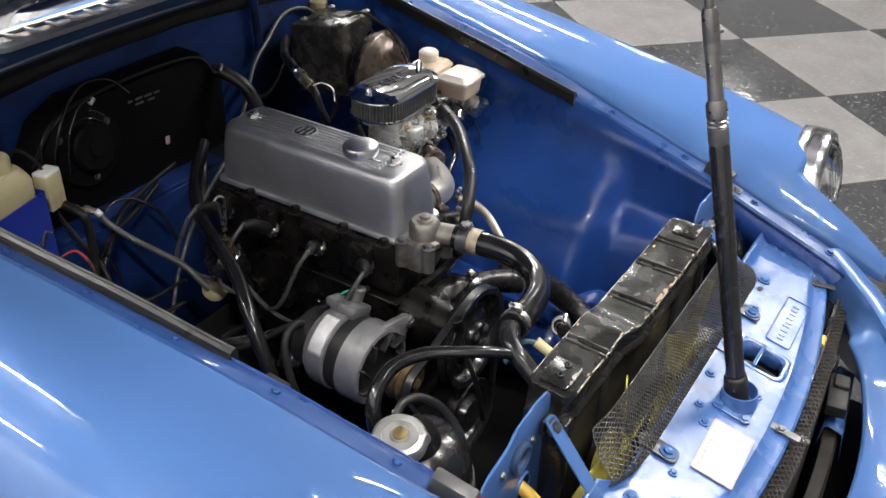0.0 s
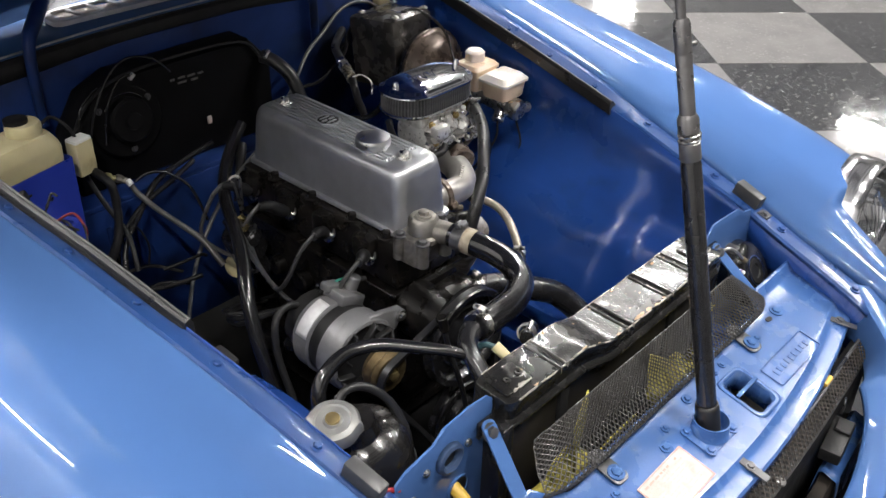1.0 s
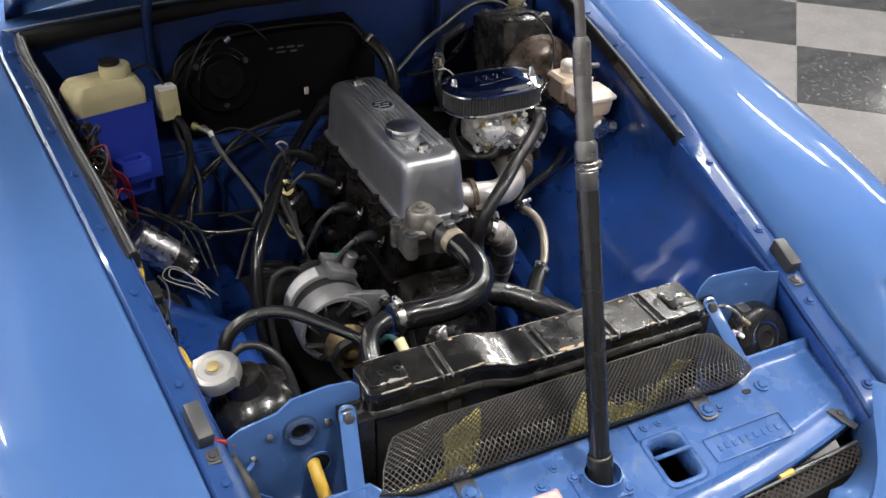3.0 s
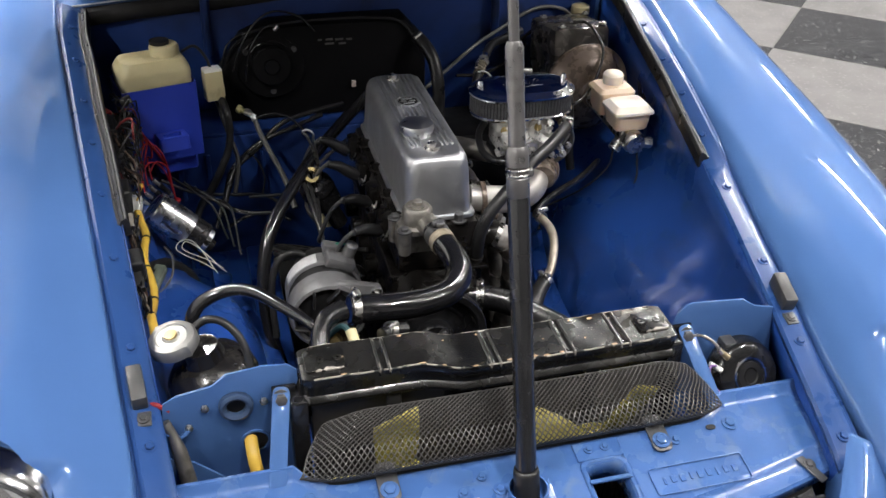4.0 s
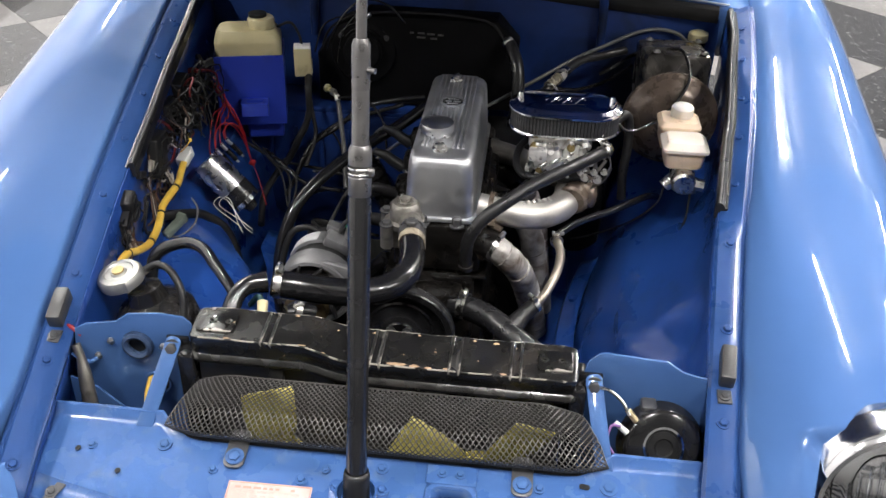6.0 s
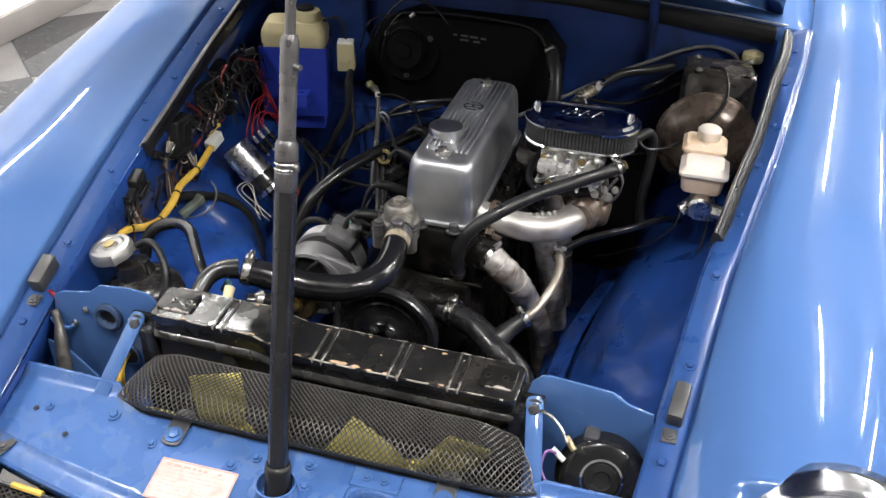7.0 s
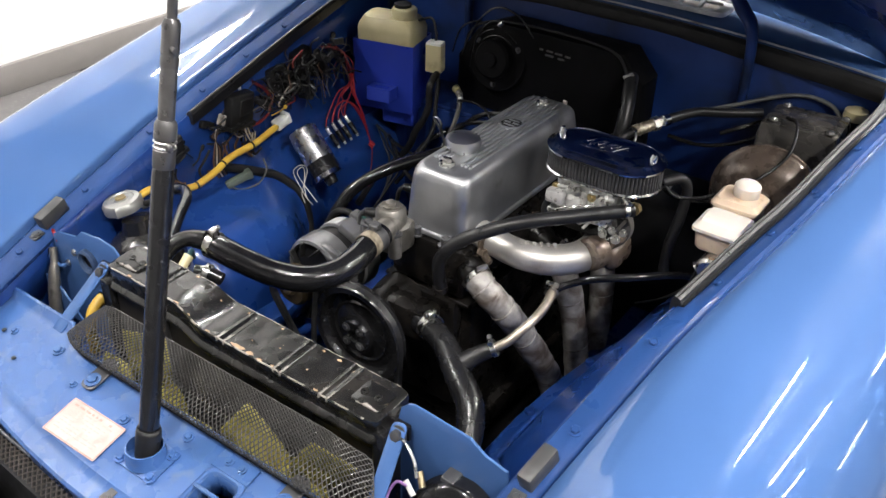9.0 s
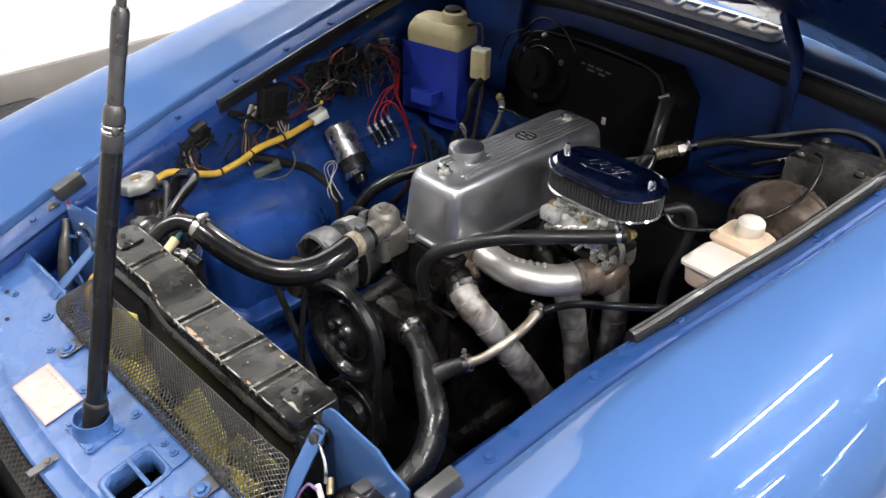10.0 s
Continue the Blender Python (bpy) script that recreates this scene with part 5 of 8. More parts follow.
for sx in (-1, 1):
    bm = nb()
    box(bm, (sx * 0.2525, 0.010, -0.20), (0.022, 0.06, 0.40), 0.004)
    part("side_frame", bm, BLACK_GLOSS, rad, "black radiator side frame")
    bm = nb()
    box(bm, (sx * 0.268, 0.004, 0.0), (0.03, 0.006, 0.024), 0.002)
    part("mount_tab", bm, BLACK_GLOSS, rad)
bm = nb()
box(bm, (0, 0.012, -0.40), (0.50, 0.05, 0.04), 0.008)
part("bottom_tank", bm, BLACK_GLOSS, rad)
# inlet neck at the back of the tank
bm = nb()
tube(bm, [(-0.214, 0.040, 0.002), (-0.214, 0.058, 0.016), (-0.210, 0.078, 0.030), (-0.198, 0.096, 0.036), (-0.176, 0.108, 0.035)], [0.015, 0.0125, 0.012, 0.0125, 0.015], 16)
part("inlet_neck", bm, BLACK_GLOSS, rad, "shiny black radiator inlet neck")
bm = nb()
cyl(bm, (-0.168, 0.048, 0.014), (-0.172, 0.072, 0.028), 0.0065, 0.0075)
sw = part("fan_switch", bm, CREAM, rad, "cream sensor plug on the tank")
part("sensor_tail", tube(nb(), [(-0.172, 0.070, 0.026), (-0.182, 0.086, 0.026), (-0.200, 0.10, 0.0)], 0.004, 8), material("dark_teal_wire", (0.015, 0.05, 0.06), 0.5), sw)

# ---- expanded mesh guard over the fans ----
guard = thing("mesh_guard", (0, -0.085, slam_z(-0.09)), "black expanded metal mesh guard before the radiator", "mesh guard")


def guard_pt(u, v):
    """u along the width 0..1, v from the foot on the slam panel to the top."""
    half = 0.280 - 0.036 * v ** 1.5
    x = (2 * u - 1) * half + 0.016
    edge = max(0.0, (abs(2 * u - 1) - 0.80) / 0.20)
    y = -0.094 + 0.014 * edge ** 2 - 0.012 * math.sin(math.pi * min(1.0, v * 2.2)) * (1 - 0.5 * edge) + 0.040 * max(0.0, v - 0.22) / 0.78
    z = slam_z(-0.098) + 0.004 + v * (0.070 - 0.026 * edge ** 1.6) + 0.008 * math.sin(math.pi * v) * (1 - edge)
    return Vector((x, y, z))


NU, NV = 150, 27
bm = nb()


def strand(bm, a, b, w=0.00068):
    d = (b - a).normalized()
    s = d.cross(Vector((0, -0.85, 0.5))).normalized() * w
    t = d.cross(s).normalized() * w * 0.8
    vs = [[bm.verts.new(p + q) for q in (s + t, s - t, -s - t, -s + t)] for p in (a, b)]
    for k in range(4):
        bm.faces.new((vs[0][k], vs[0][(k + 1) % 4], vs[1][(k + 1) % 4], vs[1][k]))


for j in range(NV):
    for i in range(NU):
        if (i + j) % 2 == 0:
            strand(bm, guard_pt(i / NU, j / NV), guard_pt((i + 1) / NU, (j + 1) / NV))
        else:
            strand(bm, guard_pt((i + 1) / NU, j / NV), guard_pt(i / NU, (j + 1) / NV))
part("mesh", bm, MESH_MAT, guard, sharp=60)
bm = nb()
tube(bm, [guard_pt(u, 0) + Vector((0, 0, -0.003)) for u in np.linspace(0, 1, 15)], 0.0032, 6, 3)
part("foot_bar", bm, BLACK_MATT, guard)
bm = nb()
tube(bm, [guard_pt(0, v) for v in np.linspace(0, 1, 5)] + [guard_pt(u, 1) for u in np.linspace(0.04, 0.96, 17)] + [guard_pt(1, v) for v in np.linspace(1, 0, 5)], 0.0009, 6, 2)
part("edge_wire", bm, MESH_MAT, guard)

# ---- electric fans ----
def fan(cx, turn):
    ob = thing("electric_fan", (cx, -0.04, -0.30), "yellow plastic cooling fan behind the mesh", "fan", "cooling fans")
    m = axis_m((cx, -0.045, -0.150), (0, -1, 0))
    part("hub", lathe(nb(), [(0, 0.012), (0.03, 0.012), (0.038, 0.004), (0.038, -0.02), (0, -0.02)], m, 28), FAN_YEL, ob)
    for k in range(4):
        a0 = radians(turn + 90 * k)
        bm = nb()
        rows = []
        for r, w in ((0.034, 0.022), (0.06, 0.029), (0.09, 0.031), (0.118, 0.031), (0.127, 0.030)):
            rows.append([m @ Vector((r * math.cos(a0) - t * w * math.sin(a0), r * math.sin(a0) + t * w * math.cos(a0), 0.012 * t)) for t in (-1, -0.5, 0, 0.5, 1)])
        loft(bm, rows)
        part("blade", bm, FAN_YEL, ob, solid=0.002)
    part("motor", lathe(nb(), [(0, -0.02), (0.032, -0.02), (0.032, -0.030), (0, -0.030)], m, 24), BLACK_MATT, ob)
    part("mount", box(nb(), (cx, -0.011, -0.135), (0.02, 0.012, 0.26), 0.003), BLACK_MATT, ob)
    return ob


fan(-0.134, 92)
fan(0.135, 146)

# ---- telescopic prop ----
PB = Vector((-0.003, -0.160, slam_z(-0.16)))
PD = Vector((-0.012, 0.247, 0.969)).normalized()
prop = thing("bonnet_prop", PB, "black telescopic bonnet prop with worn steel joints", "prop rod")


def prop_pt(s):
    return PB + PD * s


bm = nb()
lathe(bm, [(0.0145, -0.01), (0.0155, 0.008), (0.0158, 0.038), (0.0145, 0.045)], axis_m(PB, PD), 28)
part("boot", bm, RUBBER, prop, "black rubber boot", solid=0.002)
bm = nb()
lathe(bm, [(0, 0.0), (0.0125, 0.0), (0.0125, 0.372), (0.0115, 0.379), (0, 0.379)], axis_m(PB, PD), 28)
part("lower_tube", bm, material("prop_black", (0.010, 0.010, 0.0115), 0.24, 0.0, 0.4, var=0.2, rough_var=0.08, bump=0.05), prop, "satin black lower tube")
GUN = material("worn_gunmetal", (0.17, 0.165, 0.165), 0.34, 0.75, var=0.2, scale=30, rough_var=0.1, dirt=(0.15, 0.145, 0.14), dirt_amount=0.15, dirt_scale=40, bump=0.1)
bm = nb()
lathe(bm, [(0.009, 0.374), (0.0125, 0.380), (0.0125, 0.399), (0.0108, 0.401), (0.0108, 0.410), (0.0125, 0.412), (0.0125, 0.428), (0.010, 0.433), (0.0, 0.433)], axis_m(PB, PD), 24)
box(bm, prop_pt(0.406) + Vector((0.011, -0.004, 0)), (0.010, 0.008, 0.010), 0.002, 1)
joint = part("lower_joint", bm, GUN, prop)
jm = axis_m(PB, PD)
bm = nb()
for h in (0.4025, 0.4085):
    tube(bm, [jm @ Vector((0.0122 * math.cos(radians(a)), 0.0122 * math.sin(radians(a)), h)) for a in range(0, 361, 30)], 0.0011, 6, 2)
part("latch_wire", bm, STEEL, joint, "bright wire latch round the joint")
bm = nb()
lathe(bm, [(0, 0.425), (0.0092, 0.425), (0.0092, 0.488), (0.008, 0.493), (0, 0.493)], axis_m(PB, PD), 24)
part("middle_tube", bm, GUN, prop, "worn grey middle tube")
bm = nb()
lathe(bm, [(0, 0.488), (0.0095, 0.490), (0.0098, 0.500), (0.0092, 0.502), (0.0098, 0.504), (0.0098, 0.535), (0.0075, 0.541), (0, 0.541)], axis_m(PB, PD), 24)
cyl(bm, prop_pt(0.512) + Vector((0.006, -0.004, 0)), prop_pt(0.512) + Vector((0.016, -0.007, 0)), 0.003, n=10)
part("upper_joint", bm, GUN, prop)
bm = nb()
lathe(bm, [(0, 0.535), (0.0056, 0.535), (0.0056, 1.03), (0, 1.03)], axis_m(PB, PD), 20)
part("upper_tube", bm, GUN, prop, "slim steel upper tube")
bm = nb()
m = axis_m(PB + Vector((0, 0, 0.002)), (0, -0.2, 1))
lathe(bm, [(0.0, 0.002), (0.019, 0.002), (0.0215, 0.006), (0.0225, 0.020), (0.0245, 0.020), (0.0250, 0.002), (0.0265, -0.001), (0.024, -0.003), (0, -0.003)], axis_m(PB + Vector((0, 0, 0.002)), (0, 0.0, 1)), 36)
socket = part("socket_cup", bm, AGED, prop, "blue painted socket cup")
bm = nb()
prism(bm, round_rect(0.070, 0.052, 0.008, 4), m @ Matrix.Translation((0.0, 0, -0.002)), 0.003, 0.001)
part("base_plate", bm, AGED, prop)
for px, py in ((-0.028, -0.019), (0.028, -0.019), (-0.028, 0.019), (0.028, 0.019)):
    part("bolt", hexbolt(nb(), m @ Vector((px, py, 0.001)), (0, -0.2, 1), 0.0055, 0.004), AGED, prop)

# ---- carburettor, air filter, manifold ----
AF = Vector((0.227, 0.573, 0.0))
air = thing("air_filter", (AF.x, AF.y, 0.088), "chrome-topped oval air filter with a pleated dark element", "air filter")


def oval(half_l, half_w, n=48):
    """A stadium outline with evenly spaced points."""
    s, out = half_l - half_w, []
    arc = math.pi * half_w
    total = 4 * s + 2 * arc
    for k in range(n):
        d = total * k / n
        if d < 2 * s:
            x, y = s - d, half_w
        elif d < 2 * s + arc:
            a = math.pi / 2 + (d - 2 * s) / half_w
            x, y = -s + half_w * math.cos(a), half_w * math.sin(a)
        elif d < 4 * s + arc:
            x, y = -s + d - 2 * s - arc, -half_w
        else:
            a = -math.pi / 2 + (d - 4 * s - arc) / half_w
            x, y = s + half_w * math.cos(a), half_w * math.sin(a)
        out.append((AF.x + x, AF.y + y))
    return out


def oval_loft(bm, rows, n=64):
    loft(bm, [[Vector((x, y, z)) for x, y in oval(hl, hwid, n)] for hl, hwid, z in rows], closed=True, caps=True)
    return bm


bm = nb()
oval_loft(bm, [(0.094, 0.054, 0.121), (0.097, 0.057, 0.1215), (0.097, 0.057, 0.1245), (0.094, 0.054, 0.1265), (0.089, 0.049, 0.128), (0.086, 0.046, 0.1315), (0.082, 0.042, 0.1325)])
lid = part("lid", bm, CHROME, air, "polished chrome oval lid")
bm = nb()
oval_loft(bm, [(0.089, 0.049, 0.089), (0.089, 0.049, 0.1215)])
elem = part("element", bm, FILTER, air, "dark pleated filter element")
PLEAT = material("grey_pleat_gauze", (0.095, 0.095, 0.10), 0.42, 0.4, var=0.3, scale=60.0)
ov = oval(0.0915, 0.0515, 84)
for k, (x, y) in enumerate(ov):
    part("pleat", box(nb(), (x, y, 0.1055), (0.0030, 0.0030, 0.032), 0.0006, 1), PLEAT, elem)
bm = nb()
oval_loft(bm, [(0.088, 0.048, 0.083), (0.095, 0.055, 0.0845), (0.096, 0.056, 0.0875), (0.094, 0.054, 0.0900)])
part("base", bm, CHROME, air, "chrome base plate")
for sx in (-1, 1):
    bm = nb()
    lathe(bm, [(0, 0), (0.0075, 0), (0.0075, 0.003), (0.006, 0.004), (0.006, 0.011), (0.0035, 0.016), (0, 0.017)], Matrix.Translation((AF.x + sx * 0.078, AF.y, 0.128)), 16)
    part("lid_nut", bm, CHROME, lid)
bm = nb()
for a, b in ((-0.034, -0.010), (-0.014, 0.010), (0.008, 0.030)):
    tube(bm, [Vector((AF.x + a + (b - a) * t + 0.004 * math.sin(9 * t), AF.y - 0.014 + 0.030 * abs(math.sin(math.pi * (1.6 * t + 0.15))), 0.1322)) for t in np.linspace(0, 1, 9)], 0.0012, 6, 3)
tube(bm, [Vector((AF.x + x, AF.y - 0.016 + 0.004 * math.sin(60 * x), 0.1322)) for x in np.linspace(-0.036, 0.034, 9)], 0.0009, 6, 2)
part("raised_mark", bm, CHROME, lid)

CARB = material("bright_pitted_casting", (0.74, 0.73, 0.71), 0.36, 0.6, var=0.2, scale=60.0, rough_var=0.12, dirt=(0.28, 0.25, 0.20), dirt_amount=0.15, dirt_scale=40, bump=0.5, bump_scale=200)
carb = thing("carburettor", (0.22, 0.56, 0.0), "bright cast alloy twin-choke carburettor", "carburettor")
bm = nb()
box(bm, (0.222, 0.568, 0.070), (0.108, 0.078, 0.022), 0.007)
box(bm, (0.216, 0.562, 0.038), (0.082, 0.078, 0.044), 0.012)
body = part("body", bm, CARB, carb, "bright cast body")
bm = nb()
lathe(bm, [(0, 0), (0.022, 0), (0.026, 0.006), (0.024, 0.022), (0.014, 0.027), (0, 0.028)], axis_m((0.205, 0.534, 0.046), (-0.15, -1, 0.25)), 20)
part("float_bowl", bm, CARB, carb)
bm = nb()
lathe(bm, [(0, 0), (0.018, 0), (0.020, 0.004), (0.016, 0.016), (0, 0.018)], axis_m((0.246, 0.532, 0.052), (0.3, -1, 0.5)), 18)
part("pump_cover", bm, CARB, carb)
rng = random.Random(4)
for k in range(30):
    bm = nb()
    x, z = 0.168 + 0.104 * rng.random(), 0.020 + 0.056 * rng.random()
    r = 0.003 + 0.0045 * rng.random()
    way = Vector((rng.uniform(-0.7, 0.7), -1, rng.uniform(-0.4, 0.7))).normalized()
    p = Vector((x, 0.524, z))
    cyl(bm, p, p + way * (0.012 + 0.014 * rng.random()), r, r * 0.85, 10, 0.0008)
    part("boss", bm, (CARB, CARB, STEEL)[k % 3], body)
for k in range(5):
    bm = nb()
    a = Vector((0.175 + 0.02 * k, 0.505, 0.030 + 0.008 * (k % 3)))
    tube(bm, [a, a + Vector((0.008, -0.010, 0.010)), a + Vector((0.020, -0.006, 0.016)), a + Vector((0.030, 0.006, 0.018))], 0.0014, 6, 4)
    part("link_rod", bm, STEEL, body)
bm = nb()
cyl(bm, (0.252, 0.524, 0.048), (0.266, 0.506, 0.042), 0.010, bev=0.002)
cyl(bm, (0.254, 0.522, 0.047), (0.262, 0.512, 0.043), 0.013, n=6)
part("choke_housing", bm, CARB, carb)
bm = nb()
box(bm, (0.185, 0.500, 0.064), (0.03, 0.02, 0.022), 0.005)
part("float_cover", bm, CARB, carb)
for k, (x, z) in enumerate(((0.178, 0.073), (0.205, 0.076), (0.24, 0.074), (0.262, 0.072), (0.19, 0.03), (0.225, 0.028))):
    part("screw", hexbolt(nb(), (x, 0.512, z), (0, -1, 0.3), 0.0045, 0.006), STEEL if k % 2 else ZINC, carb)
bm = nb()
box(bm, (0.226, 0.565, 0.006), (0.10, 0.085, 0.014), 0.004)
part("insulator", bm, BLACK_MATT, carb)
bracket = [Vector(p) for p in ((0.296, 0.512, 0.078), (0.305, 0.514, 0.062), (0.310, 0.516, 0.045), (0.307, 0.518, 0.026), (0.298, 0.520, 0.010), (0.284, 0.524, -0.004))]
bm = nb()
loft(bm, [[p + Vector((dx, dy, 0)) for dx, dy in ((-0.001, -0.006), (0.0012, -0.006), (0.0012, 0.006), (-0.001, 0.006))] for p in smooth_line(bracket, 4)], closed=True, caps=True)
part("linkage", bm, ALLOY_DULL, carb, "curved steel throttle bracket")
for c, sz, tilt in (((0.270, 0.512, 0.046), (0.007, 0.004, 0.034), 20), ((0.282, 0.511, 0.052), (0.008, 0.004, 0.026), -12), ((0.292, 0.512, 0.040), (0.005, 0.004, 0.036), 30), ((0.276, 0.514, 0.030), (0.026, 0.004, 0.007), 8)):
    part("lever", box(nb(), c, sz, 0.0012, 2, pose(0, 0, 0, 0, tilt, 0)), ALLOY_DULL, carb, "dull throttle lever")
for c, r in (((0.290, 0.508, 0.020), 0.005), ((0.268, 0.508, 0.022), 0.0045), ((0.283, 0.506, 0.034), 0.004), ((0.300, 0.510, 0.034), 0.004)):
    part("lever_nut", hexbolt(nb(), c, (0.2, -1, 0.4), r, 0.006), STEEL, carb)
part("return_spring", tube(nb(), [Vector((0.268 + 0.0012 * k, 0.508 + 0.0025 * math.cos(1.6 * k), 0.016 + 0.0025 * math.sin(1.6 * k))) for k in range(22)], 0.0006, 6, 2), STEEL, carb)
bm = nb()
cyl(bm, (0.298, 0.518, 0.068), (0.300, 0.552, 0.060), 0.007)
cyl(bm, (0.303, 0.528, 0.068), (0.303, 0.538, 0.066), 0.0105, n=6)
part("fuel_union", bm, ZINC, carb, "brass hose union")
part("vacuum_stub", cyl(nb(), (0.30, 0.60, 0.085), (0.325, 0.612, 0.080), 0.005), STEEL, carb)

man = thing("intake_manifold", (0.2, 0.52, -0.06), "satin alloy water-heated intake manifold pipe", "manifold")
bm = nb()
tube(bm, [(0.094, 0.432, -0.006), (0.128, 0.428, -0.010), (0.165, 0.434, -0.018), (0.20, 0.455, -0.026), (0.232, 0.492, -0.030), (0.246, 0.530, -0.026), (0.248, 0.56, -0.012)], [0.0225, 0.0225, 0.0235, 0.0245, 0.025, 0.026, 0.028], 24)
part("front_runner", bm, PIPE_ALLOY, man)
bm = nb()
tube(bm, [(0.094, 0.70, -0.03), (0.15, 0.70, -0.045), (0.21, 0.67, -0.05), (0.245, 0.62, -0.035)], 0.020, 20)
part("rear_runner", bm, ALLOY_DULL, man)
bm = nb()
lathe(bm, [(0, 0), (0.036, 0), (0.036, 0.012), (0.03, 0.018), (0, 0.018)], Matrix.Translation((0.24, 0.57, -0.018)), 28)
box(bm, (0.262, 0.546, -0.026), (0.066, 0.066, 0.046), 0.016, 3)
cyl(bm, (0.250, 0.500, -0.022), (0.262, 0.530, -0.020), 0.0275, bev=0.004)
part("flange", bm, RUST, man, "stained mounting flange")
bm = nb()
for k in range(6):
    q = Vector((0.166 + k * 0.0085, 0.438 + k * 0.0068, -0.0185 + 0.0218 - 0.0012 * k))
    box(bm, q + Vector((0.002, -0.006, 0.0015)), (0.0055, 0.008 if k % 2 else 0.006, 0.0035), 0.0008, 1, pose(0, 0, 0, 25, 0, 38))
part("cast_mark", bm, PIPE_ALLOY, man)
bm = nb()
ring_plate(bm, axis_m((0.112, 0.430, -0.008), (1, -0.1, 0)), 0.0225, 0.029, 0.008, 24)
cyl(bm, (0.112, 0.405, -0.02), (0.124, 0.402, -0.02), 0.008, n=6)
cyl(bm, (0.118, 0.405, -0.024), (0.135, 0.400, -0.030), 0.006, n=8)
part("clamp_bolt", bm, RUST, man)

def clamp(bm, at, way, r, w=0.011):
    m = axis_m(at, way)
    lathe(bm, [(r - 0.001, -w / 2), (r + 0.0016, -w / 2), (r + 0.0016, w / 2), (r - 0.001, w / 2)], m, 28)
    box(bm, m @ Vector((0, r + 0.005, 0)), (0.014, 0.009, w * 0.95), 0.002, 1, m.to_3x3().to_4x4())
    cyl(bm, m @ Vector((-0.011, r + 0.006, 0)), m @ Vector((0.009, r + 0.006, 0)), 0.004, n=8)
    return bm


# exhaust header, three wrapped pipes
header = thing("exhaust_header", (0.2, 0.55, -0.42), "silver-wrapped three-branch exhaust header", "exhaust")
for pts, r in (([(0.098, 0.402, -0.055), (0.122, 0.380, -0.050), (0.148, 0.378, -0.070), (0.170, 0.400, -0.110), (0.188, 0.440, -0.18), (0.205, 0.500, -0.285), (0.21, 0.545, -0.40)], 0.0225),
               ([(0.10, 0.575, -0.065), (0.145, 0.572, -0.080), (0.180, 0.574, -0.125), (0.198, 0.580, -0.19), (0.214, 0.585, -0.28), (0.22, 0.60, -0.40)], 0.0225),
               ([(0.10, 0.72, -0.070), (0.15, 0.715, -0.10), (0.188, 0.705, -0.16), (0.204, 0.69, -0.24), (0.212, 0.67, -0.32), (0.215, 0.64, -0.40)], 0.0225)):
    bm = nb()
    tube(bm, pts, r, 20, 10, 0.10)
    pipe = part("pipe", bm, WRAP, header, "pipe bound in silver heat wrap")
    top_run = smooth_line(pts, 10)[:13]
    part("collar", tube(nb(), top_run[1::3] + top_run[-1:], r + 0.0016, 18, 4, 0.05), GREASY, pipe, "rusty bare collar at the head")
    part("band", clamp(nb(), top_run[-1], top_run[-1] - top_run[-3], r + 0.001, 0.008), STEEL, pipe)
    ln = smooth_line(pts, 10)
    for k in range(17, len(ln) - 6, 11):
        d = (ln[k + 1] - ln[k - 1]).normalized()
        mm = axis_m(ln[k], d + Vector((0.12, 0.1, 0)))
        lathe(b2 := nb(), [(r - 0.001, -0.0015), (r + 0.0010, -0.001), (r + 0.0010, 0.001), (r - 0.001, 0.0015)], mm, 20)
        part("wrap_edge", b2, WRAP, pipe)
bm = nb()
box(bm, (0.098, 0.575, -0.062), (0.012, 0.37, 0.045), 0.005)
for y in (0.402, 0.575, 0.72):
    cyl(bm, (0.098, y, -0.06), (0.112, y, -0.060), 0.030, bev=0.003)
part("flange", bm, RUST, header)

# ---- hoses ----
top = thing("top_hose", (-0.08, 0.17, -0.01), "thick shiny black radiator top hose with steel clamps", "hose")
tp = [(-0.0005, 0.300, 0.019), (0.004, 0.262, 0.019), (0.010, 0.224, 0.016), (0.006, 0.186, 0.012), (-0.018, 0.152, 0.010), (-0.058, 0.130, 0.014), (-0.10, 0.118, 0.022), (-0.14, 0.111, 0.030), (-0.168, 0.109, 0.034)]
part("hose", tube(nb(), tp, [0.0195, 0.019, 0.0195, 0.0195, 0.0195, 0.0195, 0.0195, 0.0195, 0.019], 24), RUBBER_SHINY, top)
part("clamp", clamp(nb(), (-0.160, 0.1093, 0.0335), (-1, -0.1, 0.12), 0.0192), STEEL, top, "bright steel hose clamp")
part("clamp", clamp(nb(), (0.001, 0.283, 0.019), (0.1, -1, 0), 0.0192, 0.018), PLATE, top)
bm = nb()
lathe(bm, [(0.0196, -0.010), (0.0203, -0.010), (0.0203, 0.010), (0.0196, 0.010)], axis_m((0.003, 0.268, 0.019), (0.1, -1, 0)), 28)
part("paper_tag", bm, material("stained_tag", (0.36, 0.31, 0.235), 0.45, 0.3, var=0.3, scale=90, dirt=(0.12, 0.09, 0.06), dirt_amount=0.45, dirt_scale=60, bump=0.3), top, "stained clamp band with a worn label")

low = thing("bottom_hose", (0.2, 0.2, -0.26), "black moulded radiator bottom hose", "hose")
lp = [(0.062, 0.322, -0.128), (0.088, 0.314, -0.130), (0.128, 0.298, -0.137), (0.168, 0.270, -0.150), (0.214, 0.240, -0.172), (0.236, 0.195, -0.208), (0.228, 0.135, -0.240), (0.205, 0.08, -0.24), (0.215, 0.045, -0.24)]
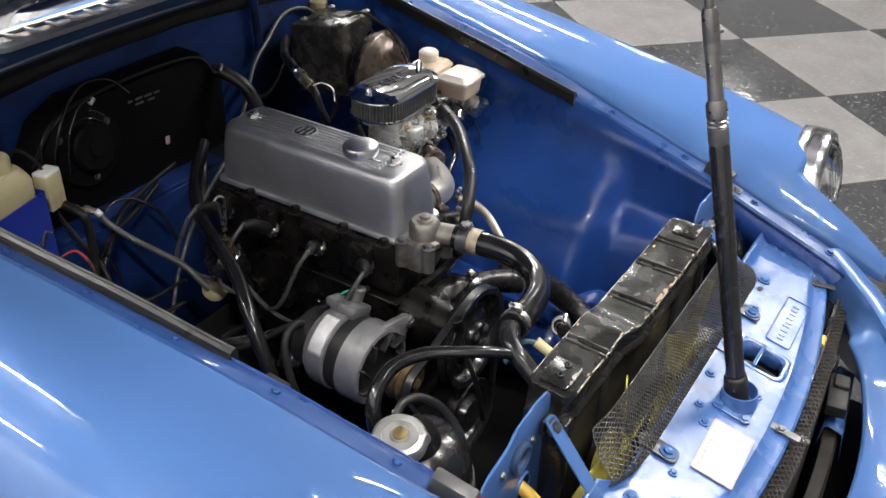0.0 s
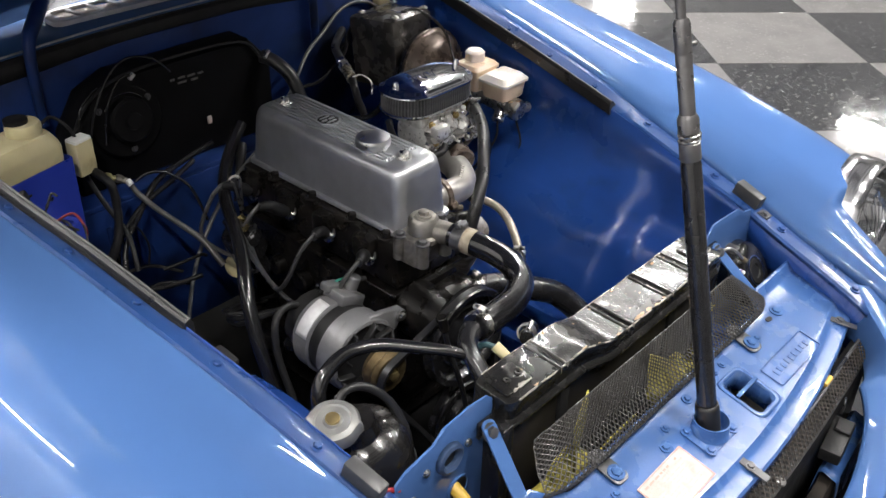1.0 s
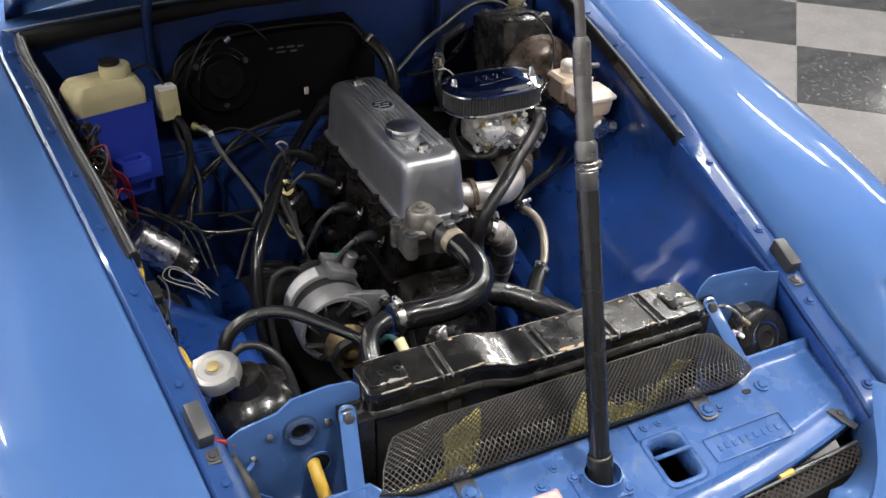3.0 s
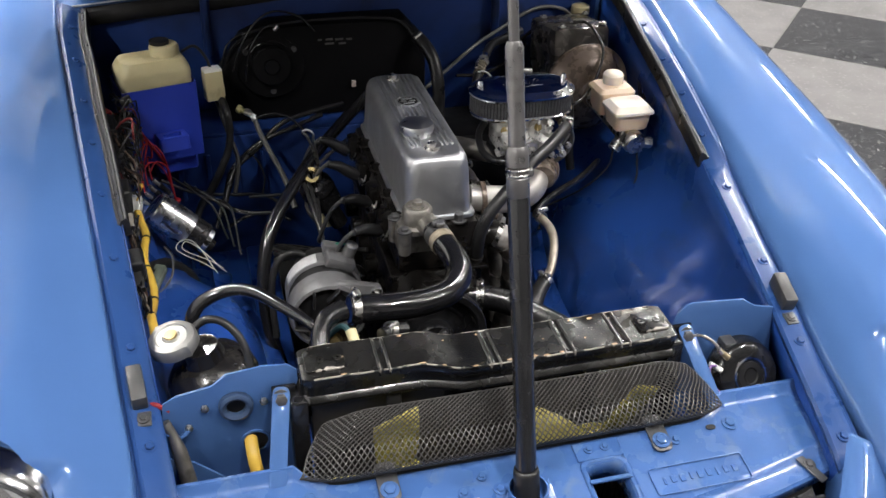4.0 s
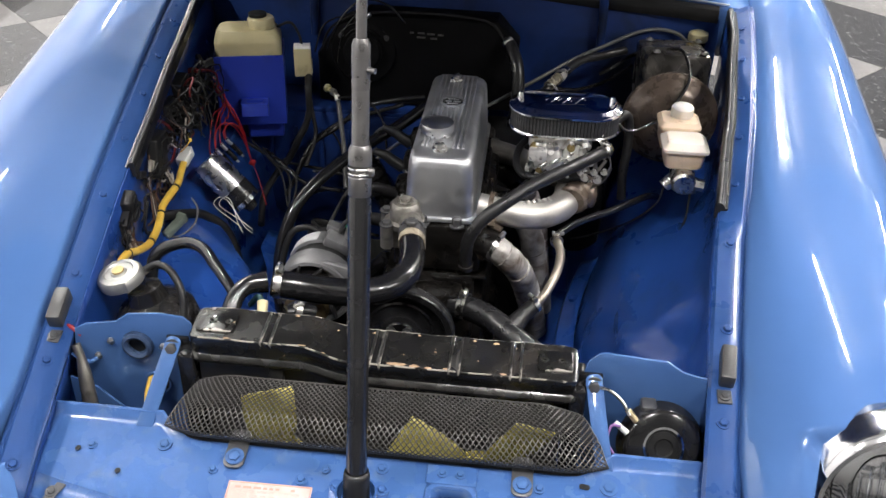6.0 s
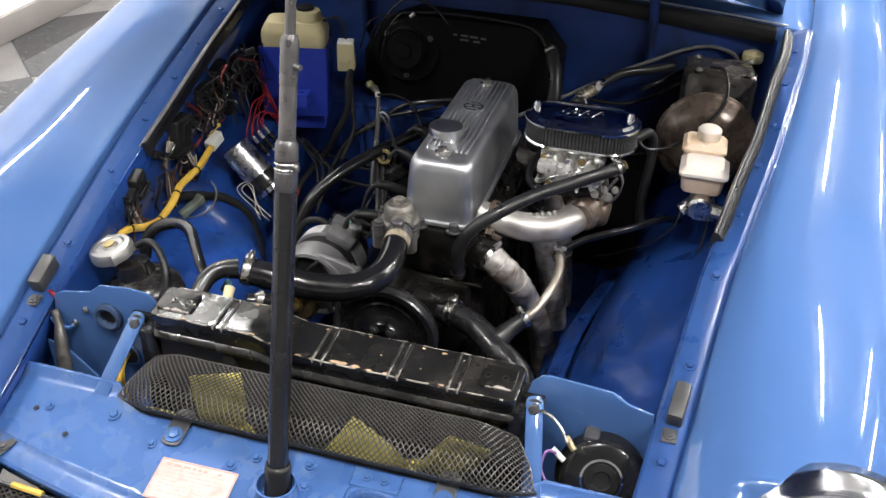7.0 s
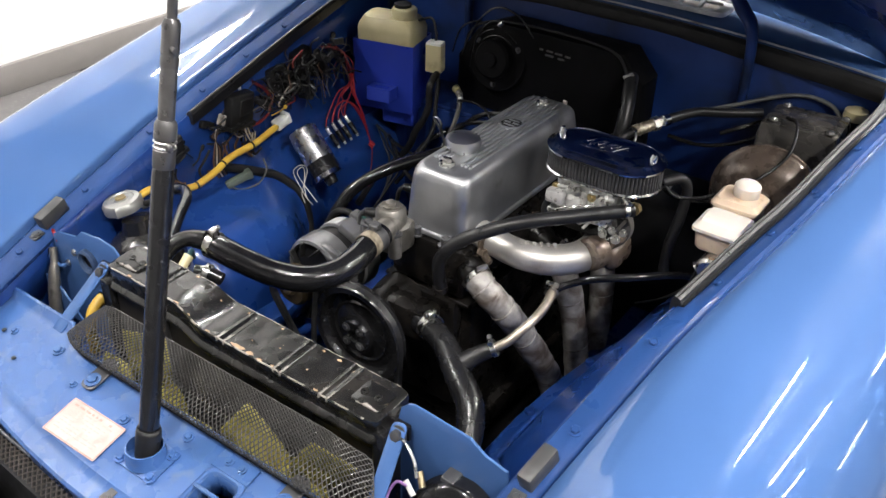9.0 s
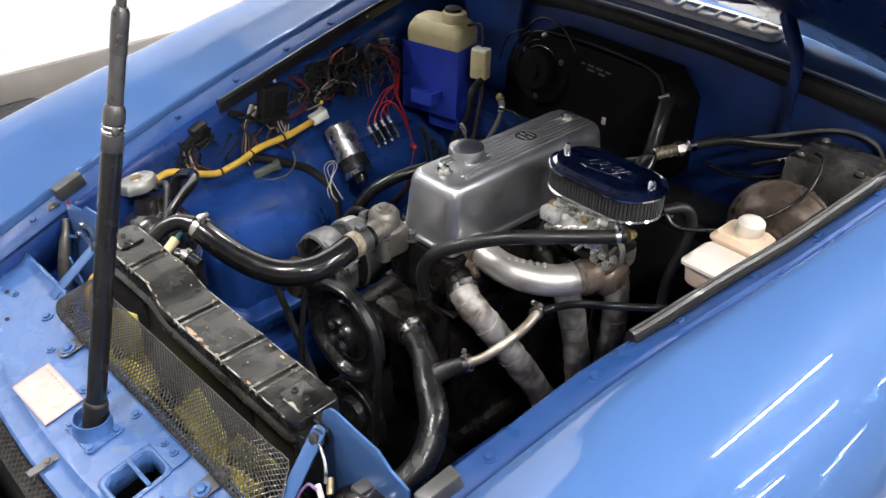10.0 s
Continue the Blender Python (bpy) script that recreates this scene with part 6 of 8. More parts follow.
part("hose", tube(nb(), lp, [0.022, 0.0205, 0.0205, 0.021, 0.022, 0.021, 0.020, 0.020, 0.020], 24), RUBBER_SATIN, low)
part("clamp", clamp(nb(), (0.083, 0.316, -0.129), (1, -0.3, 0), 0.0208, 0.013), STEEL, low, "bright steel hose clamp")
bm = nb()
tube(bm, [(0.160, 0.280, -0.147), (0.180, 0.302, -0.130), (0.198, 0.318, -0.118)], [0.018, 0.014, 0.012], 16)
part("branch", bm, RUBBER, low)
part("clamp", clamp(nb(), (0.200, 0.320, -0.117), (0.8, 0.6, 0.45), 0.012, 0.008), STEEL, low)
part("clamp", clamp(nb(), (0.205, 0.066, -0.24), (0.2, -1, 0), 0.0205), STEEL, low)

pipe = thing("heater_pipe", (0.22, 0.4, -0.12), "bare metal heater return pipe with a black hose", "pipe")
part("pipe", tube(nb(), [(0.200, 0.320, -0.117), (0.216, 0.338, -0.105), (0.232, 0.372, -0.083), (0.236, 0.405, -0.070), (0.228, 0.440, -0.064)], 0.0075, 14), material("stained_pipe", (0.36, 0.32, 0.27), 0.4, 0.75, var=0.25, scale=30.0, dirt=(0.14, 0.11, 0.09), dirt_amount=0.2), pipe, "stained bare metal pipe")
part("hose", tube(nb(), [(0.226, 0.455, -0.072), (0.236, 0.470, -0.068), (0.262, 0.482, -0.054), (0.292, 0.490, -0.042), (0.318, 0.498, -0.034), (0.352, 0.523, -0.030), (0.385, 0.560, -0.034), (0.41, 0.61, -0.06)], 0.0062, 14), RUBBER_SHINY, pipe, "thin shiny black hose")
part("clamp", clamp(nb(), (0.229, 0.434, -0.064), (-0.2, 1, 0), 0.0095, 0.007), STEEL, pipe)

br = thing("breather_hose", (0.2, 0.42, -0.02), "dark grey rubber breather hose arching to the carburettor", "hose")
part("hose", tube(nb(), [(0.083, 0.345, -0.075), (0.082, 0.338, -0.045), (0.086, 0.334, -0.010), (0.105, 0.340, 0.022), (0.140, 0.360, 0.046), (0.185, 0.398, 0.063), (0.235, 0.443, 0.070), (0.28, 0.495, 0.070), (0.303, 0.526, 0.068)], 0.0105, 16), RUBBER, br)
part("clamp", clamp(nb(), (0.082, 0.342, -0.066), (0, -0.2, 1), 0.0105, 0.004), GREASY, br)
part("clamp", clamp(nb(), (0.295, 0.516, 0.0685), (0.6, 0.8, -0.05), 0.0105, 0.008), STEEL, br)

hose_small = thing("expansion_hose", (-0.29, 0.16, 0.0), "shiny black hose from radiator to expansion tank", "hose")
part("hose", tube(nb(), [(-0.376, 0.176, -0.03), (-0.370, 0.186, 0.004), (-0.352, 0.191, 0.022), (-0.318, 0.190, 0.034), (-0.285, 0.168, 0.040), (-0.252, 0.126, 0.040), (-0.2245, 0.092, 0.036), (-0.208, 0.076, 0.022)], [0.0095, 0.0095, 0.0095, 0.009, 0.0088, 0.008, 0.0072, 0.007], 16), RUBBER_SHINY, hose_small)
over = thing("overflow_hose", (-0.35, 0.16, 0.0), "thin black overflow hose looping from the tank neck", "hose")
part("hose", tube(nb(), [(-0.372, 0.152, 0.006), (-0.352, 0.155, 0.016), (-0.328, 0.145, 0.012), (-0.308, 0.125, -0.012), (-0.304, 0.10, -0.05), (-0.315, 0.08, -0.10)], 0.0055, 12), RUBBER, over)

vac = thing("crankcase_hose", (0.32, 0.62, 0.05), "black hose dropping from the air filter base", "hose")
part("hose", tube(nb(), [(0.315, 0.60, 0.088), (0.335, 0.622, 0.092), (0.345, 0.632, 0.07), (0.346, 0.62, 0.03), (0.342, 0.60, -0.02), (0.345, 0.59, -0.06)], 0.0085, 14), RUBBER, vac)
vac2 = thing("servo_vacuum_pipe", (0.38, 0.66, 0.08), "thin black vacuum line to the brake servo", "pipe")
part("pipe", tube(nb(), [(0.318, 0.598, 0.088), (0.34, 0.60, 0.072), (0.375, 0.63, 0.070), (0.42, 0.68, 0.085), (0.455, 0.74, 0.120), (0.445, 0.80, 0.150), (0.42, 0.83, 0.145)], 0.0028, 10), BLACK_GLOSS, vac2)

# ---- brake servo, pedal box and master cylinder ----
servo = thing("brake_servo", (0.435, 0.78, -0.03), "rust-tinged round brake servo", "brake servo")
m = axis_m((0.432, 0.765, 0.034), (0.02, -1, 0.06)) @ Matrix.Scale(0.914, 4)
part("shell", lathe(nb(), [(0, -0.01), (0.06, -0.01), (0.085, 0.0), (0.093, 0.012), (0.096, 0.014), (0.096, 0.020), (0.090, 0.024), (0.082, 0.042), (0.060, 0.056), (0.034, 0.062), (0.030, 0.068), (0, 0.069)], m, 44), RUST, servo)
part("clamp_ring", lathe(nb(), [(0.0955, 0.011), (0.0985, 0.012), (0.0985, 0.019), (0.0955, 0.0205)], m, 48), RUST, servo, "raised clamp ring")
part("rear_shell", lathe(nb(), [(0.095, 0.012), (0.092, -0.004), (0.080, -0.02), (0.05, -0.034), (0, -0.036)], m, 40), BLACK_GLOSS, servo)
pedal = thing("pedal_box", (0.45, 0.91, -0.02), "dusty dark steel pedal box cover", "pedal box")
bm = nb()
box(bm, (0.440, 0.875, 0.055), (0.128, 0.13, 0.15), 0.012, 2, pose(0, 0, 0, -6, 0, 4))
part("cover", bm, DUSTY, pedal)
for x, y in ((0.40, 0.826), (0.492, 0.832), (0.395, 0.92), (0.492, 0.925)):
    part("bolt", hexbolt(nb(), (x, y, 0.1335 - 0.1 * (y - 0.875)), (0, 0, 1), 0.005, 0.004), STEEL, pedal)
clutch = thing("clutch_reservoir", (0.4975, 0.966, 0.04), "clutch fluid reservoir with a pale yellow cap", "reservoir")
part("body", cyl(nb(), (0.4975, 0.966, 0.06), (0.4975, 0.966, 0.116), 0.018, bev=0.003), BLACK_GLOSS, clutch)
part("cap", lathe(nb(), [(0, 0), (0.019, 0), (0.0205, 0.004), (0.0195, 0.016), (0.012, 0.020), (0, 0.020)], Matrix.Translation((0.4975, 0.966, 0.116)), 24), CREAM, clutch, "pale yellow screw cap")

mc = thing("brake_master_cylinder", (0.436, 0.6, 0.0), "bright brake master cylinder under a milky reservoir", "brake cylinder")
bm = nb()
cyl(bm, (0.432, 0.705, 0.034), (0.437, 0.545, 0.020), 0.019, bev=0.003)
cyl(bm, (0.437, 0.545, 0.020), (0.437, 0.515, 0.017), 0.021, bev=0.004)
cyl(bm, (0.437, 0.53, 0.018), (0.472, 0.525, 0.014), 0.011, n=6)
cyl(bm, (0.437, 0.56, 0.02), (0.41, 0.55, -0.006), 0.012)
cyl(bm, (0.45, 0.56, 0.02), (0.455, 0.54, -0.012), 0.010)
part("cylinder", bm, STEEL, mc, "bright zinc-plated cylinder")
res = thing("brake_fluid_reservoir", (0.432, 0.585, 0.035), "milky plastic brake fluid reservoir with amber fluid", "reservoir")
bm = nb()
rows = [[Vector((x, y, z)) for x, y in round_rect(w, h, 0.008, 4, 0.434, 0.560)] for z, w, h in ((0.038, 0.058, 0.052), (0.042, 0.064, 0.056), (0.070, 0.070, 0.062))]
loft(bm, rows, closed=True, caps=True)
part("front_chamber", bm, FLUID, res, "translucent chamber filled with amber fluid")
bm = nb()
rows = [[Vector((x, y, z)) for x, y in round_rect(w, h, 0.008, 4, 0.434, 0.560)] for z, w, h in ((0.0705, 0.078, 0.070), (0.0755, 0.078, 0.070), (0.079, 0.070, 0.062), (0.085, 0.06, 0.05))]
loft(bm, rows, closed=True, caps=True)
part("front_lid", bm, MILKY, res)
bm = nb()
rows = [[Vector((x, y, z)) for x, y in round_rect(w, h, 0.008, 4, 0.430, 0.628)] for z, w, h in ((0.040, 0.056, 0.05), (0.048, 0.062, 0.056), (0.080, 0.066, 0.060), (0.0805, 0.073, 0.064), (0.085, 0.073, 0.064), (0.092, 0.06, 0.052))]
loft(bm, rows, closed=True, caps=True)
box(bm, (0.432, 0.595, 0.060), (0.05, 0.03, 0.03), 0.004)
part("rear_chamber", bm, FLUID, res, "amber fluid chamber")
part("cap", lathe(nb(), [(0, 0), (0.018, 0), (0.0195, 0.003), (0.0195, 0.018), (0.016, 0.022), (0.009, 0.0235), (0, 0.0235)], Matrix.Translation((0.434, 0.636, 0.090)), 28), MILKY, res, "white screw cap")

# ---- washer bottle, relay, heater ----
wash = thing("washer_bottle", (-0.413, 0.83, -0.034), "yellowed washer bottle in a royal blue holder", "washer bottle")
wm = Matrix.Translation((-0.411, 0.844, 0.035)) @ Matrix.Rotation(radians(14), 4, "Z")
bm = nb()
rows = [[wm @ Vector((x, y, z)) for x, y in round_rect(w, h, r, 5)] for z, w, h, r in ((-0.09, 0.120, 0.075, 0.012), (0.052, 0.130, 0.085, 0.014), (0.072, 0.132, 0.087, 0.016), (0.079, 0.130, 0.084, 0.018), (0.090, 0.120, 0.072, 0.018), (0.096, 0.112, 0.064, 0.018), (0.098, 0.08, 0.04, 0.01))]
loft(bm, rows, closed=True, caps=True)
lathe(bm, [(0, 0.094), (0.027, 0.094), (0.027, 0.112), (0.0245, 0.116), (0, 0.116)], wm @ Matrix.Translation((0.028, -0.002, 0)), 24)
part("bottle", bm, CREAM, wash, "yellowed plastic bottle")
part("cap", lathe(nb(), [(0, 0.115), (0.018, 0.115), (0.018, 0.122), (0, 0.123)], wm @ Matrix.Translation((0.022, 0.004, 0)), 20), BLACK_MATT, wash)
bm = nb()
loft(bm, [[wm @ Vector((x, y, z)) for x, y in round_rect(w, d, 0.003, 2)] for z, w, d in ((-0.097, 0.136, 0.098), (0.052, 0.138, 0.100), (0.052, 0.135, 0.097), (-0.094, 0.133, 0.095))], closed=True, caps=True)
holder = part("holder", bm, ROYAL, wash, "royal blue sheet steel holder")
part("foot", box(nb(), wm @ Vector((0.022, 0.01, -0.118)), (0.075, 0.07, 0.042), 0.004, 1, wm.to_3x3().to_4x4()), ROYAL, holder)
bm = nb()
ro, ri = round_rect(0.054, 0.044, 0.003, 3), round_rect(0.034, 0.018, 0.003, 3, 0, -0.004)
mm = wm @ Matrix.Translation((0.006, -0.070, -0.062)) @ pose(0, 0, 0, -6)
loft(bm, [[mm @ Vector((x, y, z)) for x, y in o] for o, z in ((ri, 0.0), (ro, 0.0), (ro, 0.026), (ri, 0.026), (ri, 0.0))], closed=True)
part("lug", bm, ROYAL, holder, "boxed lug with a slot")
relay = thing("relay_plug", (-0.300, 0.846, 0.035), "cream relay with black wires beside the washer bottle", "relay")
rm = Matrix.Rotation(radians(14), 4, "Z")
bm = nb()
box(bm, (-0.302, 0.848, 0.064), (0.035, 0.026, 0.060), 0.003, 2, rm)
box(bm, (-0.290, 0.850, 0.052), (0.014, 0.020, 0.026), 0.002, 2, rm)
part("case", bm, CREAM, relay)
part("top", box(nb(), (-0.302, 0.848, 0.0935), (0.0335, 0.0245, 0.009), 0.002, 2, rm), WHITE_PL, relay, "white plastic top")
part("lead", tube(nb(), [(-0.302, 0.850, 0.088), (-0.31, 0.86, 0.115), (-0.33, 0.87, 0.135), (-0.36, 0.86, 0.125)], 0.0028, 8), BLACK_MATT, relay)
part("lead", tube(nb(), [(-0.300, 0.852, 0.036), (-0.295, 0.85, 0.01), (-0.285, 0.83, -0.03), (-0.272, 0.80, -0.08), (-0.285, 0.76, -0.13)], 0.0045, 8), BLACK_MATT, relay)

HEATER = material("flat_black_heater", (0.0045, 0.0045, 0.005), 0.55, spec=0.07, var=0.3, scale=12.0, bump=0.15, bump_scale=90)
heater = thing("heater_box", (-0.08, 0.93, -0.034), "black heater box with a round blower motor", "heater")
bm = nb()
prism(bm, [(-0.285, -0.045), (-0.285, 0.06), (-0.24, 0.125), (-0.18, 0.150), (0.09, 0.150), (0.135, 0.10), (0.135, -0.045)], Matrix(((1, 0, 0, 0), (0, 0, -1, 0.978), (0, 1, 0, 0), (0, 0, 0, 1))), 0.075, 0.010)
part("case", bm, HEATER, heater)
m = axis_m((-0.185, 0.905, 0.075), (0, -1, 0.15))
blow = part("blower", lathe(nb(), [(0, 0.035), (0.014, 0.035), (0.016, 0.030), (0.036, 0.029), (0.040, 0.024), (0.040, 0.008), (0.066, 0.006), (0.070, 0.0), (0.070, -0.02)], m, 40), HEATER, heater, "round black blower motor")
for k in range(3):
    a = radians(30 + 120 * k)
    part("bolt", hexbolt(nb(), m @ Vector((0.054 * math.cos(a), 0.054 * math.sin(a), 0.006)), (0, -1, 0.15), 0.0042, 0.005), PLATE, blow)
for r in (0.046, 0.058):
    bm = nb()
    tube(bm, [m @ Vector((r * math.cos(radians(a)), r * math.sin(radians(a)), 0.009)) for a in range(40, 150, 15)], 0.0014, 6, 3)
    part("blower_rib", bm, BLACK_GLOSS, blow)
bm = nb()
for k, (x, z, w) in enumerate(((-0.085, 0.118, 0.008), (-0.066, 0.118, 0.014), (-0.046, 0.117, 0.016), (-0.026, 0.116, 0.012), (-0.066, 0.109, 0.018), (-0.04, 0.108, 0.014))):
    box(bm, (x, 0.902, z), (w, 0.0015, 0.0035))
part("worn_mark", bm, material("ghost_print", (0.10, 0.095, 0.09), 0.5, var=0.4, scale=300), heater, "faint worn white marking")
part("outlet_hose", tube(nb(), [(0.112, 0.90, 0.112), (0.122, 0.875, 0.105), (0.135, 0.845, 0.080), (0.140, 0.82, 0.03), (0.135, 0.80, -0.03)], 0.013, 14), RUBBER, heater, "black heater hose")
part("hose_clip", cyl(nb(), (0.104, 0.880, 0.116), (0.120, 0.888, 0.124), 0.004, n=8), STEEL, heater)
bm = nb()
tube(bm, [(-0.28, 0.92, 0.06), (-0.255, 0.905, 0.115), (-0.20, 0.90, 0.150), (-0.10, 0.90, 0.160), (0.02, 0.90, 0.158), (0.08, 0.90, 0.145), (0.11, 0.895, 0.105)], 0.0028, 8)
part("cable", bm, BLACK_MATT, heater)
bm = nb()
box(bm, (-0.020, 0.900, 0.021), (0.009, 0.004, 0.015), 0.001, 1)
part("clip", bm, PAPER, heater, "pale plastic clip")
part("ferrule", cyl(nb(), (-0.176, 0.886, 0.150), (-0.166, 0.886, 0.158), 0.0042, n=10, bev=0.001), STEEL, heater, "bright cable end")
part("blower_cable", tube(nb(), [(-0.171, 0.886, 0.154), (-0.182, 0.886, 0.158), (-0.200, 0.886, 0.150), (-0.222, 0.884, 0.120), (-0.232, 0.884, 0.09), (-0.238, 0.884, 0.05)], 0.0018, 8), BLACK_GLOSS, heater)
part("blower_cable", tube(nb(), [(-0.261, 0.888, 0.071), (-0.244, 0.888, 0.116), (-0.212, 0.888, 0.164), (-0.175, 0.888, 0.186), (-0.129, 0.888, 0.175), (-0.096, 0.888, 0.142)], 0.0022, 8), BLACK_GLOSS, heater)
part("blower_lead", tube(nb(), [(-0.226, 0.905, 0.142), (-0.245, 0.895, 0.140), (-0.27, 0.89, 0.12), (-0.285, 0.885, 0.07)], 0.0018, 8), BLACK_GLOSS, heater)

# speedo and throttle cables
CABLE_GREY = material("worn_grey_sleeve", (0.13, 0.13, 0.127), 0.38, 0.2, var=0.25, scale=40)
cab = thing("speedometer_cable", (0.1, 0.85, 0.03), "grey-sleeved cable arching along the bulkhead", "cable")
filt = thing("fuel_filter", (0.21, 0.77, 0.08), "small brass and steel inline fuel filter with clips", "fuel filter")
part("sleeve", tube(nb(), [(0.478, 0.960, 0.112), (0.455, 0.972, 0.126), (0.415, 0.976, 0.131), (0.37, 0.970, 0.122), (0.31, 0.950, 0.098), (0.249, 0.932, 0.072), (0.164, 0.880, 0.035), (0.06, 0.825, -0.01), (-0.065, 0.785, -0.055), (-0.15, 0.755, -0.115), (-0.20, 0.735, -0.18), (-0.24, 0.71, -0.26)], 0.0037, 12), CABLE_GREY, cab)
fa, fb = Vector((0.196, 0.736, 0.087)), Vector((0.231, 0.806, 0.096))
part("glass", cyl(nb(), fa.lerp(fb, 0.05), fa.lerp(fb, 0.55), 0.0105, bev=0.001), material("clear_filter_bowl", (0.27, 0.24, 0.18), 0.25, 0.6, var=0.25, scale=80), filt, "amber fuel filter bowl")
part("nut", cyl(nb(), fa.lerp(fb, 0.55), fa.lerp(fb, 0.72), 0.0125, n=6), STEEL, filt)
part("neck", cyl(nb(), fa.lerp(fb, 0.72), fa.lerp(fb, 0.84), 0.007, n=14), STEEL, filt)
part("clip", cyl(nb(), fa.lerp(fb, 0.84), fa.lerp(fb, 1.0), 0.0105, n=10, bev=0.001), CHROME, filt)
part("hose", tube(nb(), [fb, fb + Vector((0.03, 0.05, 0.004)), fb + Vector((0.07, 0.09, 0.0)), fb + Vector((0.12, 0.13, 0.0))], 0.0085, 12), RUBBER, filt)
part("hose", tube(nb(), [fa.lerp(fb, 0.05), fa + Vector((-0.008, -0.014, -0.008)), fa + Vector((-0.008, -0.022, -0.03)), fa + Vector((0.0, -0.03, -0.06))], 0.0075, 12), RUBBER, filt)
part("clip", tube(nb(), [fa + Vector((0.0, 0.0, 0.006)), fa + Vector((0.012, -0.012, 0.010)), fa + Vector((0.02, -0.03, 0.0)), fa + Vector((0.012, -0.04, -0.02))], 0.0016, 8), STEEL, filt)

# ---- expansion tank ----
ex = thing("expansion_tank", (-0.375, 0.13, -0.22), "black expansion tank with a bright pressure cap", "expansion tank")
bm = nb()
lathe(bm, [(0, -0.19), (0.050, -0.19), (0.062, -0.18), (0.062, -0.07), (0.059, -0.050), (0.047, -0.034), (0.029, -0.026), (0.024, -0.006), (0, -0.006)], Matrix.Translation((-0.366, 0.128, 0)) @ pose(0, 0, 0, 0, -12, 0), 36)
part("tank", bm, material("tarnished_tank", (0.018, 0.017, 0.017), 0.22, 0.2, 0.4, var=0.35, scale=14, rough_var=0.12, dirt=(0.07, 0.065, 0.06), dirt_amount=0.2, bump=0.12, bump_scale=40), ex, "tarnished dark metal cylinder tank")
m = axis_m((-0.396, 0.129, 0.003), (-0.16, -0.12, 1))
bm = nb()
n = 72
rows = []
for r, h, lob in ((0.0, 0.016, 0), (0.010, 0.016, 0), (0.012, 0.0135, 0), (0.020, 0.0135, 0), (0.022, 0.0155, 0), (0.029, 0.014, 1), (0.0325, 0.009, 1), (0.0325, -0.002, 1), (0.028, -0.004, 0.5), (0.0, -0.004, 0)):
    rows.append([m @ Vector(((r * (1 + 0.10 * lob * max(0.0, math.cos(2 * 2 * math.pi * k / n)) ** 60 + 0.004 * lob * math.cos(8 * 2 * math.pi * k / n))) * math.cos(2 * math.pi * k / n), (r * (1 + 0.10 * lob * max(0.0, math.cos(2 * 2 * math.pi * k / n)) ** 60 + 0.004 * lob * math.cos(8 * 2 * math.pi * k / n))) * math.sin(2 * math.pi * k / n), h)) for k in range(n)])
rows[0] = [p + Vector((0.0005 * math.cos(k), 0.0005 * math.sin(k), 0)) for k, p in enumerate(rows[0])]
loft(bm, rows[:-1], closed=True, caps=True)
cap = part("pressure_cap", bm, material("white_zinc_cap", (0.36, 0.36, 0.345), 0.40, 0.75, var=0.08, scale=50, dirt=(0.5, 0.48, 0.42), dirt_amount=0.1), ex, "pale zinc pressure cap")
part("rivet", lathe(nb(), [(0, 0.016), (0.009, 0.016), (0.0085, 0.0185), (0, 0.019)], m, 20), ZINC, cap)
part("neck_pipe", cyl(nb(), (-0.375, 0.148, 0.002), (-0.362, 0.158, 0.010), 0.005), STEEL, ex)
part("strap", lathe(nb(), [(0.0625, -0.12), (0.0635, -0.12), (0.0635, -0.10), (0.0625, -0.10)], Matrix.Translation((-0.366, 0.128, 0)) @ pose(0, 0, 0, 0, -12, 0), 36), STEEL, ex)

# ---- ignition coil ----
coil = thing("ignition_coil", (-0.40, 0.575, -0.11), "chrome ignition coil with a black lower half", "ignition coil")
a, b = Vector((-0.427, 0.572, -0.036)), Vector((-0.349, 0.565, -0.114))
m = axis_m(a, b - a)
L = (b - a).length
part("can", lathe(nb(), [(0, 0), (0.027, 0), (0.030, 0.003), (0.030, L * 0.64), (0, L * 0.64)], m, 32), material("brushed_can", (0.60, 0.60, 0.61), 0.28, 1.0, var=0.1, scale=30, rough_var=0.1), coil, "bright chrome can")
part("sleeve", lathe(nb(), [(0, L * 0.64), (0.0302, L * 0.64), (0.0302, L * 0.90), (0, L * 0.90)], m, 32), BLACK_GLOSS, coil)
part("band", lathe(nb(), [(0.0, L * 0.90), (0.0308, L * 0.90), (0.0308, L * 0.98), (0.018, L), (0, L)], m, 32), CHROME, coil)
part("tower", lathe(nb(), [(0, L), (0.014, L), (0.011, L + 0.014), (0, L + 0.014)], m, 20), BLACK_GLOSS, coil)
part("wire_loop", tube(nb(), [(-0.340, 0.488, -0.123), (-0.358, 0.493, -0.110), (-0.386, 0.505, -0.098), (-0.398, 0.517, -0.091), (-0.388, 0.528, -0.083), (-0.370, 0.524, -0.085), (-0.354, 0.500, -0.095), (-0.342, 0.478, -0.109), (-0.334, 0.476, -0.125)], 0.0009, 8), WHITE_WIRE, coil, "white wire loop")
part("wire_loop", tube(nb(), [(-0.324, 0.500, -0.131), (-0.348, 0.499, -0.110), (-0.378, 0.508, -0.097), (-0.388, 0.516, -0.091), (-0.382, 0.524, -0.084), (-0.367, 0.514, -0.087), (-0.346, 0.490, -0.097), (-0.330, 0.478, -0.113), (-0.320, 0.484, -0.129)], 0.0009, 8), WHITE_WIRE, coil)

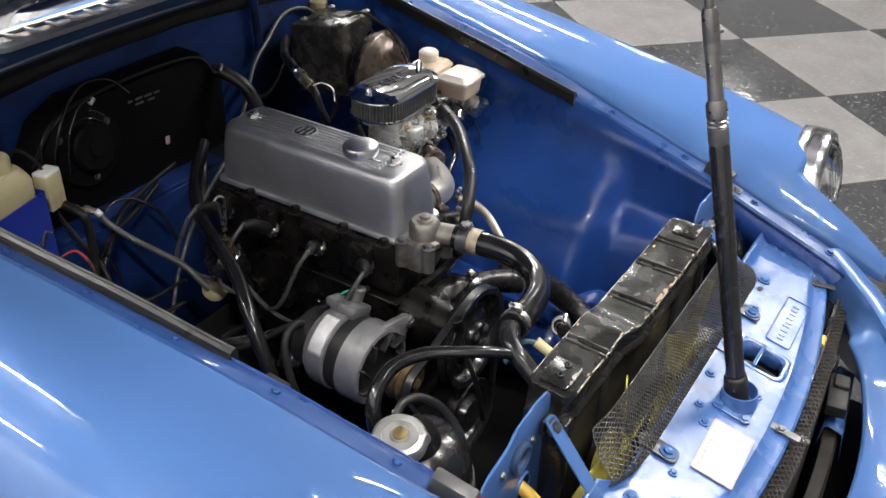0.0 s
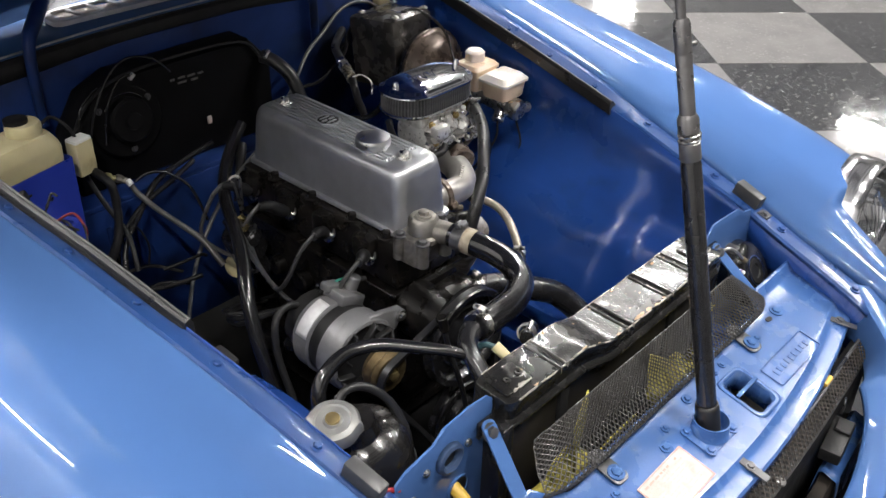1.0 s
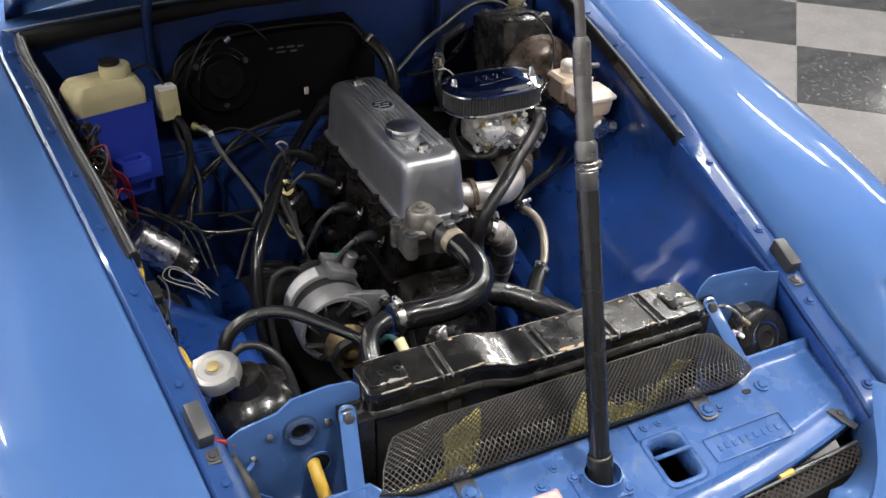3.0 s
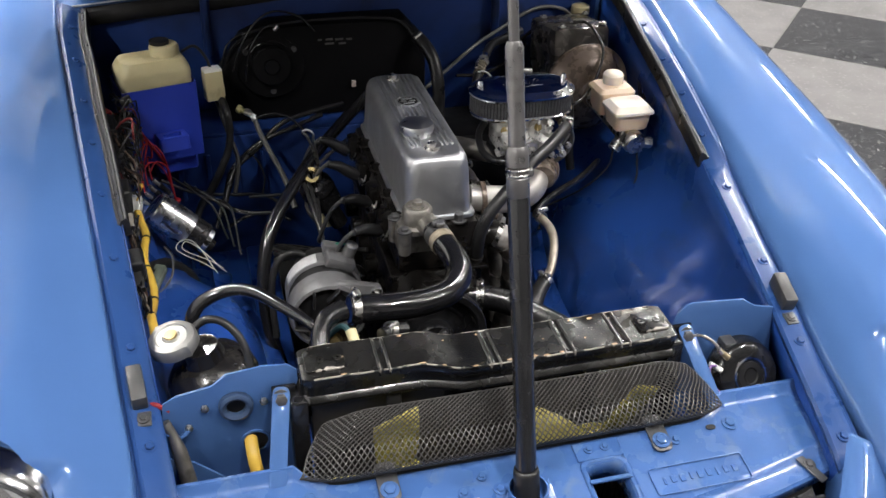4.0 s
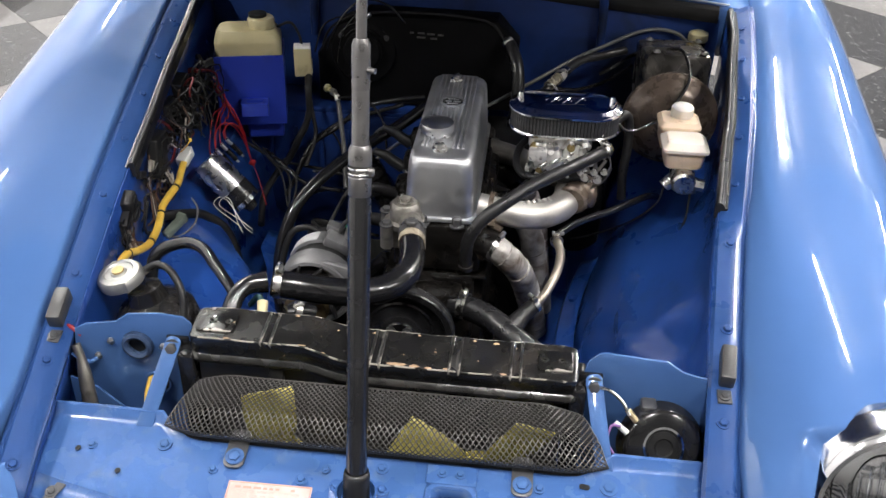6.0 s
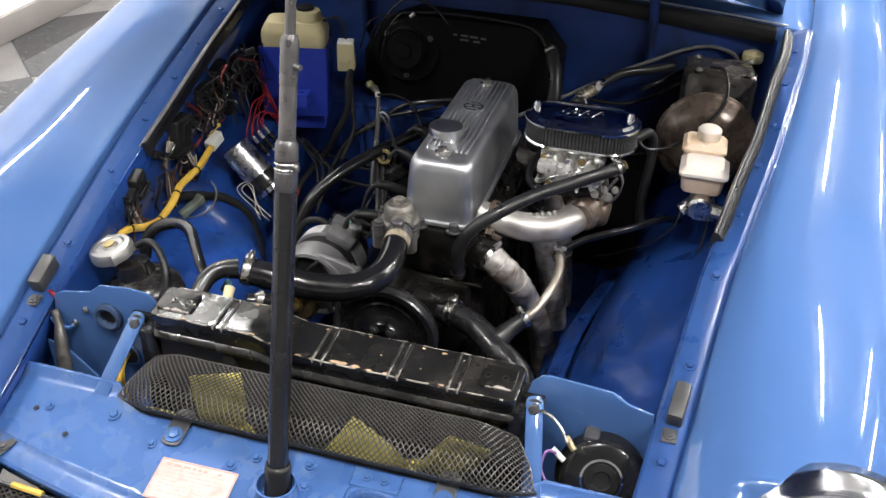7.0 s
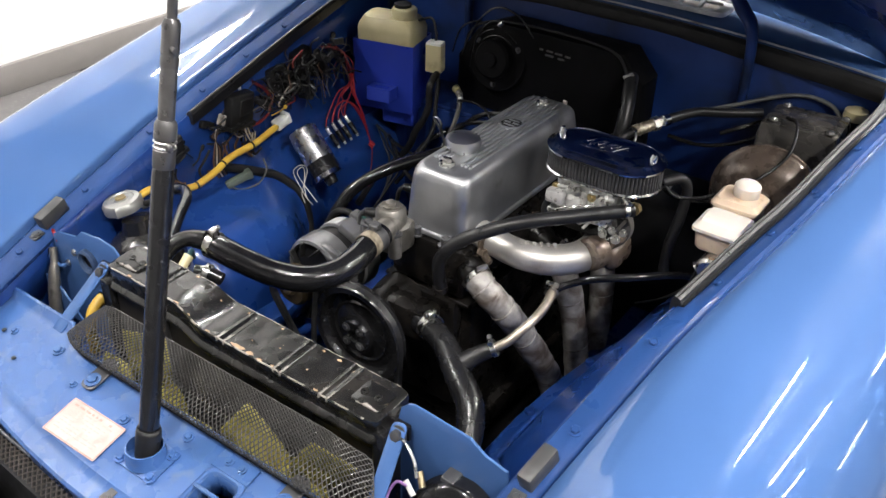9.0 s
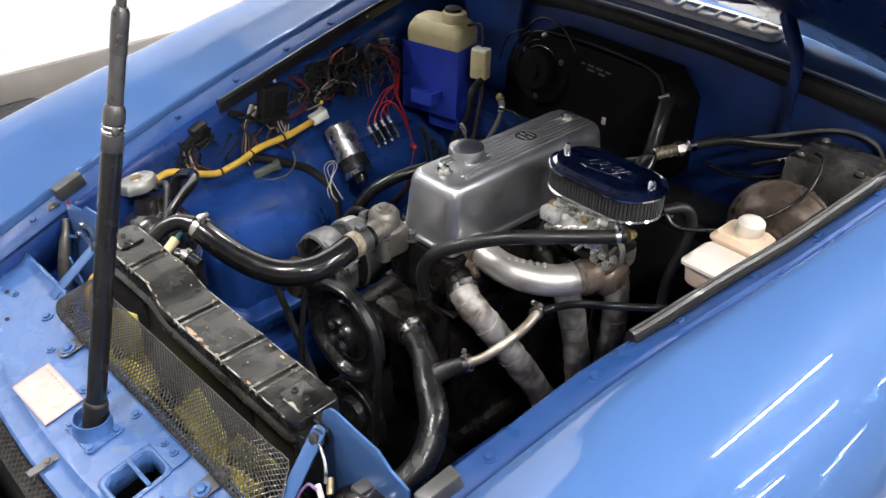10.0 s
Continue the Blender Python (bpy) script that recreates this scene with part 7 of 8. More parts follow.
# ---- horn ----
horn = thing("horn", (0.365, -0.035, -0.14), "gloss black round horn", "horn")
m = axis_m((0.362, -0.012, -0.080), (0.10, -0.84, 0.53))
part("body", lathe(nb(), [(0, -0.03), (0.03, -0.03), (0.042, -0.02), (0.046, 0.0), (0.055, 0.004), (0.056, 0.010), (0.052, 0.016), (0.048, 0.026), (0.042, 0.030), (0.024, 0.031), (0, 0.030)], m, 44), BLACK_GLOSS, horn)
part("ring", ring_plate(nb(), m @ Matrix.Translation((0, 0, 0.030)), 0.0235, 0.0262, 0.002, 32), CHROME, horn, "thin bright ring")
part("button", lathe(nb(), [(0, 0.030), (0.021, 0.030), (0.020, 0.0325), (0.012, 0.033), (0.010, 0.031), (0, 0.031)], m, 24), BLACK_MATT, horn)
part("bracket", box(nb(), (0.345, 0.005, -0.05), (0.02, 0.03, 0.05), 0.004), PLATE, horn)
part("terminal", cyl(nb(), (0.316, -0.022, -0.020), (0.328, -0.032, -0.030), 0.0042), COPPER, horn)
part("terminal", cyl(nb(), (0.302, -0.030, -0.036), (0.318, -0.036, -0.046), 0.0036), WHITE_PL, horn)
part("lead", tube(nb(), [(0.276, -0.008, 0.0), (0.292, -0.015, 0.002), (0.308, -0.022, -0.008), (0.318, -0.030, -0.022)], 0.0022, 8), STEEL, horn)
part("lead", tube(nb(), [(0.308, -0.036, -0.036), (0.296, -0.040, -0.034), (0.294, -0.055, -0.05), (0.31, -0.07, -0.065), (0.325, -0.075, -0.09)], 0.0018, 8), PURPLE, horn)

# ---- wiring on the inner wing ----
def wire(name, pts, r, mat, parent, label="", n=8):
    return part(name, tube(nb(), pts, r, n), mat, parent, label)


loom = thing("yellow_loom", (-0.45, 0.38, -0.05), "yellow taped wiring sleeve with a white plug", "wiring")
yp = [(-0.450, 0.528, -0.019), (-0.444, 0.495, -0.022), (-0.437, 0.458, -0.024), (-0.440, 0.425, -0.028), (-0.440, 0.391, -0.031), (-0.433, 0.359, -0.037), (-0.428, 0.326, -0.041), (-0.428, 0.294, -0.044), (-0.429, 0.255, -0.032), (-0.427, 0.22, -0.014), (-0.424, 0.19, -0.008), (-0.420, 0.15, -0.020)]
wire("sleeve", yp, 0.0064, YELLOW, loom, "yellow taped sleeve", 14)
line_y = smooth_line(yp, 8)
for k in (18, 36, 54, 72):
    d = line_y[k + 1] - line_y[k - 1]
    lathe(bm := nb(), [(0.0062, -0.002), (0.0070, -0.002), (0.0070, 0.002), (0.0062, 0.002)], axis_m(line_y[k], d), 16)
    part("tape", bm, BLACK_MATT, loom)
bm = nb()
box(bm, (-0.453, 0.543, -0.016), (0.020, 0.032, 0.019), 0.003, 2, pose(0, 0, 0, 18, 0, -8))
box(bm, (-0.454, 0.560, -0.011), (0.023, 0.009, 0.022), 0.002, 2, pose(0, 0, 0, 18, 0, -8))
part("plug", bm, WHITE_PL, loom, "white plastic plug")

reds = thing("red_wires", (-0.45, 0.7, -0.08), "bunch of red wires with inline fuse holders", "wiring")
rng = random.Random(11)
for k in range(8):
    j = lambda s: rng.uniform(-s, s)
    top = [(-0.507 + j(0.003), 0.735 + j(0.006), 0.071 + j(0.004)), (-0.490 + j(0.003), 0.752 + j(0.004), 0.066 + j(0.004)), (-0.462 + j(0.005), 0.760 + j(0.005), 0.038 + j(0.006)), (-0.436 + j(0.006), 0.738 + j(0.006), 0.016 + j(0.006))]
    if k < 4:
        end = (-0.454 + 0.0072 * k, 0.673 + 0.0117 * k, -0.0745 + 0.007 * k)
        top += [(-0.452 + 0.008 * k + j(0.005), 0.715 + j(0.006), -0.012 + j(0.004)), (end[0] - 0.003, end[1] + 0.020, end[2] + 0.034), (end[0] - 0.002, end[1] + 0.006, end[2] + 0.016), end]
    else:
        top += [(-0.415 + j(0.006), 0.722 + j(0.006), -0.004 + j(0.006)), (-0.405 + j(0.004), 0.730, -0.045), (-0.399 + j(0.003), 0.742, -0.088), (-0.398, 0.750, -0.122)]
    wire("wire", top, 0.0015, RED, reds)
for k in range(2):
    wire("wire", [(-0.447 + 0.014 * k, 0.685 + 0.02 * k, -0.068 + 0.014 * k), (-0.446 + 0.014 * k, 0.700, -0.035), (-0.430 + 0.010 * k, 0.712, -0.022), (-0.412 + 0.008 * k, 0.722, -0.040), (-0.402, 0.740, -0.085), (-0.398, 0.750, -0.122)], 0.0015, RED, reds)
for k in range(4):
    a = Vector((-0.454 + 0.0072 * k, 0.673 + 0.0117 * k, -0.0745 + 0.007 * k))
    d = Vector((0.034, 0.007, -0.046)).normalized()
    bm = nb()
    cyl(bm, a, a + d * 0.018, 0.0042, n=12, bev=0.0008)
    fuse = part("fuse_end", bm, STEEL, reds, "bright fuse cap")
    part("fuse_body", cyl(nb(), a + d * 0.018, a + d * 0.046, 0.0056, 0.005, 12, 0.001), BLACK_GLOSS, fuse)
    part("fuse_tip", cyl(nb(), a + d * 0.046, a + d * 0.052, 0.003, n=10), STEEL, fuse)
bm = nb()
box(bm, (-0.397, 0.753, -0.1285), (0.013, 0.010, 0.010), 0.002, 2, pose(0, 0, 0, 20, 30, 10))
part("crimp", bm, RED, reds, "red crimp terminal")
wire("tail", [(-0.395, 0.751, -0.132), (-0.382, 0.735, -0.150), (-0.370, 0.715, -0.168), (-0.355, 0.69, -0.19)], 0.0013, RED, reds)

# black relays, sockets and their leads along the inner wing
clut = thing("relay_cluster", (-0.46, 0.5, -0.02), "tangle of black relays and thin wires", "wiring")
BROWN = material("brown_wire", (0.07, 0.035, 0.02), 0.5)
DULL_RED = material("dull_red_wire", (0.15, 0.012, 0.013), 0.45, var=0.15, scale=40.0)
PALE = material("pale_wire", (0.30, 0.27, 0.235), 0.5, var=0.2, scale=60)


def relay_box(c, s, tilt, turn, lip=0.006):
    """A moulded relay: rounded case, foot with a seam, and a side rib."""
    bm = nb()
    mm = pose(0, 0, 0, tilt, 4, turn)
    box(bm, c, s, 0.004, 3, mm)
    box(bm, Vector(c) + mm @ Vector((0.001, 0, -0.5 * s[2])), (s[0] + lip, s[1] + lip, 0.009), 0.002, 2, mm)
    box(bm, Vector(c) + mm @ Vector((0.5 * s[0], 0.1 * s[1], 0.1 * s[2])), (0.004, s[1] * 0.5, s[2] * 0.5), 0.001, 1, mm)
    return part("relay", bm, BLACK_MATT, clut, "black plastic relay")


for c, s, tilt, turn in (((-0.462, 0.446, 0.044), (0.026, 0.064, 0.062), -8, 6), ((-0.441, 0.276, 0.040), (0.020, 0.034, 0.032), 14, 8), ((-0.478, 0.560, 0.066), (0.020, 0.044, 0.04), 0, 5),
                         ((-0.484, 0.640, 0.076), (0.024, 0.050, 0.045), 8, 3), ((-0.474, 0.600, 0.040), (0.020, 0.036, 0.028), -8, 14), ((-0.480, 0.690, 0.056), (0.020, 0.036, 0.036), 0, -8), ((-0.470, 0.640, 0.020), (0.024, 0.030, 0.024), 8, 30)):
    relay_box(c, s, tilt, turn)
# lower socket of the small relay, tipped forward, with short leads under it
bm = nb()
box(bm, (-0.440, 0.250, 0.026), (0.018, 0.030, 0.013), 0.002, 2, pose(0, 0, 0, 24, 0, 8))
part("socket", bm, BLACK_MATT, clut)
for y, r, mt in ((0.232, 0.0013, BLACK_MATT), (0.238, 0.0022, PALE), (0.243, 0.0015, BLACK_MATT), (0.249, 0.0024, PALE), (0.256, 0.0016, BROWN)):
    wire("lead", [(-0.440, y + 0.004, 0.022), (-0.436, y, 0.008), (-0.432, y + 0.001, -0.010), (-0.430, y + 0.006, -0.026), (-0.434, y + 0.016, -0.038)], r, mt, clut)
# socket and pale crimps in front of the large relay
bm = nb()
box(bm, (-0.456, 0.362, 0.044), (0.014, 0.034, 0.014), 0.003, 2, pose(0, 0, 0, -28, 0, 8))
part("socket", bm, BLACK_MATT, clut)
for k in range(2):
    bm = nb()
    box(bm, (-0.448, 0.388 + 0.009 * k, 0.048 - 0.006 * k), (0.006, 0.006, 0.020), 0.0015, 2, pose(0, 0, 0, -26, 0, 0))
    part("crimp", bm, PALE, clut, "pale crimped terminal")
for k in range(6):
    z = 0.050 - 0.006 * k
    wire("wire", [(-0.458, 0.41, z + 0.006), (-0.452, 0.395 - 0.002 * k, z - 0.002), (-0.449, 0.380 - 0.003 * k, 0.022), (-0.446, 0.366 + 0.003 * k, -0.006), (-0.441, 0.357 + 0.004 * k, -0.036), (-0.436, 0.362 + 0.004 * k, -0.058)], 0.0014, (BROWN, BLACK_MATT, PALE, BLACK_MATT, BROWN, BLACK_MATT)[k], clut)
for dy, r in ((0.0, 0.0017), (0.007, 0.0014)):
    wire("pale_lead", [(-0.455, 0.452 + dy, 0.016), (-0.449, 0.448 + dy, 0.002), (-0.446, 0.452 + dy, -0.014), (-0.446, 0.458 + dy, -0.022), (-0.450, 0.466 + dy, -0.008)], r, PALE, clut)
wire("pale_lead", [(-0.456, 0.425, 0.004), (-0.449, 0.430, -0.004), (-0.446, 0.440, -0.004), (-0.448, 0.446, -0.016)], 0.0016, PALE, clut)
# red loop behind the relay
for d in (0.0, 0.004):
    wire("red_loop", [(-0.470, 0.495, 0.082 - d), (-0.466, 0.520 - d, 0.060), (-0.463, 0.534 - d, 0.036), (-0.460, 0.526 - d, 0.014), (-0.458, 0.505, 0.002 + d), (-0.455, 0.470, 0.0)], 0.0014, DULL_RED, clut)
rng = random.Random(5)
cols = [BLACK_MATT, BLACK_MATT, BLACK_MATT, GREY_HOSE, BLACK_MATT, BLACK_MATT, BROWN, BLACK_GLOSS, BLACK_MATT, BLACK_MATT, BLACK_MATT, DULL_RED, BLACK_MATT, BLACK_GLOSS]
for k in range(80):
    y = rng.uniform(0.49, 0.74)
    low = 0.022 if y < 0.62 else -0.01
    p = Vector((-0.466 + rng.uniform(-0.012, 0.014), y, 0.05 + 0.03 * (y - 0.49) / 0.25 + rng.uniform(-0.025, 0.03)))
    pts = [p]
    d = Vector((rng.uniform(-0.2, 0.6), rng.uniform(-1, 1), rng.uniform(-1, 0.3))).normalized()
    for q in range(4):
        d = (d + Vector((rng.uniform(-0.5, 0.5), rng.uniform(-0.8, 0.8), rng.uniform(-0.9, 0.5)))).normalized()
        nx = pts[-1] + d * rng.uniform(0.014, 0.03)
        nx.x = min(max(nx.x, -0.485), -0.440)
        nx.y = max(nx.y, 0.48)
        nx.z = max(nx.z, low)
        pts.append(nx)
    wire("wire", pts, rng.choice((0.0011, 0.0014, 0.0018)), cols[k % len(cols)], clut)
# dark strands behind the sleeve and round the small relay
rng = random.Random(41)
for k in range(30):
    far = k < 20
    y = rng.uniform(0.335, 0.475) if far else rng.uniform(0.235, 0.30)
    x = -(hw(y) - 0.033)
    pts = [Vector((x + rng.uniform(-0.004, 0.004), y, rng.uniform(-0.015, 0.055)))]
    for q in range(4):
        nx = pts[-1] + Vector((rng.uniform(-0.004, 0.005), rng.uniform(-0.020, 0.020), rng.uniform(-0.024, 0.012)))
        nx.x = min(max(nx.x, x - 0.006), x + 0.008)
        nx.z = max(nx.z, -0.055)
        pts.append(nx)
    wire("strand", pts, rng.choice((0.0012, 0.0017, 0.0024)), (BLACK_MATT, BLACK_GLOSS, BLACK_MATT, BROWN)[k % 4], clut)
wire("pale_lead", [(-0.462, 0.60, 0.046), (-0.455, 0.58, 0.050), (-0.449, 0.56, 0.046), (-0.444, 0.538, 0.034), (-0.443, 0.532, 0.026), (-0.446, 0.540, 0.020)], 0.0016, PALE, clut)
wire("yellow_lead", [(-0.46, 0.575, 0.034), (-0.450, 0.56, 0.026), (-0.440, 0.546, 0.020), (-0.442, 0.53, 0.014), (-0.447, 0.515, 0.010)], 0.0013, YELLOW, clut)
bm = nb()
bmesh.ops.create_uvsphere(bm, u_segments=10, v_segments=8, radius=0.0042, matrix=Matrix.Translation((-0.439, 0.545, 0.020)))
part("yellow_crimp", bm, YELLOW, clut)
lathe(bm := nb(), [(0, 0), (0.0045, 0), (0.003, 0.004), (0, 0.005)], axis_m((-0.470, 0.461, 0.078), (1, -0.3, 0.4)), 12)
part("screw", bm, STEEL, clut)
bm = nb()
box(bm, (-0.428, 0.398, -0.074), (0.016, 0.048, 0.014), 0.004, 2, pose(0, 0, 0, 18, 0, -25))
box(bm, (-0.421, 0.420, -0.068), (0.018, 0.012, 0.017), 0.003, 2, pose(0, 0, 0, 18, 0, -25))
part("clear_connector", bm, material("smoky_plug", (0.10, 0.12, 0.10), 0.35, var=0.2), clut, "smoky grey plug")
wire("grey_lead", [(-0.432, 0.375, -0.080), (-0.42, 0.40, -0.092), (-0.405, 0.43, -0.086), (-0.402, 0.448, -0.064), (-0.412, 0.452, -0.045)], 0.0018, GREY_HOSE, clut)

# small dark sockets and spade plugs in the tangle
rng = random.Random(23)
for k in range(22):
    y = rng.uniform(0.49, 0.74)
    c = Vector((-0.466 + rng.uniform(-0.012, 0.012), y, 0.045 + 0.03 * (y - 0.49) / 0.25 + rng.uniform(-0.022, 0.03)))
    bm = nb()
    box(bm, c, (0.010 + 0.008 * rng.random(), 0.016 + 0.014 * rng.random(), 0.010 + 0.010 * rng.random()), 0.002, 1, pose(0, 0, 0, rng.uniform(-40, 40), rng.uniform(-30, 30), rng.uniform(-40, 40)))
    part("socket", bm, BLACK_GLOSS if k % 3 else BLACK_MATT, clut)
for k in range(5):
    y = 0.50 + 0.045 * k
    bm = nb()
    cyl(bm, (-0.456, y, 0.032 + 0.01 * (k % 3)), (-0.448, y + 0.006, 0.024 + 0.01 * (k % 3)), 0.0022, n=8)
    part("terminal", bm, STEEL, clut)
# black taped looms
harn = thing("black_harness", (-0.38, 0.47, -0.2), "black taped wiring harness over the wheel arch", "wiring")
part("loom", tube(nb(), [(-0.446, 0.375, -0.042), (-0.440, 0.42, -0.064), (-0.430, 0.46, -0.084), (-0.413, 0.494, -0.104), (-0.384, 0.519, -0.145), (-0.366, 0.518, -0.199), (-0.352, 0.50, -0.26)], 0.0085, 12, 8, 0.06), BLACK_MATT, harn)
part("loom", tube(nb(), [(-0.290, 0.842, 0.035), (-0.283, 0.805, 0.020), (-0.282, 0.80, -0.022), (-0.290, 0.792, -0.055), (-0.303, 0.785, -0.080), (-0.325, 0.79, -0.125), (-0.355, 0.78, -0.165), (-0.372, 0.73, -0.195), (-0.36, 0.66, -0.22)], 0.0072, 12, 8, 0.16), BLACK_MATT, harn)
part("loom", tube(nb(), [(-0.05, 0.855, 0.0), (-0.12, 0.85, -0.012), (-0.18, 0.845, -0.03), (-0.23, 0.83, -0.07), (-0.28, 0.80, -0.10), (-0.31, 0.76, -0.16)], 0.0055, 12), BLACK_GLOSS, harn)
part("loom", tube(nb(), [(-0.38, 0.79, -0.115), (-0.34, 0.765, -0.13), (-0.30, 0.74, -0.15), (-0.26, 0.72, -0.155), (-0.20, 0.70, -0.15)], 0.0045, 10), BLACK_GLOSS, harn)
part("loom", tube(nb(), [(-0.26, 0.72, -0.12), (-0.23, 0.71, -0.115), (-0.19, 0.715, -0.12), (-0.175, 0.72, -0.13)], 0.003, 10), BLACK_MATT, harn)
for k in range(3):
    wire("wire", [(-0.40 + 0.02 * k, 0.775, -0.09 - 0.012 * k), (-0.36 + 0.004 * k, 0.75 + 0.01 * k, -0.115 - 0.01 * k), (-0.33 + 0.015 * k, 0.73, -0.14), (-0.31 + 0.01 * k, 0.69 - 0.03 * k, -0.19)], 0.0022, BLACK_MATT, harn)

# cables that cross the shelf's face
for pts, r, mt in (([(-0.095, 0.852, -0.020), (-0.159, 0.838, -0.037), (-0.200, 0.835, -0.050), (-0.236, 0.832, -0.068), (-0.285, 0.815, -0.105), (-0.305, 0.79, -0.150), (-0.33, 0.75, -0.20)], 0.0048, BLACK_GLOSS),
                   ([(-0.228, 0.828, -0.004), (-0.200, 0.838, -0.003), (-0.176, 0.838, -0.008), (-0.157, 0.835, -0.018), (-0.13, 0.815, -0.05), (-0.12, 0.79, -0.11)], 0.0028, BLACK_GLOSS),
                   ([(-0.423, 0.80, -0.106), (-0.368, 0.812, -0.146), (-0.303, 0.82, -0.164), (-0.229, 0.828, -0.178), (-0.18, 0.80, -0.20)], 0.0034, BLACK_MATT),
                   ([(-0.309, 0.80, -0.232), (-0.273, 0.805, -0.214), (-0.226, 0.80, -0.204), (-0.18, 0.77, -0.21)], 0.0040, BLACK_GLOSS),
                   ([(-0.249, 0.835, -0.078), (-0.231, 0.832, -0.105), (-0.222, 0.83, -0.140), (-0.230, 0.828, -0.178)], 0.0020, BLACK_MATT),
                   ([(0.02, 0.862, -0.03), (-0.004, 0.84, -0.06), (-0.03, 0.82, -0.12)], 0.0095, RUBBER)):
    part("cable", tube(nb(), pts, r, 10, 6, 0.04), mt, harn)
# heater hoses and dark pipes on the distributor's side
hz = thing("heater_feed_hose", (-0.25, 0.5, -0.2), "thick black heater hose arching over the alternator", "hose")
part("hose", tube(nb(), [(0.00, 0.83, 0.03), (-0.055, 0.80, -0.01), (-0.10, 0.755, -0.03), (-0.135, 0.70, -0.035), (-0.170, 0.63, -0.038), (-0.205, 0.565, -0.048), (-0.238, 0.515, -0.075), (-0.255, 0.48, -0.115), (-0.262, 0.45, -0.165), (-0.258, 0.42, -0.23), (-0.24, 0.38, -0.30)], 0.0115, 16), RUBBER_SHINY, hz)
gz = thing("grey_vacuum_tube", (-0.22, 0.78, -0.08), "dull grey tube with a metal union", "tube")
part("tube", tube(nb(), [(-0.231, 0.840, -0.010), (-0.226, 0.828, -0.028), (-0.214, 0.79, -0.050), (-0.200, 0.74, -0.068), (-0.190, 0.70, -0.084), (-0.180, 0.66, -0.12)], [0.0044, 0.0050, 0.0048, 0.0048, 0.0052, 0.006], 14), GREY_HOSE, gz)
part("sleeve_end", cyl(nb(), (-0.233, 0.845, -0.006), (-0.230, 0.837, -0.014), 0.0058, n=12, bev=0.001), WHITE_PL, gz, "pale sleeve end")
bm = nb()
cyl(bm, (-0.262, 0.866, 0.003), (-0.252, 0.861, -0.001), 0.0085, n=12, bev=0.002)
cyl(bm, (-0.252, 0.860, -0.001), (-0.246, 0.857, -0.002), 0.005, n=10)
part("plug_end", bm, material("dull_yellow_plastic", (0.24, 0.22, 0.10), 0.4, var=0.3, scale=60), gz, "dull yellow plug end")
bm = nb()
cyl(bm, (-0.247, 0.856, -0.001), (-0.238, 0.851, -0.004), 0.0075, n=8, bev=0.001)
cyl(bm, (-0.240, 0.852, -0.004), (-0.233, 0.845, -0.008), 0.006, n=6)
part("union", bm, ALLOY_DULL, gz, "tarnished metal union")
low_w = thing("engine_leads", (-0.15, 0.5, -0.2), "loose dark leads beside the engine block", "wiring")
for k in range(6):
    wire("lead", [(-0.09 - 0.01 * k, 0.40 + 0.012 * k, -0.065 - 0.004 * k), (-0.14, 0.44 + 0.01 * k, -0.085 - 0.01 * k), (-0.19, 0.49 + 0.012 * k, -0.12 - 0.008 * k), (-0.23, 0.55 + 0.01 * k, -0.16), (-0.21 + 0.02 * k, 0.62, -0.20)], 0.0032 if k % 2 else 0.0045, BLACK_GLOSS if k % 2 else BLACK_MATT, low_w)
wire("green_lead", [(-0.118, 0.40, -0.070), (-0.125, 0.41, -0.055), (-0.14, 0.42, -0.06), (-0.15, 0.425, -0.08)], 0.002, material("green_wire", (0.03, 0.22, 0.16), 0.45), low_w)
wire("red_lead", [(-0.130, 0.405, -0.08), (-0.145, 0.42, -0.075), (-0.155, 0.43, -0.085)], 0.002, RED, low_w)
wire("alternator_loom", [(-0.17, 0.445, -0.115), (-0.20, 0.455, -0.09), (-0.235, 0.45, -0.10), (-0.25, 0.43, -0.15), (-0.25, 0.40, -0.22)], 0.006, BLACK_MATT, low_w, n=12)

# brake pipes and small lines on the servo's side
bp = thing("brake_pipes", (0.4, 0.55, -0.1), "thin dark brake pipes under the master cylinder", "pipe")
wire("pipe", [(0.41, 0.55, -0.006), (0.40, 0.545, -0.04), (0.36, 0.56, -0.09), (0.30, 0.62, -0.16), (0.27, 0.70, -0.22)], 0.0019, BLACK_MATT, bp)
wire("pipe", [(0.455, 0.54, -0.012), (0.45, 0.52, -0.06), (0.43, 0.53, -0.11), (0.40, 0.56, -0.19)], 0.0019, BLACK_MATT, bp)
wire("pipe", [(0.30, 0.885, 0.06), (0.33, 0.90, 0.075), (0.36, 0.93, 0.085), (0.40, 0.95, 0.10)], 0.004, BLACK_GLOSS, bp)
wire("pipe", [(0.20, 0.90, 0.02), (0.26, 0.91, 0.015), (0.32, 0.93, 0.03), (0.37, 0.95, 0.06)], 0.004, BLACK_GLOSS, bp)
wire("pipe", [(0.22, 0.80, -0.02), (0.28, 0.79, -0.035), (0.33, 0.80, -0.03), (0.37, 0.82, -0.01)], 0.006, BLACK_GLOSS, bp)
steer = thing("lower_stay_rod", (0.28, 0.46, -0.3), "slim black rod beside the exhaust", "rod")
wire("rod", [(0.215, 0.36, -0.30), (0.26, 0.46, -0.28), (0.30, 0.56, -0.26), (0.33, 0.66, -0.25)], 0.006, BLACK_GLOSS, steer)
wire("collar", [(0.33, 0.66, -0.25), (0.345, 0.70, -0.245)], 0.009, RUST, steer)
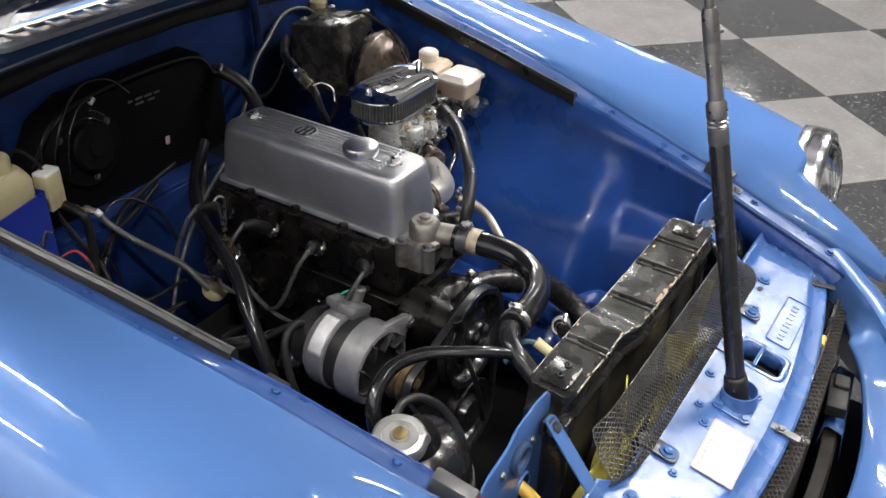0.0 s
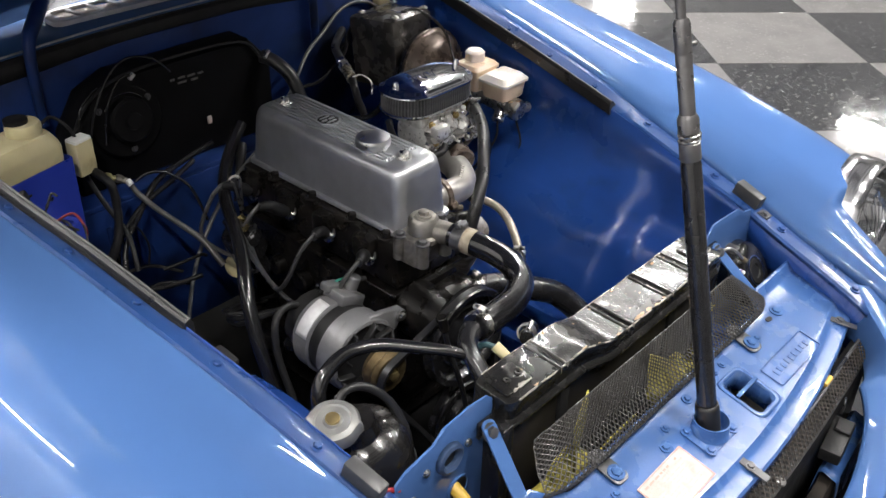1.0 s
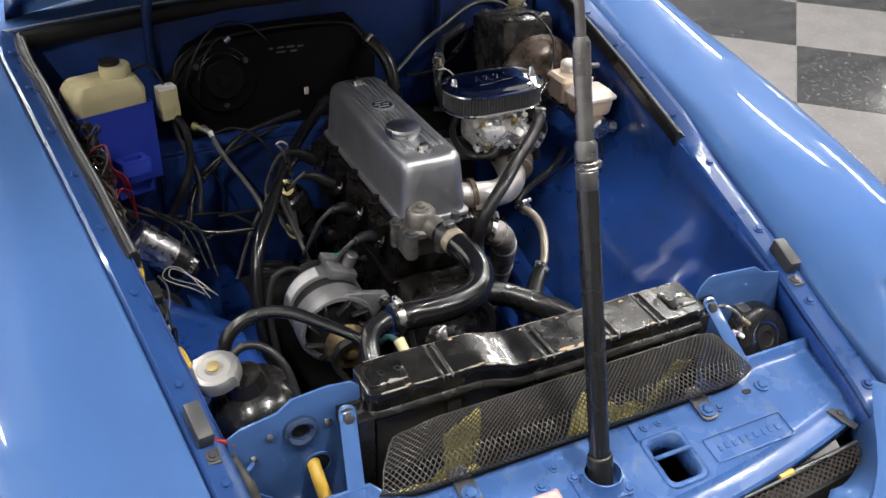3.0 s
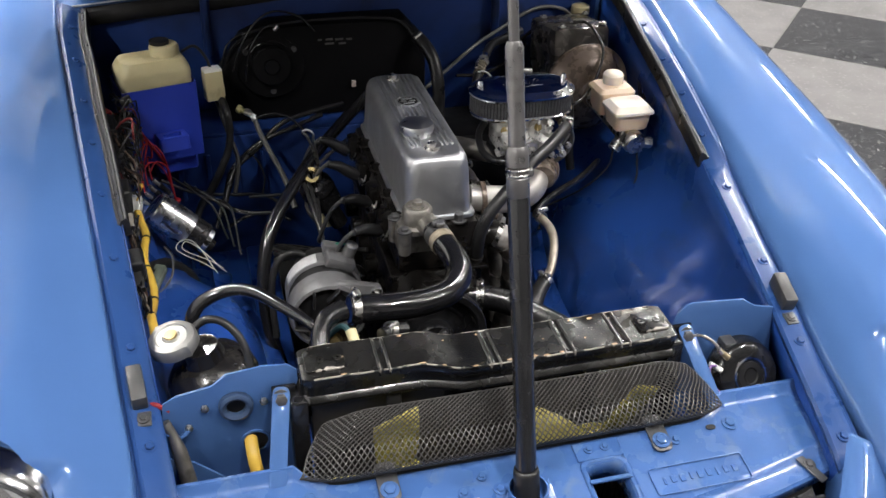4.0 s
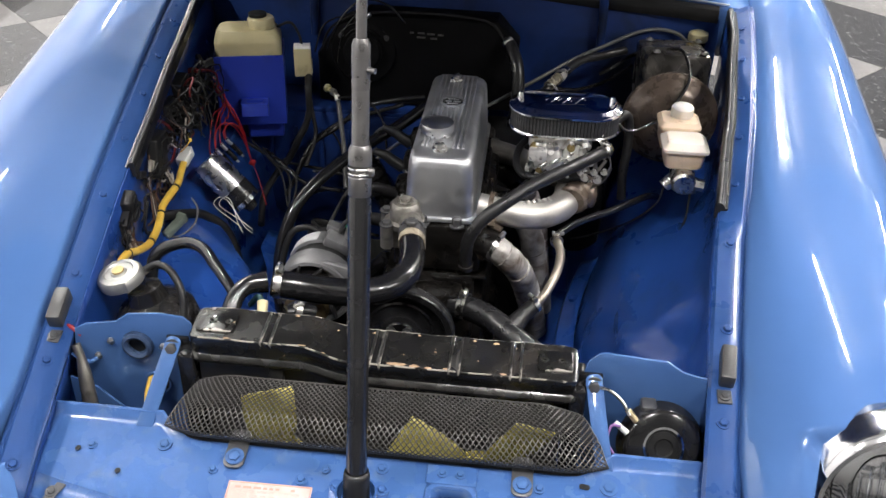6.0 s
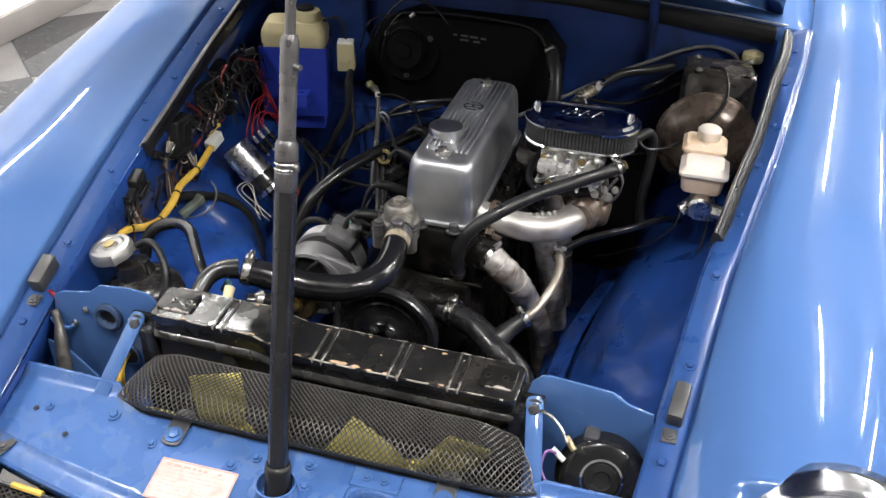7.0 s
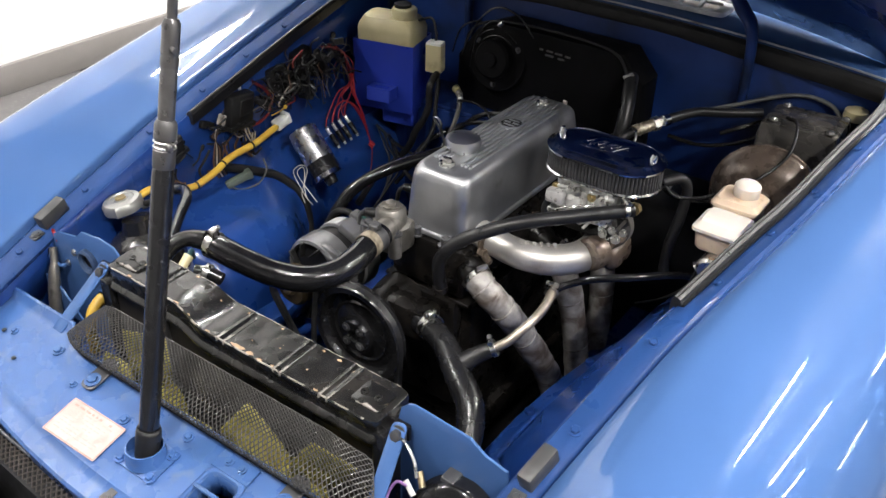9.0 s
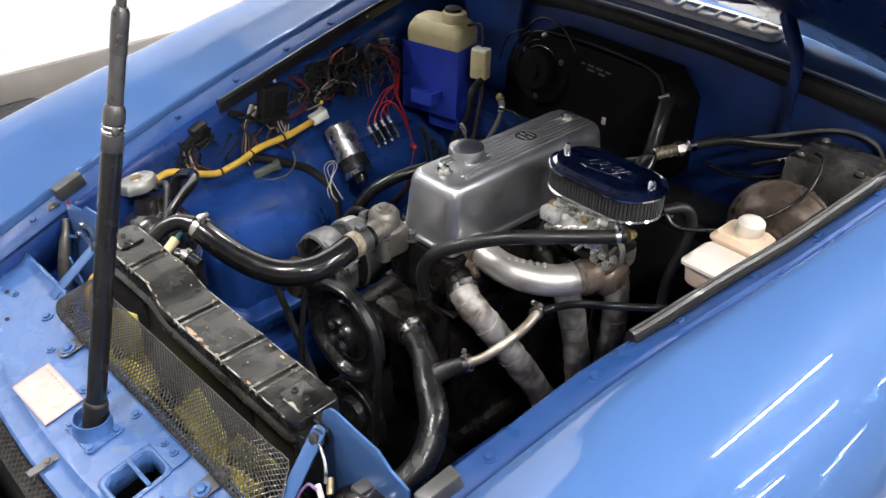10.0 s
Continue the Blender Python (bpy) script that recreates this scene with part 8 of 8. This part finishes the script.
# hose between carburettor and filter, under the lid
ch = thing("carburettor_hose", (0.17, 0.5, 0.03), "small black hose looping round the carburettor", "hose")
wire("hose", [(0.178, 0.62, 0.045), (0.155, 0.585, 0.035), (0.150, 0.545, 0.022), (0.163, 0.515, 0.016), (0.190, 0.500, 0.020), (0.205, 0.503, 0.030)], 0.0065, RUBBER, ch, n=12)
# cooling-fan lead clip behind the radiator
rc = thing("hose_clip", (-0.135, 0.055, 0.035), "bright steel hose clip on the radiator edge", "hose clip")
ring_plate(bm := nb(), axis_m((-0.118, 0.062, 0.026), (-0.8, -0.3, 0.3)), 0.010, 0.0125, 0.008, 24)
part("band", bm, STEEL, rc)
part("screw", cyl(nb(), (-0.125, 0.056, 0.036), (-0.112, 0.060, 0.040), 0.0035, n=8), STEEL, rc)
wire("stub", [(-0.10, 0.068, 0.020), (-0.118, 0.062, 0.026), (-0.135, 0.050, 0.030)], 0.0095, BLACK_GLOSS, rc, n=14)
# plug hanging by the pulley
hp = thing("sensor_plug", (-0.085, 0.235, -0.08), "dark greasy sensor with a black lead by the pulley", "sensor")
part("body", cyl(nb(), (-0.088, 0.240, -0.060), (-0.084, 0.236, -0.086), 0.009, 0.007, 12, 0.001), GREASY, hp)
wire("lead", [(-0.084, 0.236, -0.09), (-0.080, 0.225, -0.13), (-0.07, 0.21, -0.19), (-0.06, 0.20, -0.26)], 0.0045, BLACK_MATT, hp)


# ---- floor tiles ----
P = 0.665
E1, E2 = Vector((math.cos(radians(-43.5)), math.sin(radians(-43.5)), 0)), Vector((math.cos(radians(46.5)), math.sin(radians(46.5)), 0))
bm = nb()
box(bm, (0, 0, 0), (P - 0.003, P - 0.003, 0.012), 0.0012, 1)
tile_mesh = {}
for nm, mt in (("light", TILE_LIGHT), ("dark", TILE_DARK)):
    me = bpy.data.meshes.new("tile")
    bm.to_mesh(me)
    me.materials.append(mt)
    tile_mesh[nm] = me
bm.free()
for i in range(-24, 24):
    for j in range(-16, 28):
        c = Vector((3.13, 0.69, FLOOR - 0.006)) + E1 * P * (i + 0.5) + E2 * P * (j + 0.5)
        if not (X0 - 0.2 < c.x < X1 + 0.2 and Y0 - 0.2 < c.y < Y1 + 0.2):
            continue
        kind = "light" if (i + j) % 2 else "dark"
        turn = Matrix.Translation(c) @ Matrix.Rotation(radians(-43.5), 4, "Z")
        if X0 < c.x - 0.48 and c.x + 0.48 < X1 and Y0 < c.y - 0.48 and c.y + 0.48 < Y1:
            me = tile_mesh[kind]
        else:
            # tiles cut to fit along the walls
            bm = nb()
            box(bm, (0, 0, 0), (P - 0.003, P - 0.003, 0.012))
            bm.transform(turn)
            for co, no in (((X0, 0, 0), (-1, 0, 0)), ((X1, 0, 0), (1, 0, 0)), ((0, Y0, 0), (0, -1, 0)), ((0, Y1, 0), (0, 1, 0))):
                bmesh.ops.bisect_plane(bm, geom=bm.verts[:] + bm.edges[:] + bm.faces[:], plane_co=co, plane_no=no, clear_outer=True)
            if len(bm.faces) < 3:
                bm.free()
                continue
            bm.transform(turn.inverted())
            me = bpy.data.meshes.new("tile")
            bm.to_mesh(me)
            bm.free()
            me.materials.append(TILE_LIGHT if kind == "light" else TILE_DARK)
        ob = new("tile", me)
        ob.parent = floor
        ob.matrix_basis = Matrix.Translation(-floor.location) @ turn
